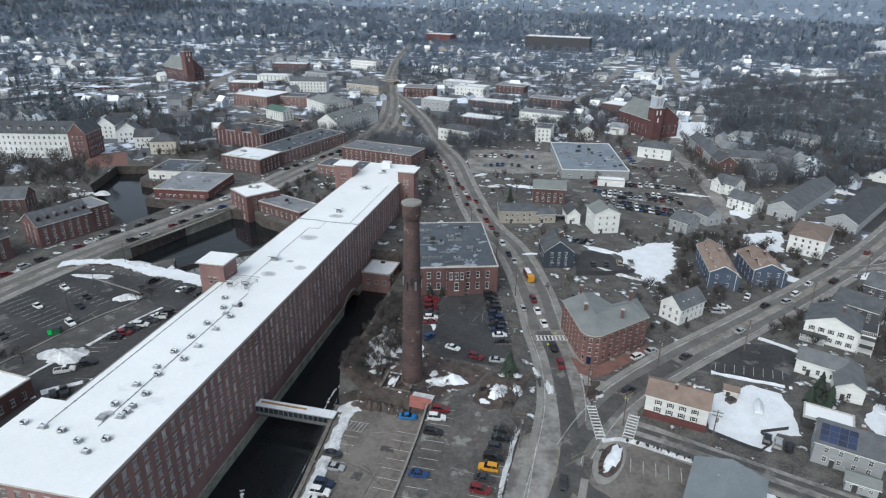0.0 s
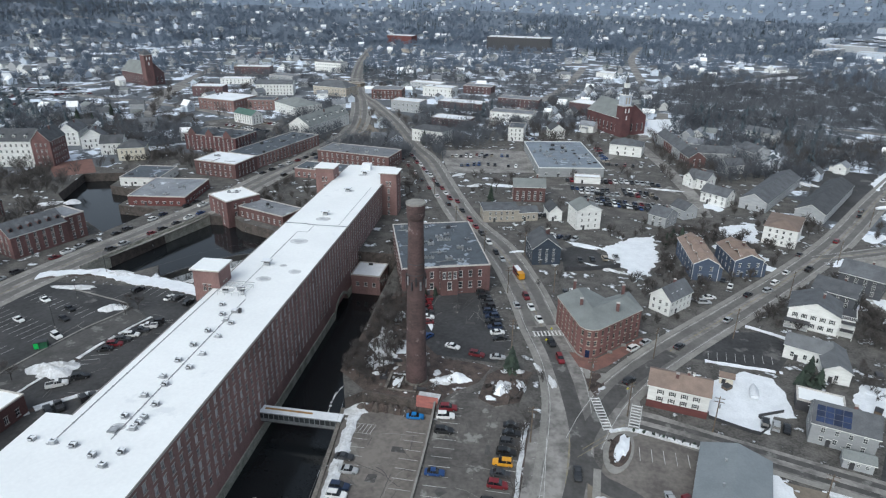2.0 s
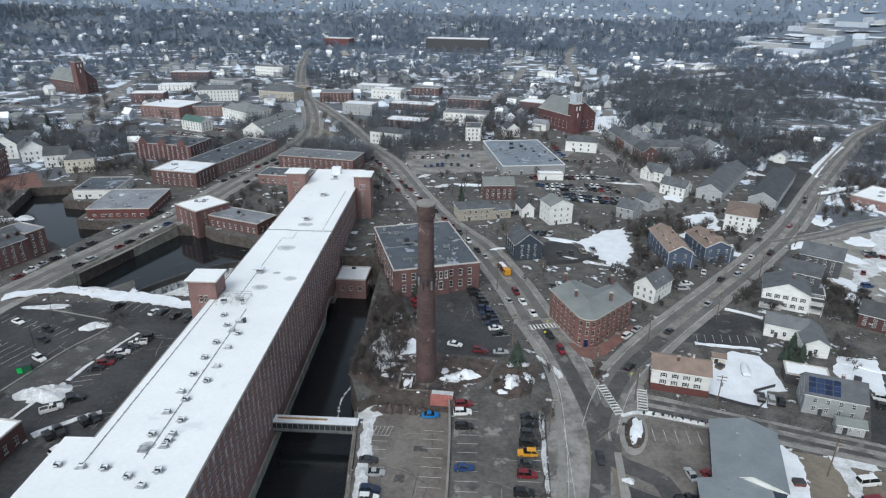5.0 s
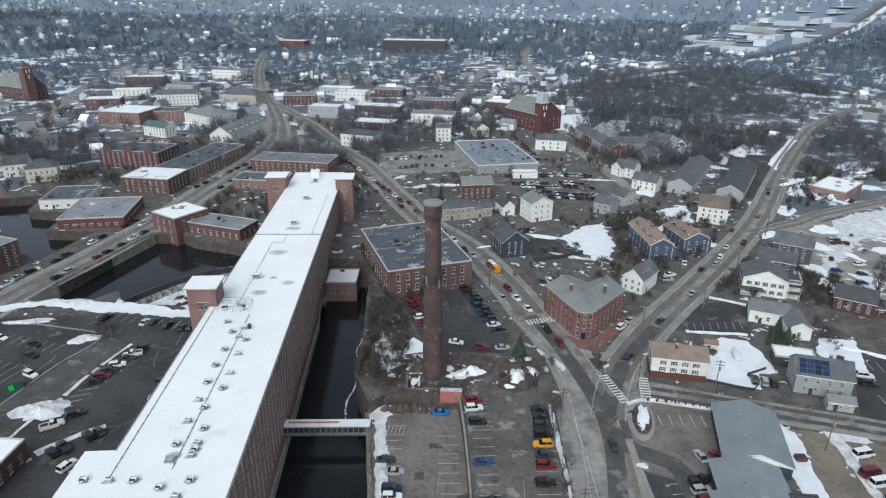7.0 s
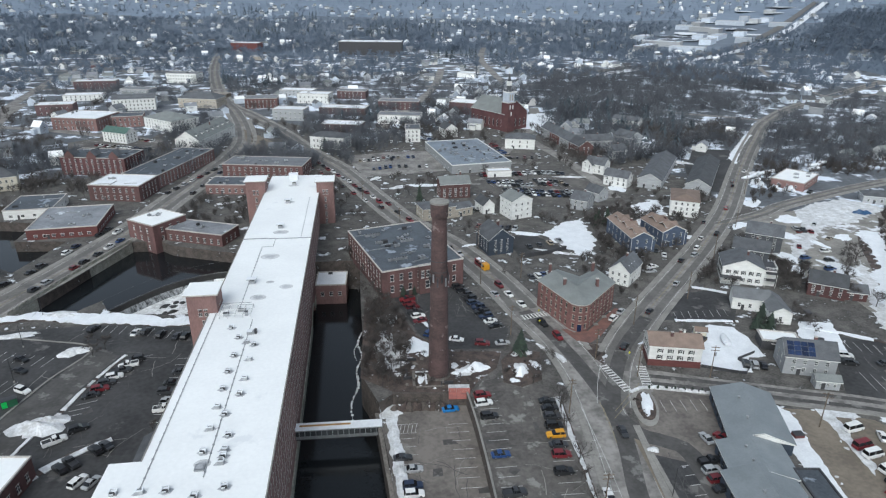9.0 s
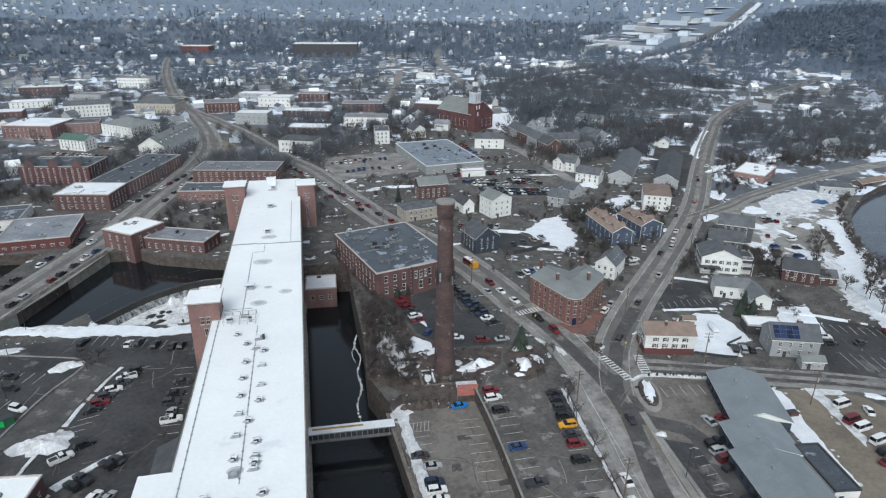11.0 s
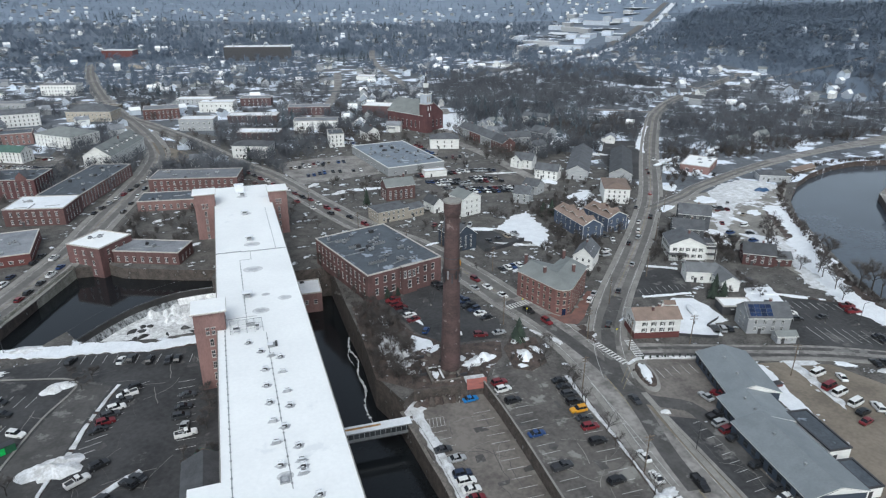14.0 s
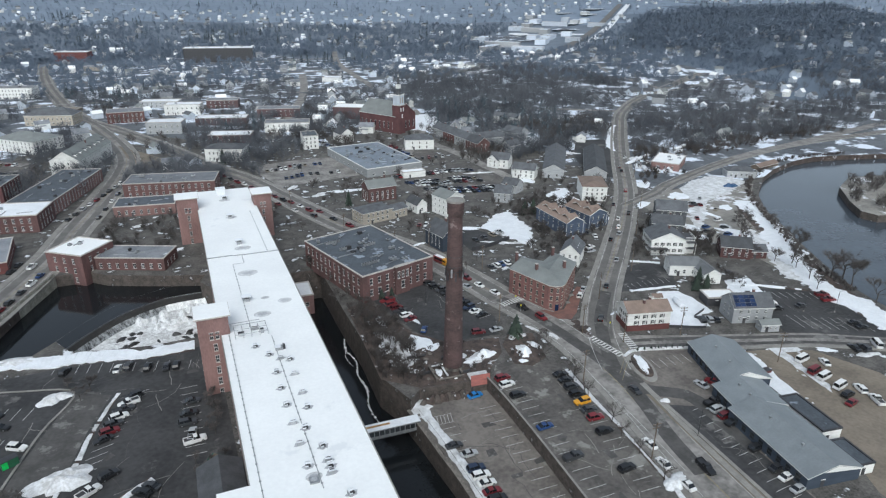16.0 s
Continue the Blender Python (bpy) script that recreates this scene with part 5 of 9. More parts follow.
def footbridge():
    root = thing("footbridge", "covered steel footbridge with a snowy roof over the river", "bridge", pose(-38.6, -16.8, -5.7, 0, 0, 0.8))
    L, W = 22.6, 2.8
    s = Shape()
    s.box(0, -W / 2, -0.3, L, W / 2, 0, M_darkmetal)
    part("deck", s, root)
    for sy in (-1, 1):
        s = Shape()
        s.box(0, sy * W / 2 - 0.06, 0, L, sy * W / 2 + 0.06, 0.9, M_metal)
        part("parapet", s, root)
        for k in range(17):
            p = Shape()
            p.box(-0.07, -0.07, 0.9, 0.07, 0.07, 2.5, M_metal, Matrix.Translation((0.1 + k * (L - 0.2) / 16, sy * W / 2, 0)))
            part("post", p, root)
            if k < 16:
                g = Shape()
                x0 = 0.1 + k * (L - 0.2) / 16
                g.box(x0 + 0.08, sy * W / 2 - 0.02, 0.905, x0 + (L - 0.2) / 16 - 0.08, sy * W / 2 + 0.02, 2.49, M_pane)
                part("pane", g, root)
    s = Shape()
    s.box(-0.1, -W / 2 - 0.2, 2.5, L + 0.1, W / 2 + 0.2, 2.75, M_metal), s.box(0, -W / 2 - 0.1, 2.75, L, W / 2 + 0.1, 2.87, M_snow)
    part("roof", s, root, "flat roof under snow")
    s = Shape()
    s.box(1.5, -0.1, 2.872, 14.5, 0.5, 3.0, surface("orange_rust", (0.42, 0.24, 0.08), 0.9, (0.2, 0.11, 0.05), 0.8, 4.0, 0.2))
    part("roof_stripe", s, root, "bare orange strip along the roof")


footbridge()

# snow heaps and stones in the white water
rk = random.Random(8)
for k in range(60):
    f, g = rk.random(), rk.random()
    x, y = -110 + 42 * f, 0
    top = 54 + 32 * min(1, f * 1.25) ** 0.8
    y = top - 3 - g * (top - 47)
    s = Shape()
    blob(s, 0, 0, rk.uniform(0.5, 2.3), rk.uniform(0.4, 1.3), rk.uniform(0.3, 0.9), M_wetrock, 0, rk.uniform(0, 180), k, 3, 10)
    tagged(part("rock", s, at=pose(x, y, -8.82)), "dark wet rock in the foaming water", "rock", "rocks below the dam")
DAM = curve([(-113.2, 54.2), (-106.9, 64.2), (-99.2, 74), (-91.5, 80.3), (-82, 84.9), (-70, 86.3)], 1.2)
sheet, fall = Shape(), Shape()
for p, q in zip(DAM, DAM[1:]):
    out = Vector((q.y - p.y, p.x - q.x, 0)).normalized()
    into, m = (fall, M_cascade) if p.x > -84 else (sheet, M_spill)
    n = 3
    rows = [((u + out * 0.06).to_2d().to_3d() + out * 2.6 * (g / n) ** 1.5 + Vector((0, 0, -4.4 - 4.6 * (g / n)))) for u in (p, q) for g in range(n + 1)]
    for g in range(n):
        into.face([rows[g], rows[g + n + 1], rows[g + n + 2], rows[g + 1]], m)
tagged(part("spill", sheet), "thin streaked sheet of water spilling down the dam", "water", "spills over the dam", "structure")
tagged(part("spill", fall), "thick white water pouring over the dam", "water", "spills over the dam", "structure")
for k in range(26):
    f = rk.random()
    x = -92 + 26 * f
    y = 64 + 4 * f + rk.random() * (14 + 4 * f)
    s = Shape()
    blob(s, x, y, rk.uniform(1.2, 3.4), rk.uniform(1.0, 2.2), rk.uniform(0.8, 2.6), M_cascade, -8.9, rk.uniform(40, 110), 100 + k, 4, 14)
    tagged(part("white_water", s, smooth=True), "heap of white water tumbling over rocks", "water", "white water below the dam", "stuff")


# ---- buildings of the town ----
TAKEN = []  # plan circles that later things keep clear of


def b(name, label, x, y, rot, w, d, h, wall, roof, roofmat, rise=3.0, storeys=2, **k):
    c, s = math.cos(radians(rot)), math.sin(radians(rot))
    for fx in (0.25, 0.75):
        for fy in (0.25, 0.75):
            TAKEN.append((x + c * w * fx - s * d * fy, y + s * w * fx + c * d * fy, 0.32 * max(w, d) + 1.5))
    ob = building(name, label, x, y, rot, w, d, h, wall, roof, roofmat, rise, storeys, **k)
    if roof == "flat" and w * d > 120:
        roof_clutter(ob, w, d, h, int(min(18, w * d / (85 if y < 300 else 400))))
    elif roof == "gable" and storeys > 1 and y < 330 and k.get("category", "") != "church":
        add_chimney(ob, w * 0.62, d * 0.55, h, h + rise + 0.9, 0.7)
    return ob


BR = dict(style="bars", trim=M_sill, win=(1.2, 2.0), bay=3.3)
# beside the mill basin and left of it
b("canal_house", "three-storey red brick corner building rising from the basin", -125.3, 115.6, -34, 16.4, 17, 12.3, M_brick2, "flat", M_roofsnow, storeys=3, z=-4.5, **{**BR, "bay": 4.2})
b("canal_house", "low red brick wing with a grey flat roof at the basin", -108, 110.5, -20, 27, 13, 9.5, M_brick2, "flat", M_roofgrey, storeys=2, z=-4.5, **BR)
b("brick_row", "brick row house with slate roof and dormers on the street", -169.4, 47.4, 70.4, 22, 13, 9, M_brick2, "gable", M_shingle, 4.2, 3, **BR)
b("brick_row", "flat-roofed red brick end house on the street", -162.1, 68.1, 70.4, 8, 14, 10.5, M_brick2, "flat", M_roofgrey, 0, 3, **BR)
b("brick_row", "brick row house with slate roof near the lot", -181, 5, 74, 33, 13, 9, M_brick2, "gable", M_shingle, 4.2, 3, **BR)
b("brick_house", "small red brick house behind the row", -221, 75, 23, 13, 11, 6.5, M_brick2, "gable", M_shingle, 4, 2, **BR)
b("garage_building", "low flat-roofed garage with red front beside the pond", -167, 114, 8, 28, 30, 4.5, M_redwall, "flat", M_roofgrey, 0, 1, win=(1.6, 1.2), bay=3.5, z=0)
b("garage_building", "low white-walled garage wing with dark roof", -190.5, 141, 8, 21, 23, 4.3, M_white, "flat", M_roofdark, 0, 1, win=(1.6, 1.2), bay=5)
b("apartment_building", "long white four-storey apartment house with dark dormered roof", -316, 148.5, 14, 58, 17.5, 14.6, M_white, "gable", M_shingle, 5.5, 4, win=(1.1, 1.7), bay=3.0)
b("apartment_building", "brick-ended apartment wing with white balconies", -259.6, 162.6, 14, 10.5, 18.2, 14.8, M_brick2, "gable", M_shingle, 6, 4, win=(1.1, 1.7), bay=2.6, along="y")
b("white_house", "tall white gabled house beside the apartments", -281, 208, 20, 12, 18, 9, M_white, "gable", M_shingle, 5, 3, along="y", bay=3.0)
b("white_house", "white gabled house with a dark steep roof", -262, 204, 30, 14, 12, 7, M_white, "gable", M_shingle, 5, 2, along="y", bay=3.0)
b("white_house", "white house with dormers in a dark roof", -241, 194, 22, 13, 11, 7, M_white, "gable", M_shingle, 4, 2, bay=2.8)
b("mansard_house", "pale house under a dark mansard roof with white dormers", -222, 184, 24, 15, 12, 7.4, M_cream, "hip", M_shingle, 4, 2, bay=2.6)
b("brick_hall", "dark red brick hall with gables and flat roof", -199, 219, -9, 38, 22, 10, M_redhall, "flat", M_roofdark, 0, 3, **BR)
b("brick_shop", "brick shop building under a white flat roof", -163.5, 169, -9, 26.5, 20, 8, M_brick2, "flat", M_roofwhite, 0, 2, **BR)
b("brick_shop", "long dark brick shop row along the street", -135.5, 187, 76, 62, 21, 7, M_brick, "flat", M_roofdark, 0, 2, **BR)
b("white_inn", "long white clapboard house with dormers and grey roof", -150, 268.5, -13, 16.5, 52, 8.5, M_white, "gable", M_shinglegreen, 5.5, 3, along="y", bay=3.6, win=(0.9, 1.5))
b("white_inn", "white clapboard block with grey hipped roof", -197, 350, -38, 34, 24, 8, M_white, "hip", M_shinglegreen, 4, 3, bay=3.4)
b("town_building", "dark-roofed hall at the end of the street", -197, 437, -13, 36, 20, 8, M_tan, "hip", M_shingle, 5, 2)
b("brick_shop", "long low red brick shop behind the mill", -106, 206.5, -9, 46, 19, 7.8, M_brick2, "flat", M_roofgrey, 0, 2, **BR)
b("brick_shed", "low brown brick shed beside the mill's end", -108, 176, -5, 28, 15, 5, M_brick, "flat", M_roofdark, 0, 1, **BR)
# across the main street
b("white_block", "white three-storey street block with hipped roof", -64.5, 276, -19, 24, 14, 8, M_white, "hip", M_shingle, 2.5, 2, bay=2.6)
b("white_house", "narrow white three-storey house with dark roof", 0, 290.5, -2, 10.5, 17, 9, M_white, "flat", M_roofdark, 0, 3, bay=2.8)
red = b("brick_house", "red brick house with grey gabled roof on the street", 14, 160, 7, 15.7, 10, 7.6, M_brick2, "gable", M_shinglegreen, 3, 3, **{**BR, "bay": 2.9})
add_chimney(red, 12, 7.5, 9, 12)
b("white_house", "small white gabled house behind the store", 29, 303, 15, 10, 13, 6, M_white, "gable", M_shingle, 3.5, 2, along="y")
store = b("store_building", "wide low store with a blue-grey flat roof", 24.5, 206.5, 11, 37, 63, 5, M_greywall, "flat", M_roofblue, 0, 1, win=(1.4, 1.2), bay=7, coping=M_trim)
roof_clutter(store, 37, 63, 5, 34, 0.86)
b("store_canopy", "white roofed canopy in front of the store", 44.5, 198.5, 3, 14, 6, 3.4, M_white, "flat", M_roofwhite, 0, 1, win=(1.0, 1.2), bay=20)
b("white_house", "white hip-roofed hall beside the church lot", 66.8, 268, -13, 20, 14, 6.6, M_white, "hip", M_shingle, 3, 2, bay=5)
b("corner_shop", "tan two-storey corner shop with a dark flat-hipped roof", 3.3, 127, 16, 16.2, 11, 5.6, M_tan, "hip", M_shingle, 1.4, 2, bay=2.6, win=(1.0, 1.4))
b("corner_shop", "tan one-storey wing beside the corner shop", 19.0, 131.5, 22, 9, 8, 4.2, M_tan, "gable", M_shingle, 1.6, 1, bay=2.6)
b("white_cottage", "tiny white gabled cottage beside the tall house", 32.5, 135, 16, 6, 10, 4.4, M_white, "gable", M_shingle, 2.8, 1, along="y")
b("white_house", "tall plain white house with shallow grey gable", 44.7, 126, 21, 11.2, 11, 9, M_white, "gable", M_shinglegreen, 2.6, 3, along="y", bay=3.2, win=(0.8, 1.2))
navy = b("navy_house", "navy clapboard gabled house with white trim", 27.4, 84, 15.5, 11, 13, 6.8, M_navy, "gable", M_shingle, 4.2, 3, along="y", bay=2.7, win=(0.9, 1.4))
add_chimney(navy, 8, 9, 8, 11.5)
b("grey_house", "small grey house with dark gables by the lot", 77, 141, -35, 8.5, 11, 5, M_greywall, "gable", M_shingle, 3, 2)
b("white_house", "white gabled house on the far side street", 104, 207, -42, 12, 9, 5.6, M_white, "gable", M_shingle, 3.4, 2)
b("white_house", "white gabled house with a snowy yard", 107, 181, -41, 13.5, 8.5, 5.4, M_white, "gable", M_shingle, 3.2, 2)
b("white_house", "white gabled house near the church lot", 107, 202, 31, 15, 8, 5, M_white, "gable", M_shingle, 3, 2)
b("white_house", "white cottage with two gables beside the side street", 107.5, 180.5, -18, 14, 8.5, 4.6, M_white, "gable", M_shingle, 2.8, 2)
b("white_house", "white gabled house behind the town houses", 131, 234.5, 24, 11.5, 8, 5.4, M_white, "gable", M_shingle, 3, 2)
for k in range(4):
    b("row_house", "grey and pink gabled row house on the church street", 101 + k * 2.6, 308 - k * 16, -80, 15.5, 10, 6.2, (M_greywall, M_redwall, M_greywall, M_brick2)[k], "gable", M_shingle, 3.6, 2, bay=3.2)
b("row_house", "long grey row of gabled town houses", 114.5, 259.5, 3, 25, 10, 6.2, M_greywall, "gable", M_shingle, 3.4, 2, bay=3.2)
b("row_house", "grey gabled end house of the town row", 145.5, 278, -62, 15, 13, 6.4, M_greywall, "gable", M_shingle, 3.6, 2, bay=3.2)
b("white_house", "long white house at the wood's edge", 165.5, 338, -41, 21, 9, 6, M_white, "gable", M_shingle, 2.6, 2, bay=3)
for x, y, t in ((323, 397, 18), (341, 409, 30), (363, 422, 12), (379, 424, -20), (301, 396, 34)):
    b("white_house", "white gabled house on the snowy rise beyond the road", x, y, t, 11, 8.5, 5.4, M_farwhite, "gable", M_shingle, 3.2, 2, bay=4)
b("grey_house", "small grey house beside the store lot", 89, 157, -55, 9, 8, 4.6, M_greywall, "gable", M_shingle, 2.8, 1)
b("wharf_house", "grey low house on the river wharf", 231, 140, -24, 17, 9, 3.8, M_greywall, "hip", M_shingle, 2.2, 1, bay=3)
# along the second street
M_lowroof = surface("worn_grey_shingles", (0.15, 0.156, 0.164), 0.85, (0.105, 0.11, 0.117), 0.3, 4.0, 0.4, rand=0.05)
wd = b("white_house", "white clapboard house with skylights in a dark roof", 74.1, 51.4, 49, 12.7, 7.8, 5.6, M_white, "gable", M_shingle, 3.4, 2, bay=2.4, win=(0.9, 1.3))
for k in range(3):
    s = Shape()
    s.box(2.6 + k * 2.6, 1.5, 0.0, 3.3 + k * 2.6, 2.4, 0.09, M_roofwhite, Matrix.Translation((0, 0, 7.2)) @ Matrix.Shear("XZ", 4, (0, 0)))
    part("skylight", s, wd, "pale skylight")
bh = b("brown_roofed_house", "white house on a dark red base with brown shingles", 61.3, 0.4, -11.5, 14.8, 8.6, 6.6, M_white, "gable", M_shinglebrown, 2.2, 2, style="shutters", bay=2.9, win=(0.95, 1.2), foot=2.4, base=M_redwall, top_gap=0.9)
add_chimney(bh, 6.5, 3.2, 8, 9.6, 0.7)
add_chimney(bh, 10.5, 5.2, 8, 9.4, 0.5, M_trim)
t1 = b("blue_townhouse", "blue-sided town houses under stepped tan-brown roofs", 86.4, 82.6, 4, 9.2, 25.5, 6.8, M_bluewall, "gable", M_shinglebrown, 2.4, 2, along="y", bay=4.0)
t2 = b("blue_townhouse", "blue-sided town house pair under a brown roof", 102.2, 88.6, 10, 10.8, 17.5, 6.8, M_bluewall, "gable", M_shinglebrown, 2.4, 2, along="y", bay=3.4)
b("white_apartments", "white three-storey block with a low brown hipped roof", 122.5, 128, -24, 13, 21, 7.6, M_white, "hip", M_shinglebrown, 2.0, 3, bay=2.6, win=(0.9, 1.3))
for x, y, d in ((124, 175, 60), (146, 163.5, 62)):
    b("storage_row", "long grey storage row with a dark gabled roof", x, y, -31, 12.8, d, 4.8, M_greywall, "gable", M_shingle, 3.4, 1, along="y", bay=4.6)
b("boat_shop", "low brick boat shop with snow on its roof", 200, 172.5, -48, 17, 27, 4.4, M_brick, "flat", M_roofsnow, 0, 1, bay=4.5)
wr = b("white_house", "tall white gabled house with black shutters and porches", 110.8, 53.8, -21, 14.5, 13, 6.4, M_white, "gable", M_shingle, 3.2, 2, along="y", style="shutters", bay=2.6, win=(0.9, 1.4))
b("grey_house", "dark-roofed slate-grey house behind the white one", 122.6, 69.4, -32, 13, 12, 7.2, M_slatewall, "gable", M_shingle, 2.6, 3, bay=2.8)
b("grey_house", "grey gabled house with dormers near the fork", 136.8, 85.2, -32, 14, 11, 7.2, M_slatewall, "gable", M_shingle, 3.4, 3, bay=2.8)
b("grey_house", "low white-ended house with grey roof and wing", 103.9, 32.8, -23, 11.5, 8.0, 4.4, M_white, "gable", M_lowroof, 2.2, 1, bay=3.4)
b("grey_house", "grey-roofed wing joined to the low house", 110.8, 21.6, -12, 7.0, 13.5, 4.0, M_white, "gable", M_lowroof, 1.9, 1, along="y", bay=3.4)
b("red_house", "dark red gabled house with white windows", 136.6, 41.2, -32, 12, 9, 5.0, M_darkred, "gable", M_shingle, 3.2, 2, bay=2.8)
b("red_house", "small red outbuilding beside the red house", 147.5, 36, -20, 7, 6.5, 3.2, M_darkred, "gable", M_shingle, 2, 1)
sol = b("solar_house", "grey clapboard house with blue solar panels on its roof", 98.4, -6.6, -16, 13.8, 9, 5.8, M_greywall, "gable", M_shingle, 3.4, 2, bay=2.9, win=(0.9, 1.4))
M_solar = glassy("blue_solar_glass", (0.02, 0.035, 0.09), 0.15)
for i in range(4):
    for k in range(3):
        s = Shape()
        M = Matrix.Translation((0.6 + i * 1.85, 0.25, 6.12)) @ Matrix.Rotation(math.atan2(3.4, 4.5), 4, "X")
        s.box(0, 0.1 + k * 1.45, 0.06, 1.75, 1.45 + k * 1.45, 0.11, M_solar, M)
        part("solar_panel", s, sol, "blue glass solar panel")
b("porch_shed", "small grey entrance shed before the solar house", 103.2, -14.6, -14, 6.2, 3.6, 2.7, M_greywall, "gable", M_shinglegreen, 1.0, 1, bay=1.8, win=(0.7, 0.9), foot=0.9)
b("garage_building", "low garage with a snow-covered roof", 99.5, 6.5, -16, 11, 6.5, 3, M_darktrim, "flat", M_roofsnow, 0, 1, bay=20)
b("small_shed", "little wooden shed with brown roof in the snow", 82.5, 14.8, -12, 3.4, 2.6, 2.2, M_cream, "gable", M_shinglebrown, 0.8, 1, bay=9)
# the long grey shop building
SHOP = ((66.5, -36.4, -15, 14.5, 20.5, 3.3, 2.3), (60.9, -48.8, -10, 14.4, 11.6, 3.2, 2.0), (56.6, -74.0, -5, 14.8, 26.4, 3.5, 2.2))
for x, y, rot, w, d, h, rise in SHOP:
    # navy walls and dark frames put this side's shade into the colour
    root = b("metal_shop", "long low shop with a grey ribbed metal roof", x, y, rot, w, d, h, M_navy, "gable", M_metalroof, rise, 1, along="y", bay=3.0, win=(1.6, 1.9), foot=0.5, sides="l", frame_mat=M_darktrim)
    g = Shape()
    g.face([(w * 0.26, -0.44, h + rise * 0.42), (w + 0.35, -0.44, h - 0.12), (w / 2, -0.44, h + rise - 0.06)], M_white)
    g.face([(w * 0.26, -0.4, h + rise * 0.42), (w / 2, -0.4, h + rise - 0.06), (w + 0.35, -0.4, h - 0.12)], M_white)
    part("gable_board", g, root, "white boarded gable end")
    for k in range(2):
        v = Shape()
        v.box(-0.22, -0.22, 0, 0.22, 0.22, 0.75, M_metal), v.box(-0.3, -0.3, 0.75, 0.3, 0.3, 0.85, M_metal)
        part("vent", v, root, "small galvanised roof vent", at=pose(w * 0.36, d * (0.3 + 0.4 * k), h + rise * 0.66))
    for sx in (-1, 1):
        q = Shape()
        for n in range(int(d / 0.9)):
            y0 = 0.3 + n * 0.9
            q.stick((w / 2, y0, h + rise + 0.2), (w / 2 + sx * (w / 2 + 0.3), y0, h + 0.08), 0.035, 0.035, M_metalroof, 4)
        part("roof_rib", q, root)
b("shop_annex", "low annex with dark roof and white end wall", 74.0, -62.8, -5, 5.8, 15, 3.2, M_white, "flat", M_roofdark, 0, 1, bay=20, coping=M_darktrim)
b("shop_annex", "small dark-roofed annex at the shop's end", 72.2, -74.5, -5, 4.2, 9, 2.8, M_white, "flat", M_roofdark, 0, 1, bay=20, coping=M_darktrim)
# by the river behind the mill
b("gatehouse", "brick gatehouse over the water with a snowy roof", -41.6, 69.8, 0.0, 11.6, 12.2, 9.0, M_brick, "flat", M_roofwhite, 0, 1, z=-13.4, **{**BR, "win": (1.3, 1.6), "foot": 4.6, "door": False})
b("footbridge_house", "low brick link with metal roof beside the mill", -44.0, 83.0, 1.5, 9.5, 30, 7.2, M_brick, "flat", M_roofgrey, 0, 1, z=-13.0, **{**BR, "door": False})

# up the main street
b("white_house", "white house with a green roof behind the hall", -209.5, 304, -26, 21, 10, 7, M_white, "gable", surface("green_shingles", (0.07, 0.13, 0.11), 0.85), 3, 3, bay=2.8)
b("brick_block", "dark brick block with a white flat roof", -262, 345, -12, 36, 30, 9, M_brick, "flat", M_roofwhite, 0, 2, **BR)
b("brick_block", "dark flat-roofed brick block beside the inn", -221, 350, 12, 22, 16, 8, M_brick, "flat", M_roofdark, 0, 2, **BR)
b("white_block", "white three-storey flats with dark roofs", -246, 418, 14, 34, 16, 10, M_white, "gable", M_shingle, 3, 3, bay=3)
b("brick_block", "red brick block on the main street", -137, 427, 5, 28, 20, 8.5, M_brick2, "flat", M_roofgrey, 0, 2, **BR)
b("white_block", "white three-storey block at the street's bend", -253, 588, -12, 35, 16, 11, M_white, "flat", M_roofgrey, 0, 3, bay=3)
b("street_deck", "timber-coloured bridge deck under repair on the street", -211, 503, -17, 46, 9, 3.2, M_dirt, "flat", M_dirt, 0, 1, bay=60)
for k, (x, y, w, r) in enumerate(((-62, 330, 30, -14), (-20, 355, 34, -10), (-105, 375, 26, -12), (-70, 400, 40, -12), (-20, 420, 36, -10), (-95, 455, 30, -12), (-118, 500, 34, -14), (-60, 480, 28, -10), (-300, 400, 28, 10), (-310, 470, 34, 10), (-270, 500, 30, -12), (-330, 540, 40, 8))):
    b("town_block", ("red brick", "white", "grey", "brown brick")[k % 4] + " flat-roofed town block near the main street", x, y, r, w, 15, 5.5 + (k % 3) * 1.6, (M_farbrick, M_white, M_greywall, M_farbrick)[k % 4], "flat", (M_roofwhite, M_roofgrey, M_roofwhite)[k % 3], 0, 2, bay=4, sides="f")


M_cornerbrick = surface("weathered_red_brick", (0.2, 0.1, 0.09), 0.9, (0.12, 0.064, 0.06), 0.2, 3.0, 0.4, stretch=(1, 1, 0.4), rand=0)


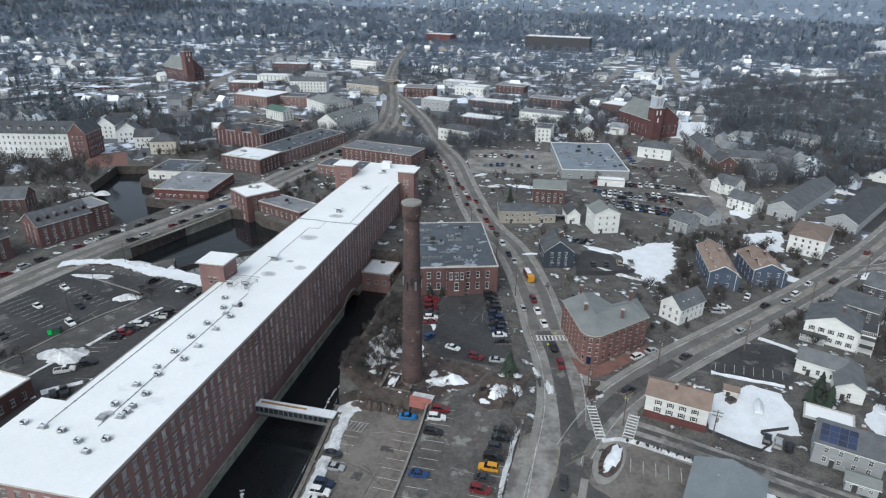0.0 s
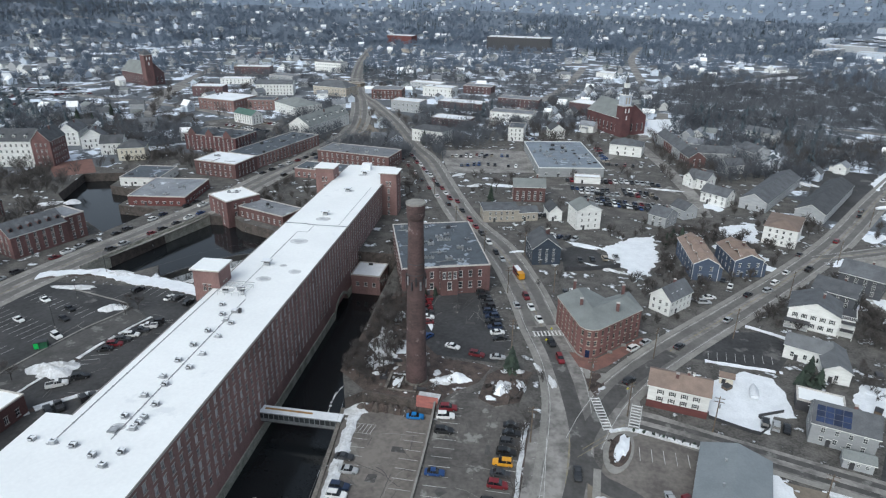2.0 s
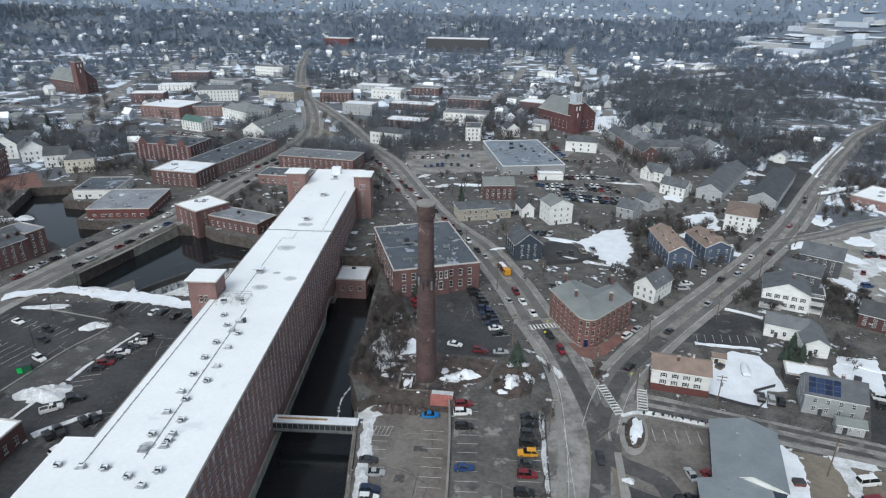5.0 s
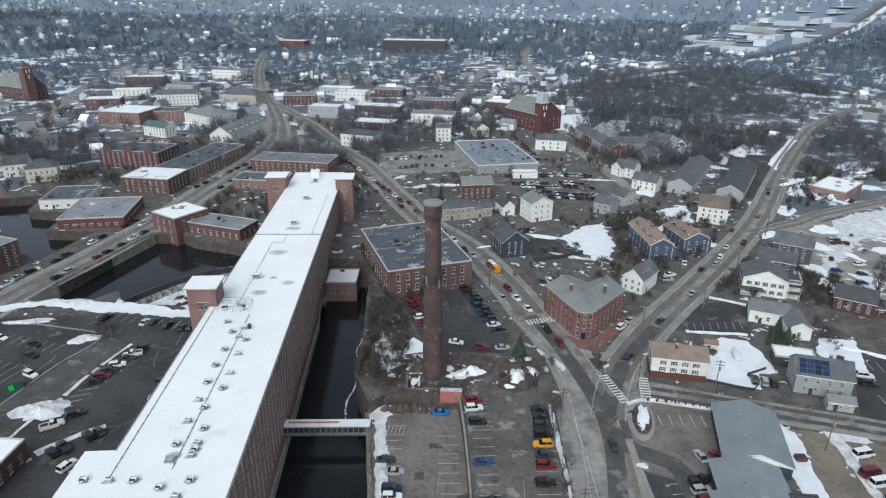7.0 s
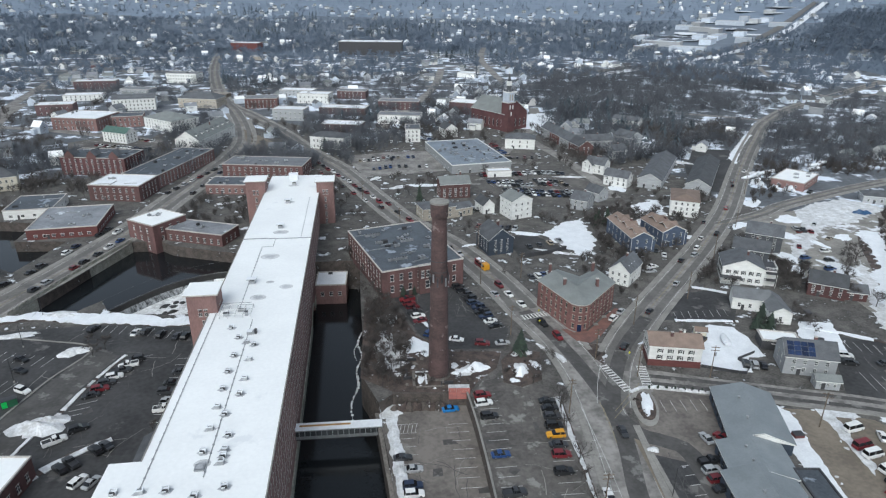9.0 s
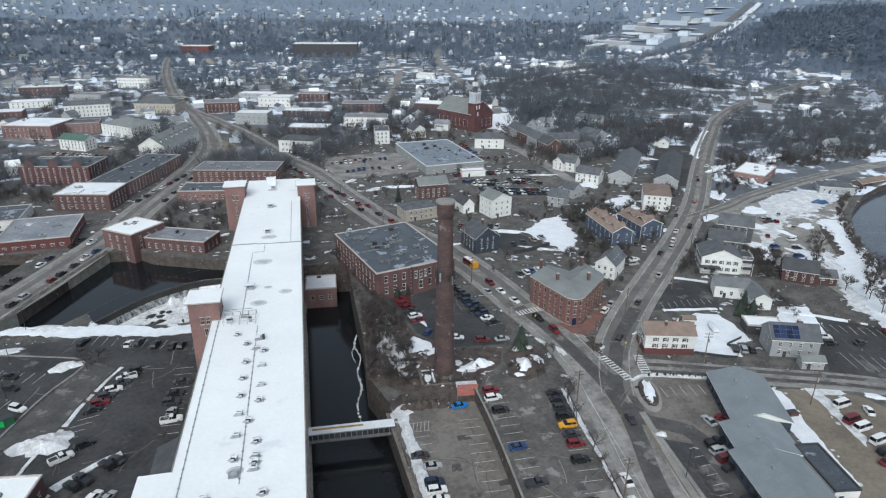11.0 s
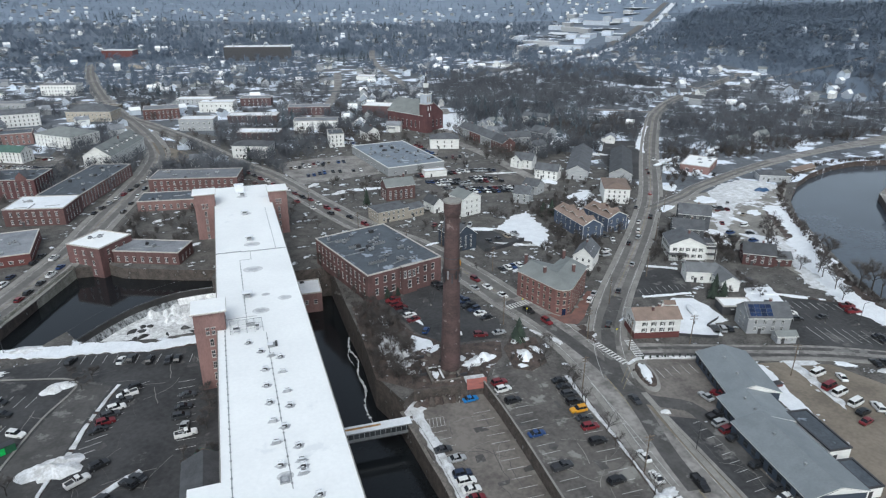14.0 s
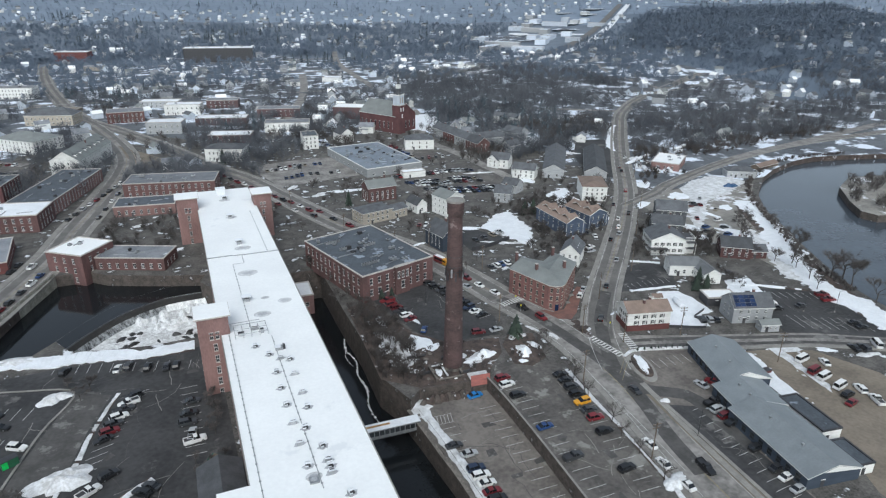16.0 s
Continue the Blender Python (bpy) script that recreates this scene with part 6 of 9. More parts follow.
def corner_building():
    """The V-plan brick block with a rounded prow at the street corner."""
    root = thing("corner_building", "V-shaped red brick corner block with a grey roof", "building", pose(0, 0, 0))
    plan = [(37.4, 39.8), (44.0, 22.6), (45.6, 21.0), (47.8, 20.7), (49.6, 21.6), (62.8, 36.2), (59.6, 47.6), (52.0, 41.2), (46.2, 47.6)]
    TAKEN.extend([(46, 35, 12), (54, 36, 12)])
    H, n = 9.6, len(plan)
    shell = Shape()
    for i in range(n):
        p, q = Vector(plan[i]), Vector(plan[(i + 1) % n])
        ln = (q - p).length
        M = pose(p.x, p.y, 0, 0, 0, math.degrees(math.atan2(q.y - p.y, q.x - p.x)))
        holes, k = [], int((ln - 0.4) // 2.75)
        if ln < 3 and i in (1, 2, 3):
            k = 1
        for s in range(3):
            for j in range(k):
                cx, z0 = ln / 2 + (j - (k - 1) / 2) * 2.75, 1.0 + s * 2.95
                holes.append((cx - 0.45, cx + 0.45, z0, z0 + 1.55))
                part("window", window_mesh(0.9, 1.55, M_tan, M_tan, "plain"), root, at=M @ pose(cx, 0.109, z0))
        facade(shell, ln, H, holes, M, M_cornerbrick)
    part("wall", shell, root)
    r = Shape()
    c = Vector((49.6, 33.5))
    ridge = [(43.2, 42.2), (47.4, 29.2), (58.2, 40.0)]
    eave = [Vector(p) + (Vector(p) - c).normalized() * 0.45 for p in plan]
    def up(p, z):
        return (p[0], p[1], z)
    A, B, C = (up(p, H + 2.5) for p in ridge)
    e = [up(p, H + 0.12) for p in eave]
    for f in ((e[0], e[1], B, A), (e[1], e[2], B), (e[2], e[3], B), (e[3], e[4], B), (e[4], e[5], C, B), (e[5], e[6], C), (e[6], e[7], B, C), (e[7], e[8], A, B), (e[8], e[0], A)):
        r.face(f, M_shinglegreen)
    r.face(e[::-1], M_trim)
    for i in range(n):
        j = (i + 1) % n
        r.face([(*e[i][:2], H - 0.25), (*e[j][:2], H - 0.25), e[j], e[i]], M_sill)
    part("roof", r, root)
    for x, y in ((44.3, 32.5), (55.0, 31.6), (42.4, 44.6), (57.6, 44.6)):
        add_chimney(root, x, y, 9, 13.4, 0.9)
    for k, a in enumerate((0.6, 1.6)):
        s = Shape()
        s.box(50.2 + a * 4.4, 21.2 + a * 4.9, 0, 51.6 + a * 4.4, 22.4 + a * 4.9, 0.5, M_walk)
        part("step", s, root)
    s = Shape()
    s.box(-0.65, -0.16, 0.1, 0.65, -0.005, 2.5, M_solar, pose(46.7, 20.84, 0, 0, 0, -8))
    part("door", s, root, "blue-grey street door")


corner_building()


def church(x, y, rot, w, d, h, rise, tower_x, tower_w, tower_h, label, spire):
    root = b("church", label, x, y, rot, w, d, h, M_redhall if spire else M_farbrick, "gable", M_shinglegreen, rise, 1, along="y", bay=4.6, win=(1.3, 5.0), style="bars", trim=M_sill, foot=3.0, category="church")
    t = Shape()
    t.box(tower_x - tower_w / 2, -tower_w * 0.55, -0.5, tower_x + tower_w / 2, tower_w * 0.45, tower_h, M_redhall if spire else M_brick2)
    t.box(tower_x - tower_w / 2 - 0.3, -tower_w * 0.55 - 0.3, tower_h, tower_x + tower_w / 2 + 0.3, tower_w * 0.45 + 0.3, tower_h + 0.5, M_sill)
    part("tower", t, root, "square brick bell tower")
    cy = -tower_w * 0.05
    for k in range(3):
        s = Shape()
        s.box(-0.5, -0.1, 0, 0.5, -0.004, 3.0, M_trim)
        part("louvre", s, root, "white belfry louvre", at=pose(tower_x - 1.4 + k * 1.4, -tower_w * 0.55, tower_h - 4.5) if k != 1 else pose(tower_x, -tower_w * 0.55, tower_h - 9.5))
    if spire:
        s = Shape()
        h0, a = tower_h + 0.5, tower_w * 0.43
        s.box(tower_x - a, cy - a, h0, tower_x + a, cy + a, h0 + 7.0, M_farwhite), s.box(tower_x - a - 0.3, cy - a - 0.3, h0 + 7.0, tower_x + a + 0.3, cy + a + 0.3, h0 + 7.4, M_trim)
        for sx in (-1, 1):
            for sy in (-1, 1):
                s.stick((tower_x + sx * a, cy + sy * a, h0 + 7.4), (tower_x + sx * a, cy + sy * a, h0 + 9.2), 0.3, 0.04, M_trim, 5)
            q = Shape()
            q.box(tower_x + sx * 1.2 - 0.6, cy - a - 0.06, h0 + 1.2, tower_x + sx * 1.2 + 0.6, cy - a - 0.004, h0 + 5.6, M_tan)
            part("louvre", q, root, "buff belfry louvre")
        s.tube(tower_x, cy, h0 + 7.4, h0 + 12.0, 2.1, 1.7, M_shingle, 8), s.box(tower_x - 1.4, cy - 1.4, h0 + 12.0, tower_x + 1.4, cy + 1.4, h0 + 15.2, M_trim)
        s.tube(tower_x, cy, h0 + 15.2, h0 + 20.5, 1.3, 0.35, M_shingle, 8), s.tube(tower_x, cy, h0 + 20.5, h0 + 23.0, 0.5, 0.05, M_trim, 6)
    else:
        s = Shape()
        s.tube(tower_x, cy, tower_h + 0.5, tower_h + 6, tower_w * 0.72, 0.1, M_shingle, 4, True, Matrix.Translation((tower_x, cy, 0)) @ Matrix.Rotation(radians(45), 4, "Z") @ Matrix.Translation((-tower_x, -cy, 0)))
    part("spire", s, root, "white stepped spire" if spire else "low dark tower cap")
    return root


church(75.5, 322, 33, 24, 38, 13, 9, 3.4, 7.0, 21.5, "red brick church with a white stepped steeple", True)
church(-372, 438, 62, 20, 46, 12, 10, 3.5, 8, 30, "dark brick church with a square corner tower", False)
b("office_block", "long dark flat-roofed block among far houses", -83, 872, -6, 96, 30, 22, M_darktrim, "flat", M_roofwhite, 0, 3, bay=8, win=(3, 2), sides="")
b("red_block", "bright red flat-roofed block beside the street", -258, 935, -10, 44, 24, 15, M_redwall, "flat", M_roofwhite, 0, 3, bay=6, win=(2, 2), sides="")


# ---- cars ----
CAR_SIZES = {"sedan": (4.6, 1.8, 1.45), "hatchback": (4.2, 1.78, 1.5), "suv": (4.7, 1.9, 1.72), "pickup": (5.5, 1.95, 1.85), "van": (5.4, 2.0, 2.2), "wagon": (4.7, 1.85, 1.6)}
PAINTS = {"black": (0.018, 0.019, 0.021), "dark_grey": (0.04, 0.042, 0.046), "silver": (0.36, 0.37, 0.38), "white": (0.72, 0.72, 0.71), "red": (0.16, 0.018, 0.024), "blue": (0.018, 0.05, 0.15), "navy": (0.02, 0.032, 0.065), "yellow": (0.6, 0.29, 0.025), "sky_blue": (0.02, 0.19, 0.5), "maroon": (0.12, 0.015, 0.02), "green": (0.03, 0.09, 0.05), "tan": (0.28, 0.24, 0.19)}
PAINT_MATS = {}
for nm, c in PAINTS.items():
    PAINT_MATS[nm] = surface("car_paint_" + nm, c, 0.3, tuple(v * 0.85 for v in c), 0.8, 3.0, 0, rand=0.06)
M_rim = surface("wheel_rim", (0.35, 0.35, 0.36), 0.4, None, 4.0, 9.0, 0, metal=0.7, rand=0.1)
M_tail = surface("red_lamp_glass", (0.35, 0.01, 0.01), 0.2, None, 4.0, 9.0, 0, rand=0)
CARS = {}


def loft(s, rings, mat):
    """Closed rings of equal length joined into a skin, capped at both ends."""
    n = len(rings[0])
    for a, c in zip(rings, rings[1:]):
        for i in range(n):
            j = (i + 1) % n
            s.face([a[i], a[j], c[j], c[i]], mat)
    s.face(rings[0][::-1], mat), s.face(rings[-1], mat)


def car_model(kind, paint):
    if (kind, paint) in CARS:
        return CARS[kind, paint]
    L, W, H = CAR_SIZES[kind]
    mat, hl, hw = PAINT_MATS[paint], L / 2, W / 2
    belt = H * (0.62 if kind != "van" else 0.55)
    # hull, front towards +x
    st = [(-hl, 0.86, 0.42, belt * 0.9), (-hl + 0.25, 0.98, 0.24, belt), (-hl * 0.5, 1.0, 0.22, belt), (hl * 0.35, 1.0, 0.22, belt), (hl * 0.5, 0.99, 0.22, belt * 0.95), (hl - 0.3, 0.95, 0.24, belt * 0.84), (hl, 0.8, 0.36, belt * 0.66)]
    s = Shape()
    loft(s, [[(x, -hw * w, z0), (x, -hw * w * 1.0, (z0 + z1) / 2), (x, -hw * w * 0.93, z1), (x, hw * w * 0.93, z1), (x, hw * w, (z0 + z1) / 2), (x, hw * w, z0)] for x, w, z0, z1 in st], mat)
    cab = {"sedan": (-hl * 0.72, -hl * 0.4, hl * 0.1, hl * 0.42), "hatchback": (-hl * 0.95, -hl * 0.7, hl * 0.12, hl * 0.48), "suv": (-hl * 0.97, -hl * 0.82, hl * 0.1, hl * 0.42), "wagon": (-hl * 0.95, -hl * 0.75, hl * 0.1, hl * 0.42), "pickup": (-hl * 0.2, -hl * 0.12, hl * 0.22, hl * 0.45), "van": (-hl * 0.98, -hl * 0.94, hl * 0.5, hl * 0.78)}[kind]
    x0, x1, x2, x3 = cab
    rw = hw * 0.74
    s.box(x1, -rw, H - 0.07, x2, rw, H, mat)
    for x in ((x0 + x1) / 2, (x1 + x2) / 2):
        for sy in (-1, 1):
            s.stick((x, sy * hw * 0.92, belt - 0.02), (x1 + (x - x0) * 0.5 if x < x1 else x, sy * rw, H - 0.02), 0.05, 0.05, mat, 4)
    if kind == "pickup":
        s.box(-hl * 0.92, -hw * 0.8, belt + 0.003, -hl * 0.26, hw * 0.8, belt + 0.012, M_darkmetal)
        for a in ((-hl * 0.94, -hw * 0.93, -hl * 0.22, -hw * 0.82), (-hl * 0.94, hw * 0.82, -hl * 0.22, hw * 0.93), (-hl * 0.97, -hw * 0.9, -hl * 0.92, hw * 0.9)):
            s.box(a[0], a[1], belt, a[2], a[3], belt + 0.16, mat)
    g = Shape()
    bot = [(x0, -hw * 0.9, belt), (x3, -hw * 0.9, belt), (x3, hw * 0.9, belt), (x0, hw * 0.9, belt)]
    top = [(x1, -rw, H - 0.06), (x2, -rw, H - 0.06), (x2, rw, H - 0.06), (x1, rw, H - 0.06)]
    loft(g, [bot, top], M_carglass)
    w = Shape()
    w.tube(0, 0, -0.11, 0.11, 0.33, 0.33, M_tyre, 12, True), w.tube(0, 0, -0.12, 0.12, 0.2, 0.2, M_rim, 8, True)
    lamp = Shape()
    lamp.box(-0.03, -0.16, -0.09, 0.03, 0.16, 0.09, M_tail)
    CARS[kind, paint] = (s.mesh("car_body"), g.mesh("car_glass"), w.mesh("wheel"), lamp.mesh("tail_light"), L, W, belt)
    return CARS[kind, paint]


CAR_COUNT, MORE_CARS = [0], []


def car(x, y, heading, kind, paint, z=0.05, group="", where="parked on asphalt", lamps=False):
    body, glass, wheel, lamp, L, W, belt = car_model(kind, paint)
    CAR_COUNT[0] += 1
    if CAR_COUNT[0] > 298:
        MORE_CARS.append((pose(x, y, z, 0, 0, heading), body, glass, wheel, L, W))
        TAKEN.append((x, y, 3))
        return None
    root = new("car", body)
    root.matrix_basis = pose(x, y, z, 0, 0, heading)
    tagged(root, f"{paint.replace('_', ' ')} {kind} car {where}", "car", group)
    part("car_glass", glass, root)
    for sx in (-0.31, 0.31):
        for sy in (-1, 1):
            part("wheel", wheel, root, at=pose(sx * L, sy * (W / 2 - 0.12), 0.33, 90, 0, 0))
    if lamps:
        for sy in (-1, 1):
            part("tail_light", lamp, root, at=pose(-L / 2 + 0.02, sy * (W / 2 - 0.3), belt * 0.8))
    TAKEN.append((x, y, 3))
    return root


CAR_RNG = random.Random(5)
MIX = ["black"] * 5 + ["dark_grey"] * 5 + ["silver"] * 4 + ["white"] * 5 + ["red"] * 2 + ["navy"] * 2 + ["blue", "maroon", "tan"]
KINDS = ["sedan", "suv", "suv", "hatchback", "wagon", "sedan", "pickup"]


def car_row(x0, y0, x1, y1, n, heading, group, paints=None, kinds=None, z=0.05, where="parked in a row on the lot", gaps=(), jitter=0.25):
    """n cars evenly from one end of a row to the other."""
    for i in range(n):
        if i in gaps:
            continue
        f = i / max(1, n - 1)
        p = paints[i % len(paints)] if paints else CAR_RNG.choice(MIX)
        k = kinds[i % len(kinds)] if kinds else CAR_RNG.choice(KINDS)
        car(x0 + (x1 - x0) * f + CAR_RNG.uniform(-jitter, jitter), y0 + (y1 - y0) * f, heading + CAR_RNG.uniform(-2, 2) + CAR_RNG.choice((0, 180)), k, p, z, group, where)


G = "cars in the upper mill lot"
car_row(27.6, -18.2, 26.0, -36.0, 6, 0, G, ["black", "dark_grey", "black", "yellow", "dark_grey", "red"], ["sedan", "suv", "suv", "suv", "sedan", "suv"])
car_row(27.5, -15.2, 27.5, -15.2, 1, 0, G, ["black"], ["sedan"])
car(25.2, -41.6, 2, "suv", "black", group=G), car(22.6, -54.9, 8, "suv", "black", group=G)
car(8.7 + 2.2, -11.4, 8, "suv", "red", group=G), car(10.8, -14.8, 8, "suv", "white", group=G), car(11.4, -20.4, 5, "suv", "black", group=G)
car(11.9, -34.9, 4, "sedan", "blue", group=G), car(12.8, -47.3, 6, "pickup", "dark_grey", group=G)
G = "cars in the lower mill lot"
for x, y, p, k in ((-11.0, -29.9, "dark_grey", "sedan"), (-8.6, -34.0, "silver", "sedan"), (-9.0, -39.4, "navy", "suv"), (-8.8, -42.0, "white", "suv"), (-8.5, -44.8, "white", "sedan"), (-8.4, -47.6, "red", "sedan"), (-8.2, -50.2, "black", "suv")):
    car(x, y, 2, k, p, -3.65, G)
car(2.3, -11.8, 8, "sedan", "sky_blue", -3.65, G)
G = "cars in the office lot"
car_row(-7.4, 46.6, -3.4, 31.0, 6, 15, G, ["red", "red", "maroon", "dark_grey", "white", "maroon"])
car_row(11.8, 55.4, 20.3, 25.8, 10, 15, G, ["black", "black", "dark_grey", "black", "navy", "navy", "black", "navy", "white", "black"])
car(-1.4, 22.6, 60, "hatchback", "blue", group=G), car(7.1, 18.2, -14, "sedan", "white", group=G), car(14.8, 15.3, -8, "suv", "maroon", group=G), car(21.0, 15.0, 4, "sedan", "silver", group=G)
G = "cars on the main street"
for x, y, p, k, a in ((24.0, 48.6, "silver", "sedan", 110), (29.0, 47.9, "white", "sedan", -70), (32.0, 40.0, "white", "sedan", -69), (26.8, 55.5, "maroon", "suv", -70), (36.2, 26.2, "black", "suv", -70), (15.6, 85.9, "silver", "sedan", -69), (12.4, 92.5, "black", "sedan", -69), (8.4, 102, "white", "suv", -65), (4.2, 111.8, "dark_grey", "suv", -65), (0.6, 119.5, "red", "sedan", -62), (-3.2, 127.5, "red", "suv", -62), (-8.6, 139.5, "black", "sedan", -63), (-13.0, 152.5, "maroon", "sedan", -65), (-16.8, 147.2, "dark_grey", "suv", 115), (39.0, 17.6, "red", "suv", -76), (43.4, -29.1, "dark_grey", "sedan", -87), (40.2, -60.9, "black", "pickup", -92)):
    car(x, y, a, k, p, 0.05, G, "driving on the street", True)
for i in range(13):
    f = i / 12
    car(-17.5 - 41 * f, 156 + 84 * f + (i % 3), -62 - 4 * f, ("suv", "sedan", "hatchback")[i % 3], ("red", "white", "red", "black", "maroon", "white", "silver")[i % 7], 0.05, G, "queueing on the street", True)
    if i % 2 == 0:
        car(-24.5 - 41 * f, 158 + 80 * f, 116, "sedan", ("white", "dark_grey", "red")[i % 3], 0.05, G, "queueing on the street", True)
for x, y in ((33.0, -49.5), (31.8, -56.5), (32.3, -64)):
    car(x, y, 92, "sedan", "white", 0.05, G, "parked at the kerb")
G = "cars on the second street"
for x, y, p, k, a in ((57.9, 10.2, "black", "suv", 52), (74.5, 32.0, "dark_grey", "sedan", 50), (92.7, 52.2, "silver", "sedan", 49), (60.6, 28.0, "white", "suv", 48), (64.6, 32.4, "silver", "sedan", 48), (104.0, 73.1, "black", "sedan", 49), (116.5, 85.4, "white", "suv", 50), (123.3, 95.8, "white", "sedan", 51), (133.0, 100.9, "black", "pickup", 52), (134.2, 115.9, "dark_grey", "sedan", 54), (154.8, 134.7, "red", "suv", 56), (178, 172, "black", "sedan", 57), (182, 180, "dark_grey", "suv", 57)):
    car(x, y, a, k, p, 0.05, G, "on the second street", True)
G = "cars in the lot behind the mill"
car_row(-87.6, 13.6, -93.0, -3.6, 7, 20, G, ["black", "white", "dark_grey", "white", "dark_grey", "red", "black"])
for x, y, p, k, a in ((-107.1, 33.0, "black", "suv", 72), (-93.0, 29.8, "white", "sedan", 80), (-90.2, 30.2, "dark_grey", "suv", 80), (-84.9, 27.9, "black", "suv", 82), (-79.7, 26.6, "dark_grey", "sedan", 84), (-77.0, 26.3, "black", "suv", 84), (-72.0, -11.0, "white", "pickup", 10), (-72.7, 6.2, "dark_grey", "sedan", 4), (-73.4, 0.8, "black", "sedan", 4), (-73.7, -3.3, "dark_grey", "suv", 4), (-131, 6.4, "white", "sedan", -22), (-112.2, 0.0, "white", "suv", -26), (-120.7, 16.2, "black", "sedan", -24), (-90.4, -17.6, "black", "suv", 32), (-94.0, -22.0, "white", "pickup", 36), (-88.4, -32.0, "black", "suv", 140), (-86.8, -30.0, "dark_grey", "pickup", 140), (-83.0, -26.0, "black", "suv", 140), (-81.2, -24.4, "dark_grey", "sedan", 140), (-82.5, -36.4, "white", "suv", 68), (-79.5, -36.9, "silver", "sedan", 68), (-72.6, -8.6, "silver", "pickup", 84), (-118, 10, "black", "sedan", -22), (-126, -12, "dark_grey", "suv", -22), (-133, 20, "white", "sedan", -22)):
    car(x, y, a, k, p, 0.05, G)
G = "cars along the basin street"
for i, (x, y) in enumerate(((-148.6, 79), (-147.4, 84.8), (-143.6, 97.9), (-143.1, 104.8), (-152.6, 68.9), (-154, 63.5), (-154.6, 57.5), (-155.3, 51.4), (-139.9, 63.5), (-138.2, 69.5), (-134.2, 82.4), (-132.8, 88), (-130.8, 95.8), (-128.9, 103.1), (-127.4, 110.3), (-159.4, 37), (-160.6, 30.4), (-161.2, 23), (-138.6, 117.5), (-137.6, 124.6), (-132.1, 120.6))):
    car(x, y, 73, KINDS[i % 7], MIX[(i * 7) % 25], 0.05, G, "on the street beside the basin")
for i in range(9):
    car(-128.0 + i * 2.2, 178 + i * 7.4, 76, KINDS[i % 7], MIX[(i * 5) % 25], 0.05, G, "parked along the shops")
    if i % 2:
        car(-115.5 + i * 0.8, 170 + i * 6.5, 78, KINDS[i % 6], MIX[(i * 3) % 25], 0.05, G, "parked along the shops")
walk_box("trim_house_lot_snow", [(80.8, 25.6), (90, 24.9), (101.4, 23.4)], 1.8, 0.3, M_snow, "ploughed snow along the edge of the small lot")
walk_box("trim_house_lot_bank", [(97.6, 49.6), (102.6, 47.4), (108.2, 44)], 1.4, 0.4, M_snow, "ploughed snow behind the small lot")
for k in range(8):
    q = Shape()
    x, y = 57.2 + k * 2.3, -11.2 - 0.32 * k - 0.02 * k * k
    q.tube(0, 0, 0, 0.5, 0.2, 0.38, M_needle, 7), q.tube(0, 0, 0.5, 1.25, 0.42, 0.06, M_needle, 7)
    tagged(part("dwarf_conifer", q, at=pose(x, y, 0.1, 3 * (k % 3), 0, 40 * k)), "small dark conifer in the snowy strip beside the street", "shrub", "dwarf conifers")
q = Shape()
for pts, a, c in (([(57, -6.4), (72, -10.3), (95, -17.3), (117, -24.3), (148, -39)], -2.7, -0.9), ([(57, -6.4), (72, -10.3), (95, -17.3), (117, -24.3), (148, -39)], 1.0, 2.7)):
    ribbon(q, curve(pts, 3), a, c, 0.052, M_lane)
setting("road_side_lanes", q, "dark tyre lanes on the narrow side street", "road")
G = "cars before the grey shop"
for x, y, p, k in ((57.3, -40.8, "black", "pickup"), (56.4, -43.8, "silver", "suv"), (56.4, -46.6, "maroon", "suv"), (56.0, -49.6, "black", "sedan"), (54.4, -59.4, "black", "suv"), (53.4, -66.5, "dark_grey", "sedan"), (53.2, -69.6, "white", "sedan"), (52.6, -73.4, "silver", "sedan")):
    car(x + 2.6, y, 8, k, p, 0.05, G)
car(62.9, -33, 100, "sedan", "silver", group=G), car(67.0, -33.2, 120, "suv", "red", group=G)
G = "vans on the dirt yard"
for x, y, p, k, a in ((101.6, -32.3, "white", "van", 12), (106.6, -35.8, "white", "sedan", 70), (99.4, -38.5, "red", "van", 14), (99.7, -41.7, "white", "van", 12), (99.9, -46.7, "white", "van", 14), (104.1, -49.6, "white", "suv", 70), (98.4, -50.4, "black", "suv", 10), (95.9, -53.6, "red", "sedan", 14), (103.6, -55, "white", "pickup", 70), (122.8, -32.6, "black", "sedan", 80), (125.8, -33.6, "dark_grey", "suv", 80), (131.5, -33.4, "white", "van", 60)):
    car(x, y, a, k, p, 0.05, G)
G = "cars in the riverside lot"
for x, y, p, k, a in ((146, -0.6, "maroon", "pickup", -10), (144.6, -4.6, "red", "pickup", -10), (131.1, -4.9, "dark_grey", "sedan", 0), (122.4, 0.4, "white", "suv", -15), (121.2, -3.6, "black", "suv", -15), (137.9, -20.6, "black", "sedan", -12), (137.7, -23.6, "black", "sedan", -12), (90.1, -1.8, "black", "suv", 72), (92.4, -2.6, "silver", "suv", 72), (94.8, -3.2, "black", "sedan", 72), (87.6, 63.8, "silver", "suv", 5), (90, 68, "white", "sedan", 10), (99.4, 79, "white", "sedan", 70), (98, 84, "dark_grey", "sedan", 70), (112, 78, "silver", "suv", 40)):
    car(x, y, a, k, p, 0.05, G)
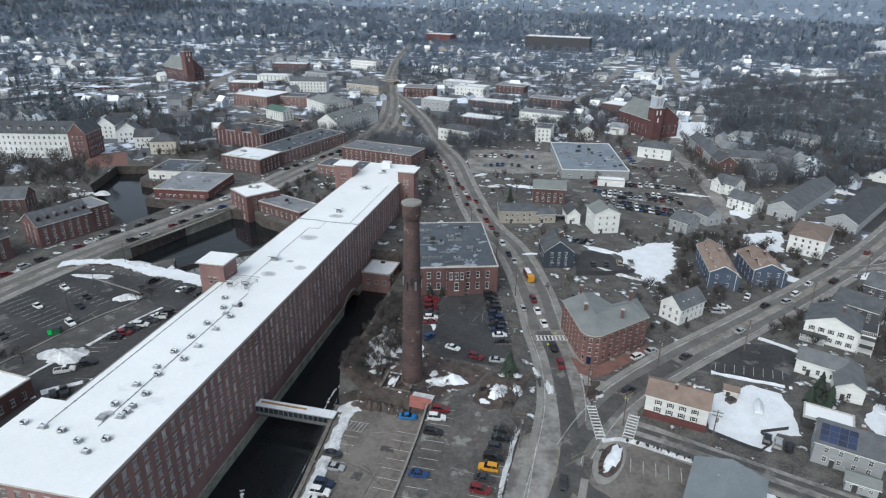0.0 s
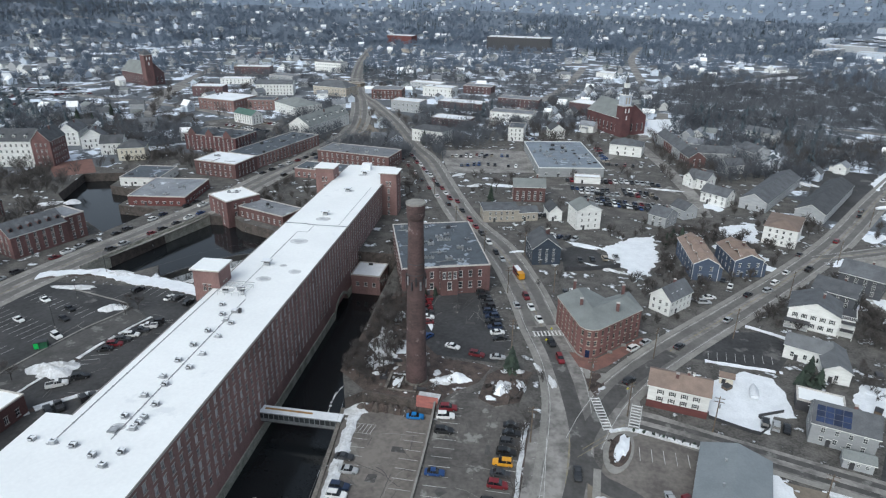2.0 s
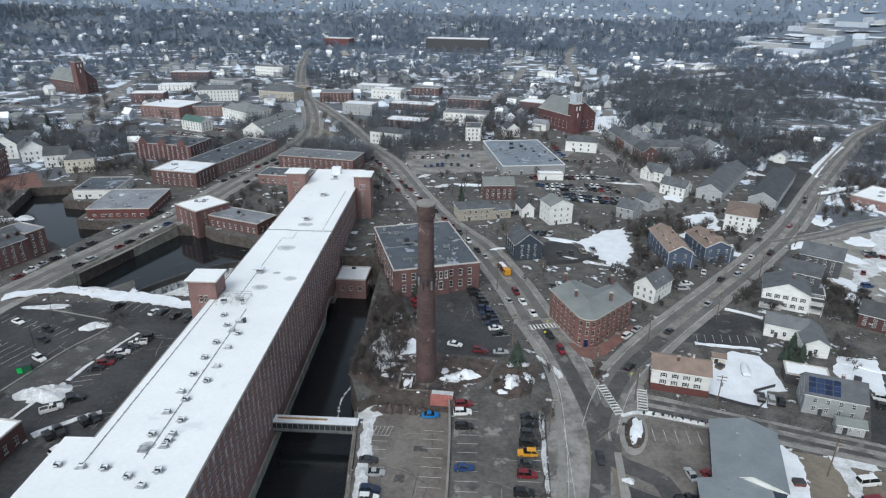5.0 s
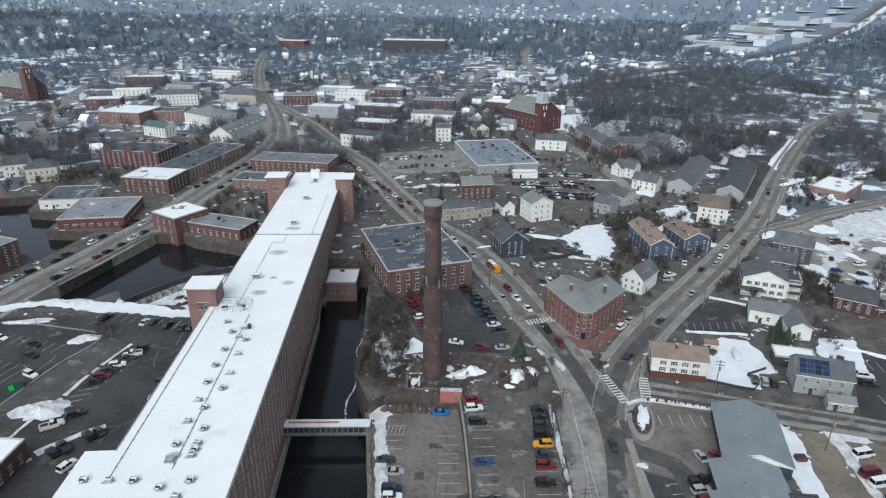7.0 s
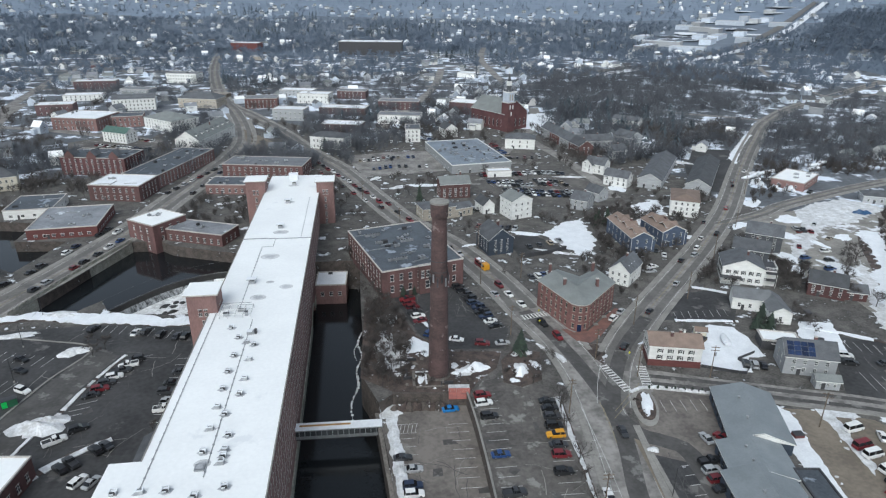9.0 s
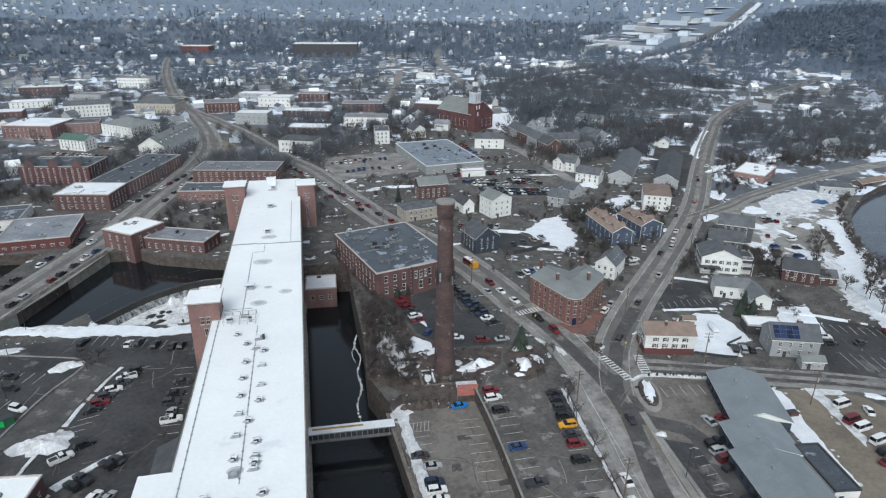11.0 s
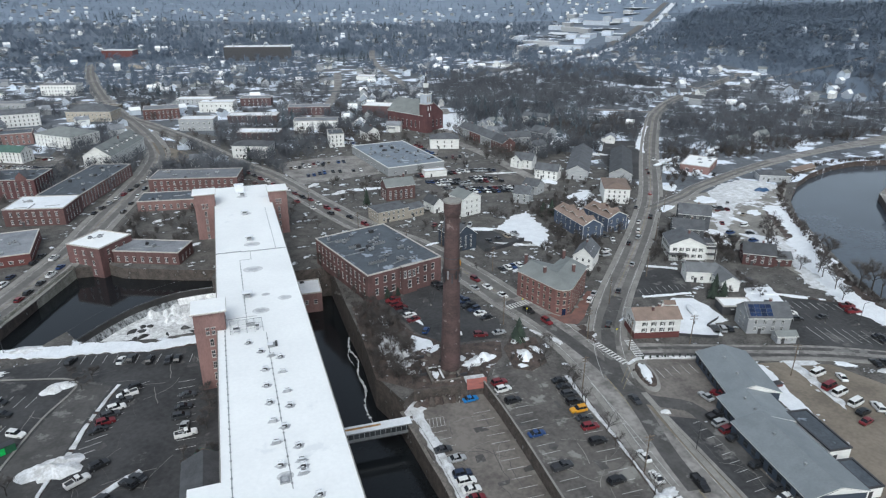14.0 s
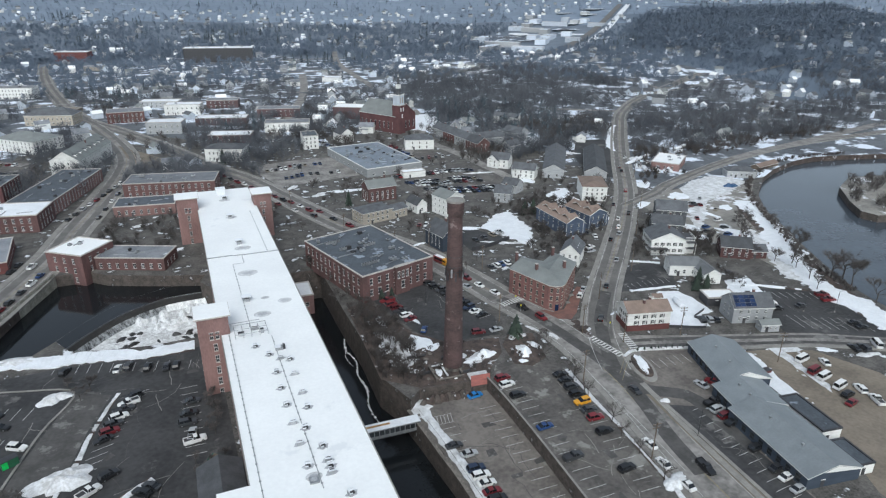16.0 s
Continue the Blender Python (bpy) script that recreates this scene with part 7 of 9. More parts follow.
for x, y, a in ((156.2, 72.1, 10), (152.8, 67.5, 10), (169, 78.3, 0), (164.4, 69.1, -5), (159.2, 60.9, 5), (172.4, 105.1, 80), (174.6, 102.6, 80), (177, 100.7, 80), (150, 62, 20), (161, 84, 60), (180, 92, 30), (185, 110, 50)):
    car(x, y, a, CAR_RNG.choice(KINDS), CAR_RNG.choice(MIX), 0.05, "cars in the snowy yard", "parked in the snowy yard")
G = "cars in the store lot"
W5 = "parked in the store lot"
car_row(40.5, 201.5, 66.5, 203.0, 11, 100, G, where=W5)
car_row(70, 204.5, 89, 202.5, 8, 100, G, where=W5)
for a, c in (((43.5, 187.5, 64.0, 186.2), (45.5, 181.5, 66.0, 179.8)), ((70.0, 188.0, 84.0, 185.0), (70.5, 182.0, 85.0, 179.0)), ((50, 172.5, 72.0, 168.5), (74, 168, 88.0, 165.5)), ((53, 165.5, 70, 162.0), (71, 161.5, 84, 159.5))):
    for q in (a, c):
        car_row(*q, 9 if q[2] - q[0] > 16 else 6, 100, G, where=W5, gaps=(CAR_RNG.randrange(9),))
G = "cars in the street lot"
W6 = "parked in the street lot"
car_row(-30, 238.6, -10.5, 241.4, 8, 95, G, where=W6, gaps=(5,)), car_row(-22, 246, 3.5, 246.5, 9, 95, G, where=W6, gaps=(1, 6)), car_row(-21, 219, -11, 223, 4, 95, G, where=W6), car_row(-5.7, 224.3, 10.5, 223, 5, 95, G, where=W6, gaps=(2,))
car_row(25, 139, 31, 141, 3, 70, G), car_row(28, 118, 44, 113, 6, 60, G), car_row(46, 92, 60, 97, 4, 100, G), car_row(40, 62, 48, 64, 4, 100, G), car_row(50, 53, 58, 55, 3, 60, G)
car_row(-205, 272, -172, 258, 12, 70, G), car_row(-208, 290, -170, 275, 13, 70, G), car_row(-205, 312, -176, 300, 9, 70, G), car_row(10, 318, 20, 292, 6, 10, G)
car_row(-45, 300, -10, 290, 9, 80, G), car_row(-30, 325, 0, 318, 8, 80, G)
car_row(214, 158, 200, 200, 6, 40, "cars at the boat shop"), car_row(-490, 384, -440, 410, 12, 80, "cars in the far lot"), car_row(-500, 372, -420, 402, 22, 75, "cars in the far lot"), car_row(-470, 352, -395, 385, 22, 75, "cars in the far lot"), car_row(-440, 312, -372, 345, 20, 75, "cars in the far lot"), car_row(-455, 345, -400, 372, 13, 80, "cars in the far lot"), car_row(-425, 310, -375, 335, 12, 80, "cars in the far lot"), car_row(60, 280, 65, 240, 7, 10, "cars beside the hall"), car_row(70, 240, 84, 240, 4, 80, "cars beside the hall")
# the yellow and red bus in the queue
bus = thing("school_bus", "short red bus with a yellow front and white roof", "bus", pose(22.9, 72.8, 0.05, 0, 0, 112))
s = Shape()
loft(s, [[(x, -1.15 * w, 0.45), (x, -1.2 * w, 1.5), (x, -1.08 * w, 2.75), (x, 1.08 * w, 2.75), (x, 1.2 * w, 1.5), (x, 1.15 * w, 0.45)] for x, w in ((-4.0, 0.92), (-3.8, 1), (3.6, 1), (4.0, 0.9))], PAINT_MATS["red"])
loft(s, [[(x, -1.17 * w, 0.47), (x, -1.22 * w, 1.5), (x, -1.1 * w, 2.77), (x, 1.1 * w, 2.77), (x, 1.22 * w, 1.5), (x, 1.17 * w, 0.47)] for x, w in ((-4.1, 0.92), (-3.8, 1), (-1.6, 1), (-1.58, 0.9))], PAINT_MATS["yellow"])
part("body", s, bus)
s = Shape()
s.box(-1.3, -0.8, 2.753, 3.5, 0.8, 2.86, M_roofwhite), s.box(-3.4, -0.8, 2.79, -1.8, 0.8, 2.84, PAINT_MATS["yellow"])
part("roof", s, bus, "white and yellow roof")
s = Shape()
s.box(-3.5, -1.21, 1.55, 3.3, 1.21, 2.3, M_carglass)
part("bus_glass", s, bus)
for sx in (-2.4, 2.4):
    for sy in (-1, 1):
        part("wheel", car_model("van", "white")[2], bus, at=pose(sx, sy * 1.05, 0.36, 90, 0, 0))

# the cars of the farther lots, joined
s = Shape()
for m, body, glass, wheel, L, W in MORE_CARS:
    for me, at in [(body, m), (glass, m)] + [(wheel, m @ pose(sx * L, sy * (W / 2 - 0.12), 0.33, 90, 0, 0)) for sx in (-0.31, 0.31) for sy in (-1, 1)]:
        o = len(s.v)
        s.v += [tuple(at @ v.co) for v in me.vertices]
        for f in me.polygons:
            s.f.append(tuple(o + i for i in f.vertices))
            s.m.append(s.slot(me.materials[f.material_index]))
tagged(part("parked_cars", s), "many cars parked in the town's far lots", "cars", kind="stuff")


# ---- trees ----
def bare_tree(seed, height, spread, twigs=520, thin=0.05):
    """A leafless tree: tapered trunk and forked limbs, and a crown of many fine twigs."""
    rng = random.Random(seed)
    wood, crown = Shape(), Shape()
    tips = []

    def limb(p, way, length, r, depth):
        q = p + way * length
        bend = q + Vector((rng.uniform(-1, 1), rng.uniform(-1, 1), rng.uniform(0, 0.6))) * length * 0.12
        wood.stick(p, bend, r, r * 0.66, M_bark, 5 if depth < 2 else 3)
        tips.append((p.lerp(bend, 0.6), bend, depth))
        if depth < 3:
            for _ in range(rng.choice((2, 3, 3)) if depth else rng.choice((4, 5, 6))):
                side = Vector((rng.gauss(0, 1), rng.gauss(0, 1), rng.gauss(0.25, 0.4))).normalized()
                w = (way * 0.75 + side * (0.75 if depth else 0.9) * spread).normalized()
                w.z = max(w.z, -0.05)
                limb(p.lerp(bend, rng.uniform(0.6, 1.0)), w, length * rng.uniform(0.55, 0.8), r * 0.52, depth + 1)

    limb(Vector((0, 0, -0.2)), Vector((rng.uniform(-0.05, 0.05), rng.uniform(-0.05, 0.05), 1)).normalized(), height * 0.36, height * 0.016 + 0.05, 0)
    outer = [t for t in tips if t[2] >= 2]
    for i in range(twigs):
        a, c, _ = outer[i % len(outer)]
        p = a.lerp(c, rng.uniform(0, 1.1))
        w = ((c - a).normalized() * 0.8 + Vector((rng.gauss(0, 0.6), rng.gauss(0, 0.6), rng.gauss(0.15, 0.5)))).normalized()
        ln, side = height * rng.uniform(0.08, 0.18), Vector((rng.gauss(0, 1), rng.gauss(0, 1), rng.gauss(0, 1))).normalized() * thin
        m = p + w * ln * 0.55 + Vector((rng.gauss(0, 1), rng.gauss(0, 1), rng.gauss(0, 1))) * ln * 0.08
        crown.face([p - side, p + side, m + side * 0.6], M_twig)
        crown.face([m - side * 0.6, m + side * 0.6, p + w * ln], M_twig)
    return wood.mesh("trunk"), crown.mesh("crown")


def conifer(seed, height, width, n=620):
    rng = random.Random(seed)
    wood, crown = Shape(), Shape()
    wood.stick((0, 0, -0.2), (0, 0, height), height * 0.02 + 0.05, 0.03, M_bark, 6)
    for i in range(n):
        f = rng.random() ** 0.8
        z = height * (0.1 + 0.88 * f)
        r = width * (1 - f) ** 0.8 * rng.uniform(0.45, 1.08) * (1 + 0.18 * math.sin(f * 40)) + 0.15
        a = rng.uniform(0, 6.283)
        p, q = Vector((0.25 * r * math.cos(a), 0.25 * r * math.sin(a), z + 0.1 * r)), Vector((r * math.cos(a), r * math.sin(a), z - 0.35 * r))
        side = Vector((-math.sin(a), math.cos(a), rng.uniform(-0.4, 0.4))) * (0.16 + 0.16 * r)
        crown.face([p, p.lerp(q, 0.6) + side, q, p.lerp(q, 0.6) - side], M_needle)
    return wood.mesh("trunk"), crown.mesh("crown")


BARE = [bare_tree(k, 10, 0.8 + 0.12 * (k % 4), 1700, 0.033) for k in range(7)]
THIN = [bare_tree(90 + k, 10, 0.85, 300, 0.032) for k in range(3)]
BUSH = [bare_tree(40 + k, 4.0, 1.2, 520, 0.034) for k in range(4)]
PINE = [conifer(60 + k, 11, 2.6 + 0.5 * k) for k in range(3)]
TREE_RNG = random.Random(11)


def tree(x, y, height, kind="bare", z=0.0, where="on brown winter ground"):
    models, base, label = {"thin": (THIN, 10, "slender leafless street tree "), "bare": (BARE, 10, "leafless grey-brown tree "), "bush": (BUSH, 4, "leafless brushy shrub "), "pine": (PINE, 11, "dark green conifer ")}[kind]
    trunk, crown = TREE_RNG.choice(models)
    k = height / base
    root = new("tree" if kind != "bush" else "shrub")
    root.matrix_basis = pose(x, y, z, 0, 0, TREE_RNG.uniform(0, 360)) @ Matrix.Diagonal((k, k, k * TREE_RNG.uniform(0.9, 1.1), 1))
    root.empty_display_size = 0.5
    tagged(root, label + where, "tree" if kind != "bush" else "shrub", {"thin": "street trees", "bare": "bare trees", "bush": "shrubs", "pine": "conifers"}[kind])
    part("trunk", trunk, root), part("crown", crown, root)
    return root


CELLS, FILED = {}, [0]


def free(x, y, pad=0.0):
    i, j = int(x // 60), int(y // 60)
    for t in TAKEN[FILED[0]:]:
        CELLS.setdefault((int(t[0] // 60), int(t[1] // 60)), []).append(t)
    FILED[0] = len(TAKEN)
    return all((x - a) ** 2 + (y - c) ** 2 > (r + pad) ** 2 for u in (-1, 0, 1) for v in (-1, 0, 1) for a, c, r in CELLS.get((i + u, j + v), ()))


def wet(x, y):
    return any(inside((x, y), poly) for poly, _, _ in CHANNELS)


ROADS = [(p.x, p.y) for ln in (MAIN, SECOND, BRANCH, SIDE, BRIDGE) for p in ln]


ROAD_NP = [None]


def off_road(x, y, d=8.5):
    if ROAD_NP[0] is None or len(ROAD_NP[0]) != len(ROADS):
        ROAD_NP[0] = np.array(ROADS)
    return float(((ROAD_NP[0] - (x, y)) ** 2).sum(1).min()) > d * d


LATER = []


def grove(poly, n, lo, hi, kind="bare", where="on brown winter ground", z=0.0, clear=True, single=True):
    xs, ys = [p[0] for p in poly], [p[1] for p in poly]
    made = tries = 0
    while made < n and tries < n * 30:
        tries += 1
        x, y = TREE_RNG.uniform(min(xs), max(xs)), TREE_RNG.uniform(min(ys), max(ys))
        if inside((x, y), poly) and (not clear or (free(x, y, -1.0) and off_road(x, y) and not wet(x, y) and (single or not any(inside((x, y), q) for q in LOTS)))):
            if single:
                tree(x, y, TREE_RNG.uniform(lo, hi), kind, z, where)
            else:
                LATER.append((x, y, TREE_RNG.uniform(lo, hi)))
            made += 1


grove([(-21, 2), (-21, 46), (-14, 52), (-9, 36), (-8, 4), (-12, -6)], 26, 3.5, 8, "bare", "on the river bank")
grove([(-21, 0), (-21, 46), (-10, 46), (-7, 4), (-12, -6)], 26, 2.2, 4.0, "bush", "on the river bank")
grove([(-30, 66), (-28, 104), (-21, 104), (-19, 80), (-17, 62)], 22, 4, 8, "bare", "between mill and office")
grove([(-26, 50), (-24, 64), (-15, 58), (-14, 48)], 12, 3, 6, "bush", "between mill and office", clear=False)
grove([(-9, -6), (6, -7), (18, 8), (6, 11), (-4, 18)], 16, 1.5, 3.2, "bush", "round the chimney foot")
grove([(-33, 126), (-22, 120), (-42, 190), (-56, 205)], 14, 5, 9, "bare", "between mill and street")
grove([(29.5, -14), (31.5, -14), (29, -70), (27, -70)], 9, 6, 8.5, "thin", "on the snowy kerb strip")
grove([(46.2, 11.6), (50, 12), (50.8, 6.4), (48.4, 2.4), (47, 6)], 9, 1, 1.8, "bush", "on the traffic island", clear=False)
for x, y, h, k in ((25.4, 9.6, 8.5, "pine"), (-8.5, 49.6, 4.5, "pine"), (-4.5, 50.6, 4, "pine"), (106.6, 19.9, 8.5, "pine"), (109, 18, 7, "pine"), (104.4, 18.4, 5.5, "pine"), (85, 121, 7, "pine"), (88, 118, 7.5, "pine"), (82, 117, 6, "pine"), (3, 158, 9, "pine"), (-54, 268, 10, "pine"), (12, 170, 11, "bare"), (4, 172, 10, "bare"), (-2, 168, 8, "bare"), (29, -2, 7, "thin"), (26, -6, 8, "thin"), (30.5, 4, 7, "thin"), (34.4, 5.5, 5, "bush"), (31, 66, 4, "bush"), (38, 72, 5, "bare"), (21, 111, 4, "bush"), (26, 112, 4, "bush"), (-99, 21, 6, "bare"), (-101, 17, 6, "bare"), (-105, 24, 5, "bare"), (-108, -22, 7, "bare"), (-112, -26, 8, "bare"), (157, 48, 9, "bare"), (161, 55, 9, "bare"), (170, 64, 11, "bare"), (175, 68, 12, "bare"), (155, 30, 9, "bare"), (158, 22, 9, "bare"), (154, 12, 10, "bare"), (160, 26, 11, "bare"), (150, 36, 8, "bare"), (149, 4, 8, "bare")):
    tree(x, y, h, k, 0, "standing beside the buildings" if k != "bush" else "beside the street")
grove([(-72, -32), (-64.5, -32), (-65.5, 6), (-72, 6)], 16, 2.5, 5, "bare", "against the mill wall")
grove([(72, 72), (86, 72), (88, 124), (79, 122), (77, 96)], 30, 3, 7, "bare", "beside the snowy field")
grove([(78, 60), (92, 62), (90, 80), (82, 78)], 14, 3, 6, "bare", "beside the houses")
grove([(96, 108), (120, 112), (122, 126), (100, 138), (86, 126)], 24, 4, 8, "bare", "behind the town houses")
grove([(128, 44), (150, 42), (148, 60), (132, 60)], 26, 3, 7, "bare", "beside the red house")
grove([(104, 20), (122, 12), (128, 30), (112, 34)], 12, 3, 6, "bare", "behind the snowy yard")
grove([(100, 62), (108, 56), (124, 86), (116, 92)], 12, 4, 7, "bare", "along the street")
grove([(-262, 100), (-200, 118), (-208, 160), (-250, 158), (-300, 140)], 90, 7, 13, "bare", "by the pond", single=False)
grove([(-225, 20), (-176, 16), (-178, 90), (-205, 105), (-240, 70)], 61, 6, 12, "bare", "behind the brick row", single=False)
grove([(-262, 215), (-225, 210), (-238, 300), (-300, 330), (-320, 240)], 60, 8, 14, "bare", "among the houses", single=False)
grove([(-190, 178), (-166, 190), (-170, 208), (-205, 212), (-235, 185)], 25, 6, 10, "bare", "beside the brick hall", single=False)
grove([(-112, 125), (-78, 118), (-76, 170), (-110, 172)], 36, 4, 8, "bare", "in the yard by the canal house", single=False)
grove([(-116, 325), (-104, 272), (-86, 270)], 4, 5, 8, "thin", "on the green between the streets", clear=False)
grove([(180, 150), (230, 180), (240, 240), (205, 230)], 39, 5, 9, "bare", "beside the road", single=False)
grove([(30, 250), (0, 285), (-20, 330), (40, 340), (50, 300)], 39, 6, 11, "bare", "behind the store", single=False)
grove([(95, 210), (130, 232), (150, 250), (100, 320), (95, 260)], 46, 5, 10, "bare", "behind the houses", single=False)
grove([(150, 232), (240, 250), (255, 320), (180, 330)], 90, 7, 12, "bare", "at the wood's edge", single=False)
grove([(-290, 320), (-230, 320), (-240, 460), (-380, 430)], 46, 8, 13, "bare", "among the houses", single=False)
grove([(-330, 260), (-290, 250), (-300, 300)], 3, 11, 15, "pine", "among the houses")

for x, y, h in ((170.5, 34, 15), (163, 10, 14), (167, 8, 16), (164.5, 2, 13), (178, 46, 9), (186, 60, 8), (159, -12, 12)):
    tree(x, y, h, "bare", 0.0, "on the snowy river bank")
for k in range(60):
    p = (TREE_RNG.uniform(256, 340), TREE_RNG.uniform(62, 108))
    if inside(p, ISLAND):
        LATER.append((*p, TREE_RNG.uniform(5, 10)))

BANK = [(-21.5, 1), (-21.5, 46), (-14, 52), (-9, 36), (-7, 14), (-8, 2), (-12, -6)]
BRUSH = []
for k in range(240):
    x, y = TREE_RNG.uniform(-21.5, -6), TREE_RNG.uniform(-6, 52)
    if inside((x, y), BANK):
        BRUSH.append((x, y, TREE_RNG.uniform(2.0, 5.0)))
for k in range(26):
    BRUSH.append((51.8 + 0.9 * TREE_RNG.uniform(-1, 0.6), -20.6 + 5 * TREE_RNG.uniform(-1, 1), TREE_RNG.uniform(0.8, 1.4)))
grove([(18, 8), (30, 9), (30, -4), (20, -6)], 12, 1.2, 2.6, "bare", "on the kerbed bed", clear=False, single=False)
grove([(20, 110), (130, 118), (260, 240), (300, 330), (60, 330), (-30, 200)], 110, 4, 8, "bare", "between the houses", single=False)
grove([(60, 40), (180, 60), (200, 160), (120, 150), (60, 120)], 120, 3, 7, "bare", "between the houses", single=False)
grove([(-330, 180), (-140, 120), (-60, 330), (-330, 420)], 90, 5, 11, "bare", "between the houses", single=False)
grove([(-100, 300), (60, 330), (60, 480), (-160, 500)], 120, 5, 10, "bare", "between the houses", single=False)
grove([(240, 185), (420, 215), (460, 330), (300, 300)], 150, 5, 10, "bare", "beyond the road", single=False)

for p in curve([(356, 162), (304, 161), (254, 137), (221, 108), (194, 65), (173, 25), (163, -2)], 1.6):
    for k in range(2):
        BRUSH.append((p.x - TREE_RNG.uniform(0.5, 4.5), p.y + TREE_RNG.uniform(0, 3), TREE_RNG.uniform(1.2, 3.6)))
for k in range(300):
    f = TREE_RNG.random()
    BRUSH.append((235 + 190 * f + TREE_RNG.uniform(-12, 12), 185 + 38 * f + TREE_RNG.uniform(0, 34), TREE_RNG.uniform(2.5, 6)))


# ---- the far town: houses, flat blocks and woods ----
FAR_RNG = random.Random(23)
# mostly the haze-tinted siding, so far houses look muted
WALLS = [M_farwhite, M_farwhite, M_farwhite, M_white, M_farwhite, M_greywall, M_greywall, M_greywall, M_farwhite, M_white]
ROOFS = [M_shingle, M_roofsnow, M_shingle, M_shinglegreen, M_roofsnow, M_shinglegreen, M_shingle, M_roofgrey]


def house_shapes(w, d, h, rise, wall, roof, wing):
    a = Shape()
    a.box(0, 0, -2, w, d, h, wall)
    a.face([(w, 0, h), (w, d, h), (w, d / 2, h + rise)], wall), a.face([(0, d, h), (0, 0, h), (0, d / 2, h + rise)], wall)
    r = gable_roof(w, d, h, rise, roof, 0.45)
    if wing:
        a.box(w * 0.3, -d * 0.45, -2, w * 0.65, -0.004, h * 0.7, wall)
        r.box(w * 0.28, -d * 0.5, h * 0.7, w * 0.67, -0.46, h * 0.7 + 0.25, roof)
    return a, r


def in_view(x, y):
    a = math.degrees(math.atan2(x + 7, y + 150))
    return -52 < a < 58


STREETS = [((-170, 300), (-420, 380)), ((-190, 540), (-600, 520)), ((-190, 540), (240, 560)), ((-225, 690), (300, 720)), ((-225, 690), (-700, 640)), ((304, 352), (180, 420)), ((-20, 330), (60, 700)), ((-330, 380), (-420, 900)), ((380, 420), (700, 500)), ((420, 440), (460, 640)), ((272, 177), (620, 260)), ((120, 560), (160, 1000)), ((-250, 830), (500, 900)), ((-250, 830), (-900, 860)), ((60, 250), (120, 420)), ((-265, 268), (-340, 460)), ((-480, 330), (-400, 520))]
for k, (p, q) in enumerate(STREETS):
    s = Shape()
    ln = curve([p, ((p[0] + q[0]) / 2 + 14 * (-1) ** k, (p[1] + q[1]) / 2 + 9), q], 25)
    for v in ln:
        v.z = terrain(v.x, v.y)
    ribbon(s, ln, -4.5, 4.5, 0.06, M_road)
    setting("road_far", s, "grey residential street between far houses", "road")
    ROADS += [(v.x, v.y) for v in curve([p, ((p[0] + q[0]) / 2 + 14 * (-1) ** k, (p[1] + q[1]) / 2 + 9), q], 9)]

WOODS = [[(115, 362), (178, 318), (260, 315), (330, 330), (390, 520), (365, 665), (160, 620), (120, 470)], [(255, 190), (335, 226), (430, 215), (520, 300), (420, 330), (300, 300), (262, 240)], FARWOOD, [(-1100, 700), (-760, 780), (-700, 1100), (-1300, 1200)], [(500, 240), (620, 300), (760, 420), (700, 460), (560, 380)]]


def wooded(x, y):
    return any(inside((x, y), w) for w in WOODS)


def street_dir(x, y):
    near = min(range(len(ROADS)), key=lambda i: (ROADS[i][0] - x) ** 2 + (ROADS[i][1] - y) ** 2)
    a, c = ROADS[max(0, near - 1)], ROADS[min(len(ROADS) - 1, near + 1)]
    return math.degrees(math.atan2(c[1] - a[1], c[0] - a[0]))


VARIANTS = []
for k in range(14):
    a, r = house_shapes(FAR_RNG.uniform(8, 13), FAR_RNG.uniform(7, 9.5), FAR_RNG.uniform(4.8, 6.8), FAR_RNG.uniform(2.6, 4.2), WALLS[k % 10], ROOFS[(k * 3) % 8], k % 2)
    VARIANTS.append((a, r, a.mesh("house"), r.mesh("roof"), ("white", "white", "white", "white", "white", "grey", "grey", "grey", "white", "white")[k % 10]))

spots = []
gy = 225
while gy < 1900:
    step = 17 if gy < 700 else 23 if gy < 1100 else 30
    gx = -1500
    while gx < 1900:
        x, y = gx + FAR_RNG.uniform(-0.4, 0.4) * step, gy + FAR_RNG.uniform(-0.4, 0.4) * step
        gx += step
        if not in_view(x, y) or inside((x, y), RAILYARD) or any(inside((x, y), q) for q in LOTS):
            continue
        dens = 0.5 + 0.5 * noise.noise(Vector((x * 0.004, y * 0.004, 3.1)))
        if FAR_RNG.random() > (0.6 if x > 250 else 1) * dens * (0.85 if y < 480 else 0.6 if y < 800 else 0.5 if y < 1050 else 0.62) or (wooded(x, y) and (y > 900 or FAR_RNG.random() < 0.55 or inside((x, y), WOODS[0]))) or wet(x, y) or not free(x, y, 8) or not off_road(x, y, 11):
            continue
        if y > 1050 and (x < 150 or x > 700) and FAR_RNG.random() < 0.2:
            continue
        if inside((x, y), [(-45, 215), (30, 330), (100, 300), (130, 200), (110, 150), (20, 200)]):
            continue
        spots.append((x, y))
    gy += step
spots.sort(key=lambda p: (p[0]) ** 2 + (p[1] + 150) ** 2)
rest = Shape()
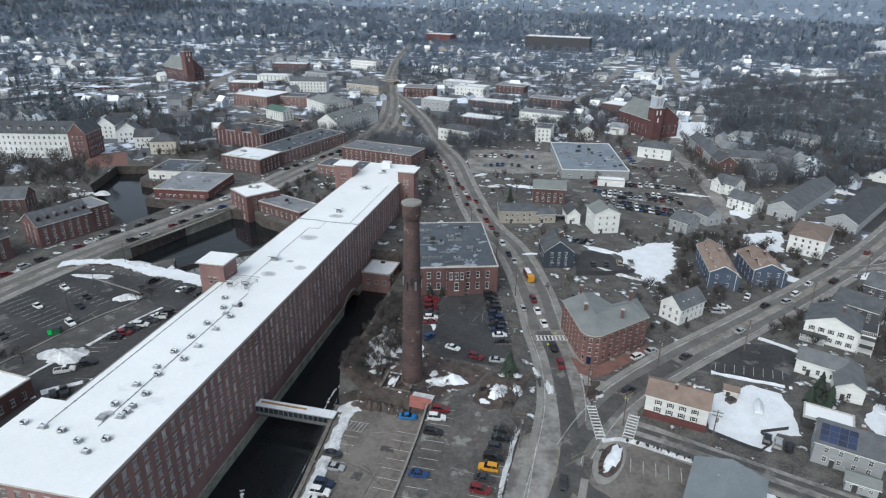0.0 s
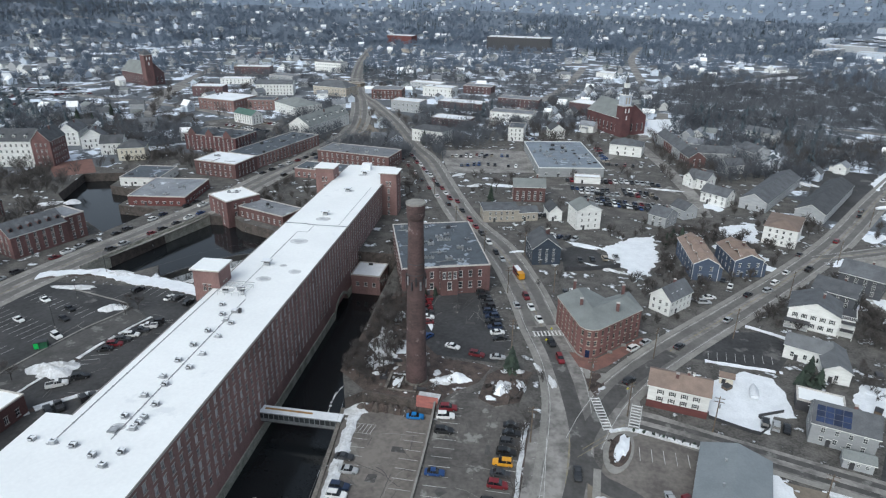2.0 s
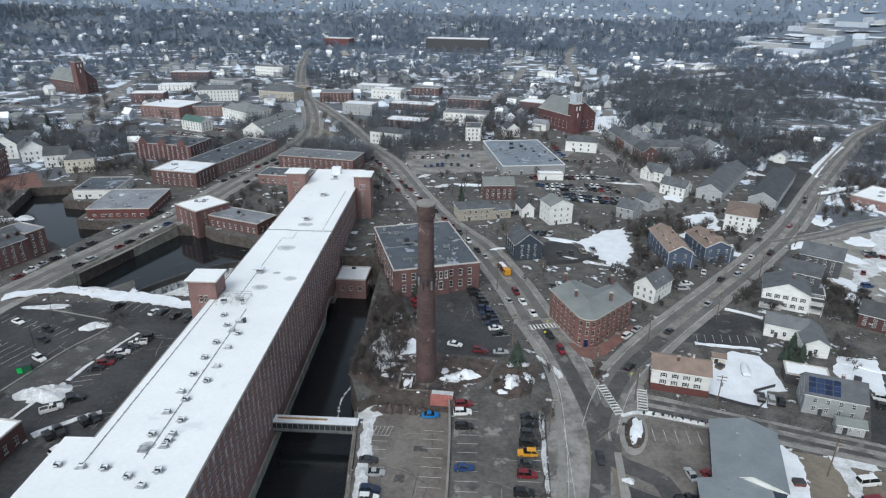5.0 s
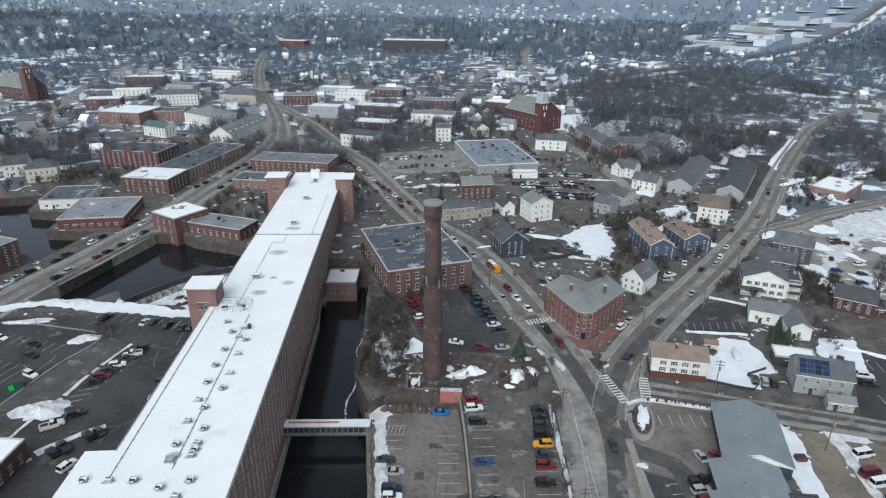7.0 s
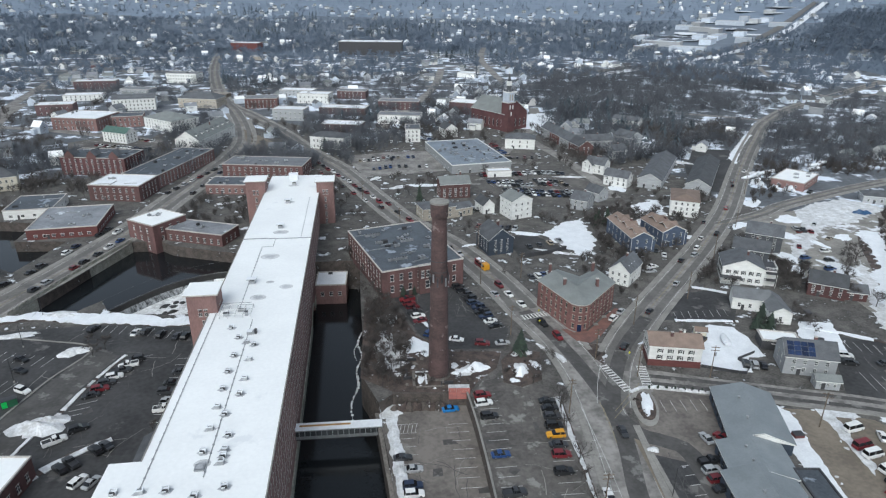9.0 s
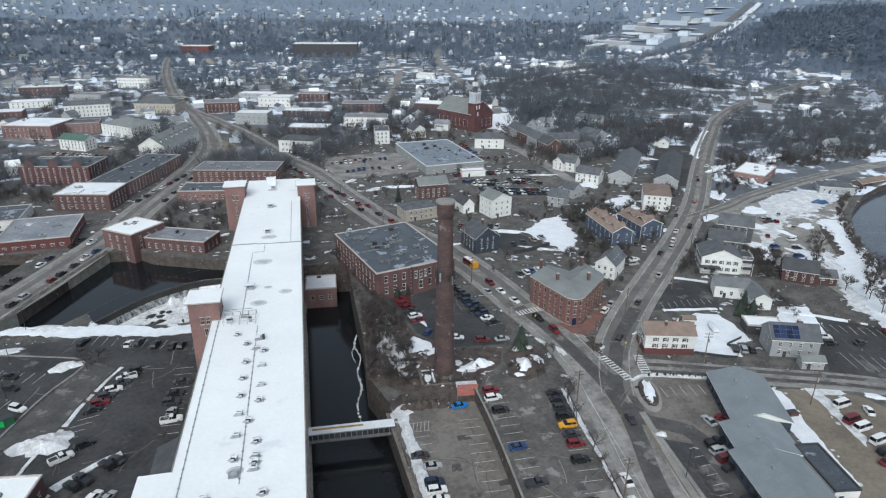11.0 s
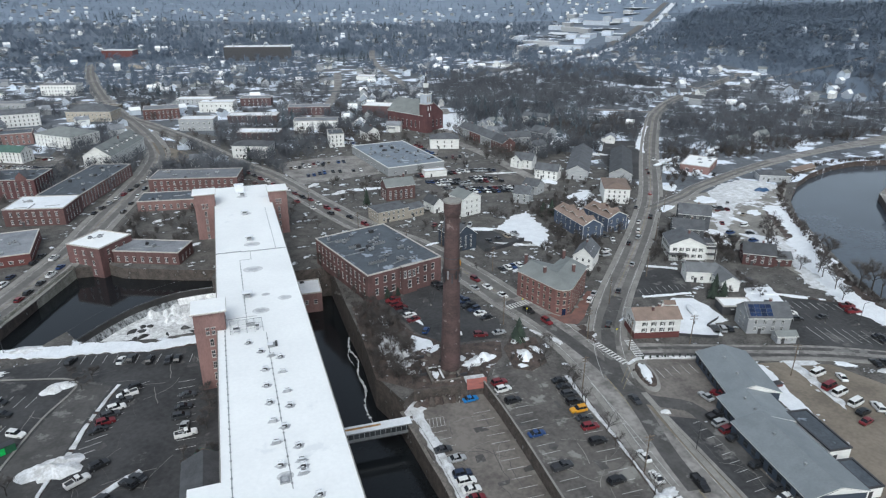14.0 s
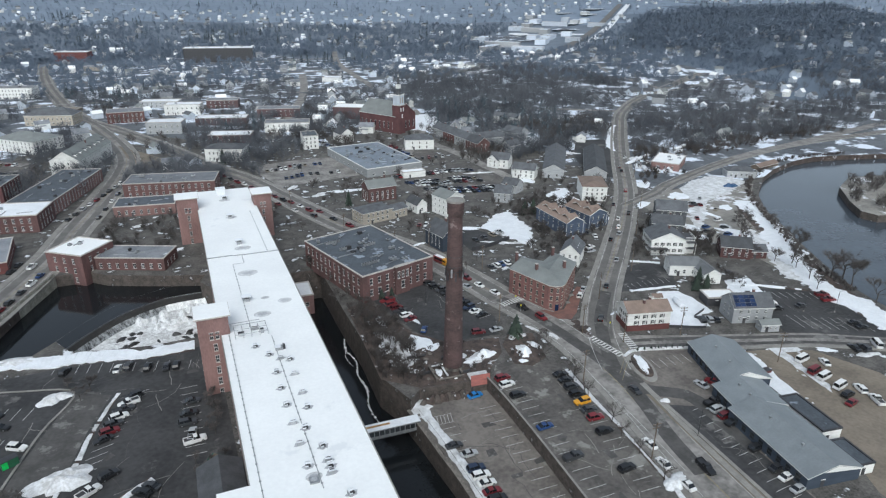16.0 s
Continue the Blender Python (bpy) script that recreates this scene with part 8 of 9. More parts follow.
for i, (x, y) in enumerate(spots):
    a, r, me_a, me_r, colour = VARIANTS[FAR_RNG.randrange(14)]
    turn = street_dir(x, y) + FAR_RNG.choice((0, 90, 180, 270)) if i < 700 else FAR_RNG.uniform(0, 360)
    m = pose(x, y, terrain(x, y), 0, 0, turn) @ Matrix.Scale(FAR_RNG.uniform(0.74, 0.95), 4)
    if i < 300:
        root = new("house", me_a)
        root.matrix_basis = m
        tagged(root, f"{colour} gabled house with bare trees around it", "house", "houses of the far town")
        part("roof", me_r, root)
        if i < 6:
            w = max(v[0] for v in a.v)
            d = max(v[1] for v in a.v)
            wm = window_mesh(1.0, 1.5, M_trim, None, "plain")
            for fx in (0.16, 0.5, 0.84):
                part("window", wm, root, at=pose(w * fx, d + 0.062, 3.2 if fx == 0.5 else 1.3, 0, 0, 180)), part("window", wm, root, at=pose(w * fx, -0.062, 3.1))
            part("window", wm, root, at=pose(-0.062, d * 0.5, 3.0, 0, 0, -90)), part("window", wm, root, at=pose(w + 0.062, d * 0.5, 3.0, 0, 0, 90))
    else:
        for sh in (a, r):
            o = len(rest.v)
            rest.v += [tuple(m @ Vector(v)) for v in sh.v]
            rest.f += [tuple(o + q for q in f) for f in sh.f]
            rest.m += [rest.slot(sh.mats[q]) for q in sh.m]
    TAKEN.append((x, y, 6))
if rest.v:
    tagged(part("far_houses", rest), "many small pale houses on the distant slopes", "houses", kind="stuff")

# flat commercial blocks in the middle of the town
for k in range(38):
    x, y = FAR_RNG.uniform(-420, 150), FAR_RNG.uniform(300, 860)
    if not free(x, y, 9) or not off_road(x, y, 15) or wooded(x, y) or not in_view(x, y):
        continue
    w, d, h = FAR_RNG.uniform(16, 38), FAR_RNG.uniform(14, 22), FAR_RNG.uniform(5, 10)
    wall, nm = FAR_RNG.choice(((M_farbrick, "red brick"), (M_white, "white"), (M_white, "white"), (M_greywall, "grey"), (M_tan, "tan")))
    b("town_block", f"{nm} flat-roofed town block in the distance", x - w / 2, y - d / 2, FAR_RNG.uniform(-30, -10), w, d, h, wall, "flat", FAR_RNG.choice((M_roofgrey, M_roofwhite, M_roofsnow, M_roofgrey)), 0, 2 if h > 6 else 1, bay=4.4, win=(1.6, 1.8), sides="", door=False)


# the railway cutting and the snowy yards beside it
for name, pts, w0, w1, mat, label in (("road_railway", [(219, 616), (333, 697), (451, 782), (584, 920), (878, 1281), (1240, 1725)], -8, 8, M_wear, "dark railway line through the snow"), ("ground_rail_snow", [(225, 606), (343, 687), (461, 772), (596, 910), (890, 1270), (1250, 1712)], 0, 16, M_snow, "white snow along the railway")):
    s = Shape()
    ln = curve(pts, 30)
    for v in ln:
        v.z = terrain(v.x, v.y)
    ribbon(s, ln, w0, w1, 2.5, mat)
    setting(name, s, label, "ground")
s = Shape()
for k in range(64):
    x, y = FAR_RNG.uniform(400, 1180), FAR_RNG.uniform(790, 1650)
    if inside((x, y), RAILYARD):
        blob(s, x, y, FAR_RNG.uniform(18, 60), FAR_RNG.uniform(14, 40), 0.3, M_far if k % 3 == 0 else M_snow, terrain(x, y) + 1.5, 50, k, 2, 12)
tagged(part("snow_patch", s), "wide white snow over the railway yards", "snow", kind="stuff")
made = 0
while made < 22:
    x, y = FAR_RNG.uniform(400, 1100), FAR_RNG.uniform(790, 1560)
    if not inside((x, y), RAILYARD):
        continue
    made += 1
    w = FAR_RNG.uniform(26, 70)
    # walls and roofs in muted tones that imitate haze over the yards
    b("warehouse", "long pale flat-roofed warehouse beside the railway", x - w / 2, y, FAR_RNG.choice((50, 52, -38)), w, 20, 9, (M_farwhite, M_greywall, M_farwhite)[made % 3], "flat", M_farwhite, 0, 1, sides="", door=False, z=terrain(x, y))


def forest(n, accept, name, label, mat, kind, lo, hi, seed, twig, many=44):
    """A wood of many rough trees in one mesh: thin stems and sprays of twigs or boughs."""
    rng = np.random.default_rng(seed)
    V, F = [], []
    o = 0
    for x, y, *tall in accept(n, rng):
        z, h = terrain(x, y) - 0.3, tall[0] if tall else rng.uniform(lo, hi)
        k = many if kind == "bare" else 26
        if kind == "bare":
            a, r = rng.uniform(0, 6.283, k), np.sqrt(rng.uniform(0, 1, k)) * h * 0.34
            zc = z + h * (0.55 + 0.32 * rng.uniform(-1, 1, k) * np.sqrt(1 - (r / (h * 0.36)) ** 2))
            p = np.stack((x + r * 0.45 * np.cos(a), y + r * 0.45 * np.sin(a), zc - h * 0.12), 1)
            q = np.stack((x + r * 1.15 * np.cos(a), y + r * 1.15 * np.sin(a), zc + h * 0.1), 1)
            sd = rng.normal(0, 1, (k, 3)) * twig
            if twig > 0.5:  # a closed far canopy: broad sprays that lie nearly level
                q[:, 2] = p[:, 2] + h * rng.uniform(-0.04, 0.08, k)
                sd = np.stack((-np.sin(a), np.cos(a), 0 * a), 1) * twig * rng.uniform(0.5, 1.4, (k, 1))
        else:
            f = rng.uniform(0, 1, k)
            a, r = rng.uniform(0, 6.283, k), h * 0.22 * (1 - f) + 0.2
            p = np.stack((x + 0 * a, y + 0 * a, z + h * (0.15 + 0.85 * f)), 1)
            q = np.stack((x + r * np.cos(a), y + r * np.sin(a), z + h * (0.05 + 0.8 * f)), 1)
            sd = np.stack((-np.sin(a), np.cos(a), 0 * a), 1) * (0.35 * r[:, None] + 0.2)
        tri = np.stack((p - sd, p + sd, q) if kind == "bare" else (p, q - sd, q + sd), 1).reshape(-1, 3)
        stem = np.array([(x - 0.16, y, z), (x + 0.16, y, z), (x, y, z + h * 0.7), (x, y - 0.16, z), (x, y + 0.16, z), (x, y, z + h * 0.7)])
        V.append(tri), V.append(stem)
        o += len(tri) + 6
    v = np.concatenate(V)
    me = bpy.data.meshes.new(name)
    me.from_pydata(v.tolist(), [], np.arange(len(v)).reshape(-1, 3).tolist())
    me.materials.append(mat)
    ob = new(name, me)
    tagged(ob, label, "woods", kind="stuff")
    return ob


def in_woods(n, rng):
    out = []
    for w, share in zip(WOODS, (0.3, 0.05, 0.1, 0.2, 0.06)):
        xs, ys = [p[0] for p in w], [p[1] for p in w]
        k = 0
        while k < n * share:
            x, y = rng.uniform(min(xs), max(xs)), rng.uniform(min(ys), max(ys))
            k += 1 if inside((x, y), w) else 0.2
            if inside((x + 26 * noise.noise(Vector((x * 0.02, y * 0.02, 4.0))), y + 40 * noise.noise(Vector((x * 0.02, y * 0.02, 8.0)))), w) and noise.noise(Vector((x * 0.013, y * 0.013, 2.0))) > -0.32 and free(x, y, -1) and off_road(x, y, 9):
                out.append((x, y))
    return out


def in_town(n, rng):
    out = []
    while len(out) < n:
        r, a = 380 + 1300 * rng.uniform(0, 1) ** 1.6, rng.uniform(-0.88, 0.98)
        x, y = -7 + r * math.sin(a), -150 + r * math.cos(a)
        if noise.noise(Vector((x * 0.008, y * 0.008, 7.7))) > -0.3 and y > 215 and not inside((x, y), RAILYARD) and not any(inside((x, y), q) for q in LOTS) and not inside((x, y), [(-45, 215), (30, 330), (100, 300), (130, 200), (110, 150), (20, 200)]) and off_road(x, y, 7) and not wet(x, y) and all((x - p) ** 2 + (y - q) ** 2 > (s * 0.75) ** 2 for p, q, s in TAKEN_NEAR(x, y)):
            out.append((x, y))
    return out


def TAKEN_NEAR(x, y):
    i, j = int(x // 60), int(y // 60)
    return [t for a in (-1, 0, 1) for c in (-1, 0, 1) for t in CELLS.get((i + a, j + c), ())]


def on_hills(n, rng):
    out = []
    while len(out) < n:
        r, a = 1080 + 1800 * rng.uniform(0, 1) ** 1.4, rng.uniform(-0.9, 1.0)
        x, y = -7 + r * math.sin(a), -150 + r * math.cos(a)
        if not inside((x, y), RAILYARD) and noise.noise(Vector((x * 0.0022, y * 0.0022, 1.7))) > -0.18 - (r - 1150) / 4000 - (0.2 if a < 0.1 or a > 0.7 else 0):
            out.append((x, y))
    return out


def clumps(n, rng):
    out = []
    while len(out) < n:
        r, a = rng.uniform(450, 1900), rng.uniform(-0.9, 1.0)
        x, y = -7 + r * math.sin(a), -150 + r * math.cos(a)
        if noise.noise(Vector((x * 0.006, y * 0.006, 4.4))) > 0.36 and off_road(x, y, 8) and free(x, y, -2):
            out.append((x, y))
    return out


forest(1, lambda n, rng: LATER, "grove_trees", "leafless trees standing in groves between buildings", M_twig, "bare", 6, 12, 9, 0.06, 130)
forest(1, lambda n, rng: BRUSH, "bank_brush", "brown leafless brush along the river banks", M_brush, "bare", 2, 5, 19, 0.035, 90)
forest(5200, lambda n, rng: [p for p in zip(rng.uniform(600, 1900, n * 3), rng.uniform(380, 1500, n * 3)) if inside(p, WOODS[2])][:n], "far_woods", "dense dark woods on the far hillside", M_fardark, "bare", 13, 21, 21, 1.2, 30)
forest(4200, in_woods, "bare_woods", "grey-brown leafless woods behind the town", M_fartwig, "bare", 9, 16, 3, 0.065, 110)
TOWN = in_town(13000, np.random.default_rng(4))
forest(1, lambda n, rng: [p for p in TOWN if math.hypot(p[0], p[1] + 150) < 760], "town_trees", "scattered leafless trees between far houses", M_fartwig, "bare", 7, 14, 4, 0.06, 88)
# farther woods take paler materials, so their haze comes from colour alone
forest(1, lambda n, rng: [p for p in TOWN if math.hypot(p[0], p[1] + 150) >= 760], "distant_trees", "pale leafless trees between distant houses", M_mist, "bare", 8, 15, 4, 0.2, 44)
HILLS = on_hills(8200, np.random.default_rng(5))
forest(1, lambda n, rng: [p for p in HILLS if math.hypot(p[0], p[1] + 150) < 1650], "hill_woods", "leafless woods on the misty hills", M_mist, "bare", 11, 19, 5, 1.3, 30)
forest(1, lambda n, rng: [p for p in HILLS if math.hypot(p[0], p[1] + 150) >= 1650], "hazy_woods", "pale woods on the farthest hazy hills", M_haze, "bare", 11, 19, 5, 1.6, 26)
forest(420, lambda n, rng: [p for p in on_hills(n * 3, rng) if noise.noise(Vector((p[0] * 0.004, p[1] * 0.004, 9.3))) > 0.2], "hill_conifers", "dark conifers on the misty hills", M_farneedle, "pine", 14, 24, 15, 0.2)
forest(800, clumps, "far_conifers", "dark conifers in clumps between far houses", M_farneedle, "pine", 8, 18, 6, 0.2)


# ---- smaller things ----
def utility_pole(x, y, turn, h=10.5, lamp=False):
    root = thing("utility_pole", "weathered wooden utility pole with crossarms", "pole", pose(x, y, 0, 0, 0, turn), "utility poles")
    s = Shape()
    s.stick((0, 0, -0.3), (0, 0, h), 0.17, 0.11, M_wood, 8)
    part("post", s, root)
    for z in (h - 0.6, h - 1.6):
        s = Shape()
        s.box(-1.2, -0.07, z, 1.2, 0.07, z + 0.14, M_wood)
        arm = part("crossarm", s, root)
        for dx in (-1.05, -0.5, 0.5, 1.05):
            q = Shape()
            q.tube(dx, 0, z + 0.14, z + 0.34, 0.05, 0.04, M_metal, 6)
            part("insulator", q, arm)
    s = Shape()
    s.tube(0.32, 0, h - 3.2, h - 2.2, 0.24, 0.24, M_metal, 10)
    part("transformer", s, root, "grey can transformer")


for x, y, a in ((30.6, -53.6, 0), (32.4, -20, 5), (24.6, 20.5, 20), (20.2, 57.6, 20), (8.0, 90, 25), (-8, 117, 30), (56.2, -5.2, 40), (46.9, 4.2, 20), (76.5, -7.4, -10), (92, 41, 50), (118, 74, 50), (146, 109, 50), (93.8, -30.5, -20), (66, 24, 50), (36.2, 62, 20), (24, 92, 25), (177, 158, 55), (-26, 160, 30)):
    utility_pole(x, y, a)


def lamp_post(x, y, turn, h=8.0):
    root = thing("street_lamp", "grey steel lamp post on the lot", "street lamp", pose(x, y, 0, 0, 0, turn), "lamp posts")
    s = Shape()
    s.stick((0, 0, 0), (0, 0, h), 0.1, 0.07, M_darkmetal, 8), s.stick((0, 0, h - 0.1), (1.3, 0, h + 0.15), 0.05, 0.05, M_darkmetal, 6)
    part("post", s, root)
    s = Shape()
    s.box(1.0, -0.16, h + 0.08, 1.7, 0.16, h + 0.2, M_metal)
    part("lamp_head", s, root)
    s = Shape()
    s.tube(0, 0, 0, 0.5, 0.25, 0.22, M_walk, 10)
    part("base", s, root)


for x, y, a in ((46.8, -50.6, 0), (-124, 24, 0), (-117, 5, 20), (129, -8, 0), (-128, 44.5, 60), (5, 40, 0), (66, 190, 0), (80, 172, 0), (-10, 232, 0), (139, -12, 0), (-144, -4, 0)):
    lamp_post(x, y, a)

# the ruined walls at the chimney's foot
for k, (x0, y0, x1, y1, z0, z1) in enumerate(((-7.5, -6.6, -6.7, 1.0, -1, 1.0), (-6.6, 0.2, -2.9, 0.9, -1, 0.8), (-6.6, -6.6, 1.2, -5.9, -3.7, 0.5), (-4.0, -5.8, -3.4, -0.5, -1, 0.9), (0.6, -5.8, 1.2, -3.4, -1, 1.0), (-10.5, -7.4, -7.6, -6.8, -3.7, -0.6))):
    s = Shape()
    s.box(x0, y0, z0, x1, y1, z1, M_ruin), s.box(x0 + 0.04, y0 + 0.04, z1, x1 - 0.04, y1 - 0.04, z1 + 0.09, M_dirtysnow if k % 2 else M_rubble)
    tagged(part("ruined_wall", s), "broken stone foundation wall with bits of snow", "wall", "ruined walls")
M_faded = surface("faded_red_board", (0.34, 0.12, 0.1), 0.85, (0.24, 0.09, 0.08), 0.4, 3.0, 0.2, stretch=(1, 1, 3), rand=0)
shed = thing("red_shed", "faded red boarded shed on the lot wall", "shed", pose(2.0, -9.9, -3.7, 0, 0, -3))
s = Shape()
s.box(0, 0.5, 0, 5.8, 4.2, 3.9, M_rubble), s.box(0.1, 0.05, 0, 0.35, 0.3, 2.4, M_darktrim), s.box(5.4, 0.05, 0, 5.65, 0.3, 2.4, M_darktrim)
part("wall", s, shed, "old stone wall")
for k in range(11):
    s = Shape()
    s.box(k * 0.53, 0, 0, k * 0.53 + 0.51, 0.1, 3.1, M_faded, pose(0, 0, 2.3, -16, 0, 0))
    part("board", s, shed, "faded red front board")
s = Shape()
s.box(0, 1.2, 3.9, 5.8, 4.2, 4.15, M_dirtysnow)
part("roof", s, shed, "flat roof with old snow")
for x, y, rx, ry, h in ((11.3, 2.2, 3.4, 2.0, 1.9), (6.8, 0.6, 2.6, 1.3, 0.9), (23.3, -0.9, 2.0, 2.3, 2.0), (21.0, -4.6, 1.6, 1.0, 0.5), (28.6, 2.6, 1.2, 2.2, 0.6)):
    s = Shape()
    blob(s, 0, 0, rx, ry, h, M_snow, 0, 0, int(x * 3), 6, 26)
    tagged(part("snow_heap", s, at=pose(x, y, 0.02), smooth=True), "heaped old snow on the brown yard", "snow", "snow heaps in the yard")
for x, y in ((25.6, 10.6), (24.0, 9.0), (27.4, 9.2)):
    s = Shape()
    blob(s, 0, 0, 1.5, 1.1, 1.1, M_dirtysnow, 0, 0, int(x * 3), 4, 14)
    tagged(part("snow_mound", s, at=pose(x, y, 0.02), smooth=True), "rounded mound of dirty snow by the conifer", "snow", "snow mounds")

# balustrade along the basin street
rail = thing("balustrade", "grey concrete balustrade above the mill basin", "railing", pose(0, 0, 0))
BAL = curve([(-139.4, 45), (-133, 74), (-122.9, 109.4)], 2.6)
for p, q in zip(BAL, BAL[1:]):
    s = Shape()
    a = math.degrees(math.atan2(q.y - p.y, q.x - p.x))
    s.box(-0.25, -0.62, 0.98, 0.25, 0.05, 1.5, M_walk, pose(p.x, p.y, 0, 0, 0, a))
    part("post", s, rail)
    s = Shape()
    s.box(0.25, -0.45, 1.2, (q - p).length - 0.25, -0.1, 1.38, M_walk, pose(p.x, p.y, 0, 0, 0, a))
    part("handrail", s, rail)

# low fence of snow-topped blocks beside the side street
fence = thing("low_fence", "low white block fence with dark posts", "fence", pose(58.4, -10.7, 0, 0, 0, -16))
for k in range(9):
    s = Shape()
    s.box(k * 1.75, -0.2, 0, k * 1.75 + 1.35, 0.2, 0.75, M_dirtysnow)
    part("panel", s, fence)
    s = Shape()
    s.box(k * 1.75 + 1.4, -0.3, 0, k * 1.75 + 1.7, 0.3, 0.95, M_darktrim)
    part("post", s, fence)

# dark board fences round yards
def board_fence(pts, h, label):
    f = thing("board_fence", label, "fence", pose(0, 0, 0), "board fences")
    ln = curve(pts, 2.4)
    for p, q in zip(ln, ln[1:]):
        s = Shape()
        a = math.degrees(math.atan2(q.y - p.y, q.x - p.x))
        s.box(0, -0.04, 0, (q - p).length - 0.03, 0.04, h, M_darktrim, pose(p.x, p.y, 0, 0, 0, a))
        part("panel", s, f)


board_fence([(39.9, 81), (50, 83.6), (61, 88.6)], 1.8, "dark board fence beside the navy house lot")
board_fence([(76.5, -1.9), (87.9, -6.4), (91, -2.9), (89.2, 1.0)], 1.0, "dark board fence round the snowy yard")
board_fence([(89.2, 1.0), (96.2, 4.2)], 1.0, "dark board fence behind the parked cars")


def boat(x, y, turn, L, z=0.0):
    root = thing("boat", "small boat under a white winter cover", "boat", pose(x, y, z, 0, 0, turn), "boats in winter covers")
    s = Shape()
    loft(s, [[(fx * L, -w * L, 0.5), (fx * L, -w * L * 1.15, 1.2), (fx * L, 0, h), (fx * L, w * L * 1.15, 1.2), (fx * L, w * L, 0.5)] for fx, w, h in ((-0.5, 0.14, 1.5), (-0.3, 0.16, 2.1), (0.1, 0.15, 2.2), (0.35, 0.09, 1.7), (0.5, 0.01, 1.3))], M_roofwhite)
    part("cover", s, root, "tight white shrink cover")
    s = Shape()
    s.box(-0.3 * L, -0.5, 0, -0.2 * L, 0.5, 0.5, M_darkmetal), s.box(0.15 * L, -0.4, 0, 0.22 * L, 0.4, 0.5, M_darkmetal)
    part("trailer", s, root)


for x, y, a, L in ((90.6, 11.5, 80, 6.5), (197, 181, 30, 8), (194, 186, 20, 7), (200, 190, 40, 8), (206, 195, 60, 7), (219, 186, 10, 8), (224, 178, 70, 7), (226, 186, 40, 9), (192, 176, 50, 6), (216, 198, 20, 8), (200, 166, 60, 5), (203, 163, 55, 5), (206, 160, 60, 5)):
    boat(x, y, a, L)

kiosk = thing("green_kiosk", "bright green metal bin shed on the lot", "bin", pose(-113.6, -7.6, 0, 0, 0, 30))
s = Shape()
s.box(0, 0, 0, 3.6, 2.0, 2.1, surface("dark_green_metal", (0.02, 0.1, 0.05), 0.5, None, 1.0, 4.0, 0.1)), s.box(-0.05, -0.05, 2.1, 3.65, 2.05, 2.2, M_darkmetal)
part("body", s, kiosk)
s = Shape()
s.box(0.1, -0.08, 0.2, 1.3, -0.004, 1.9, surface("bright_green_panel", (0.03, 0.6, 0.12), 0.5, None, 1.0, 4.0, 0.0))
part("panel", s, kiosk, "vivid green front panel")
skip = thing("dumpster", "green waste container beside the mill", "container", pose(-68.4, -20.4, 0, 0, 0, -35))
s = Shape()
loft(s, [[(x, -1.2 * w, z), (x, 1.2 * w, z), (x, 1.2 * w, 2.0), (x, -1.2 * w, 2.0)] for x, w, z in ((-0.2, 1, 0.6), (0.4, 1, 0.1), (5.0, 1, 0.1), (5.4, 1, 0.6))], surface("green_container", (0.02, 0.085, 0.06), 0.6, None, 1.0, 4.0, 0.2))
part("body", s, skip)
s = Shape()
s.box(0.2, -1.05, 2.003, 2.2, 1.05, 2.06, M_wood), s.box(2.5, -1.05, 2.003, 4.9, 1.05, 2.08, M_rubble)
part("load", s, skip, "scrap wood and rubble")
b("brick_shed", "low brick shed with snow on its roof by the lot", -120, -50, -4, 26, 18.5, 5.3, M_brick2, "flat", M_roofsnow, 0, 1, **BR)
b("yard_shed", "dark-roofed gabled shed against the mill", -70.2, -46, 2.6, 9.2, 20, 3.6, M_greywall, "gable", M_shingle, 2.2, 1, along="y", bay=4)
for k in range(6):
    chiller = thing("chiller", "grey rooftop chiller with dark round fans beside the mill", "air conditioner", pose(-41.6, 87.5 + k * 3.9, -5.6, 0, 0, 2.6), "chillers beside the mill")
    q = Shape()
    q.box(-1.4, -1.6, 0, 1.4, 1.6, 0.35, M_darkmetal), q.box(-1.3, -1.5, 0.35, 1.3, 1.5, 2.1, M_metal)
    part("housing", q, chiller)
    for y in (-0.75, 0.75):
        q = Shape()
        q.tube(0, y, 2.1, 2.3, 0.6, 0.6, M_darkmetal, 14)
        part("fan", q, chiller, "dark round fan")
link = thing("link_bridge", "dark covered link between the mill tower and the street", "bridge", pose(-40.5, 145.5, -3.0, 0, 0, -5))
q = Shape()
q.box(0, -1.2, 0, 14, 1.2, 0.3, M_darkmetal), q.box(0, -1.2, 0.3, 14, -1.05, 2.2, M_brick2), q.box(0, 1.05, 0.3, 14, 1.2, 2.2, M_brick2)
part("walkway", q, link)
q = Shape()
q.box(-0.1, -1.4, 2.2, 14.1, 1.4, 2.4, M_darkmetal)
part("roof", q, link)
for x in (5, 10):
    q = Shape()
    q.box(x - 0.3, -0.8, -0.003 - 5, x + 0.3, 0.8, -0.003, M_rubble)
    part("pier", q, link)
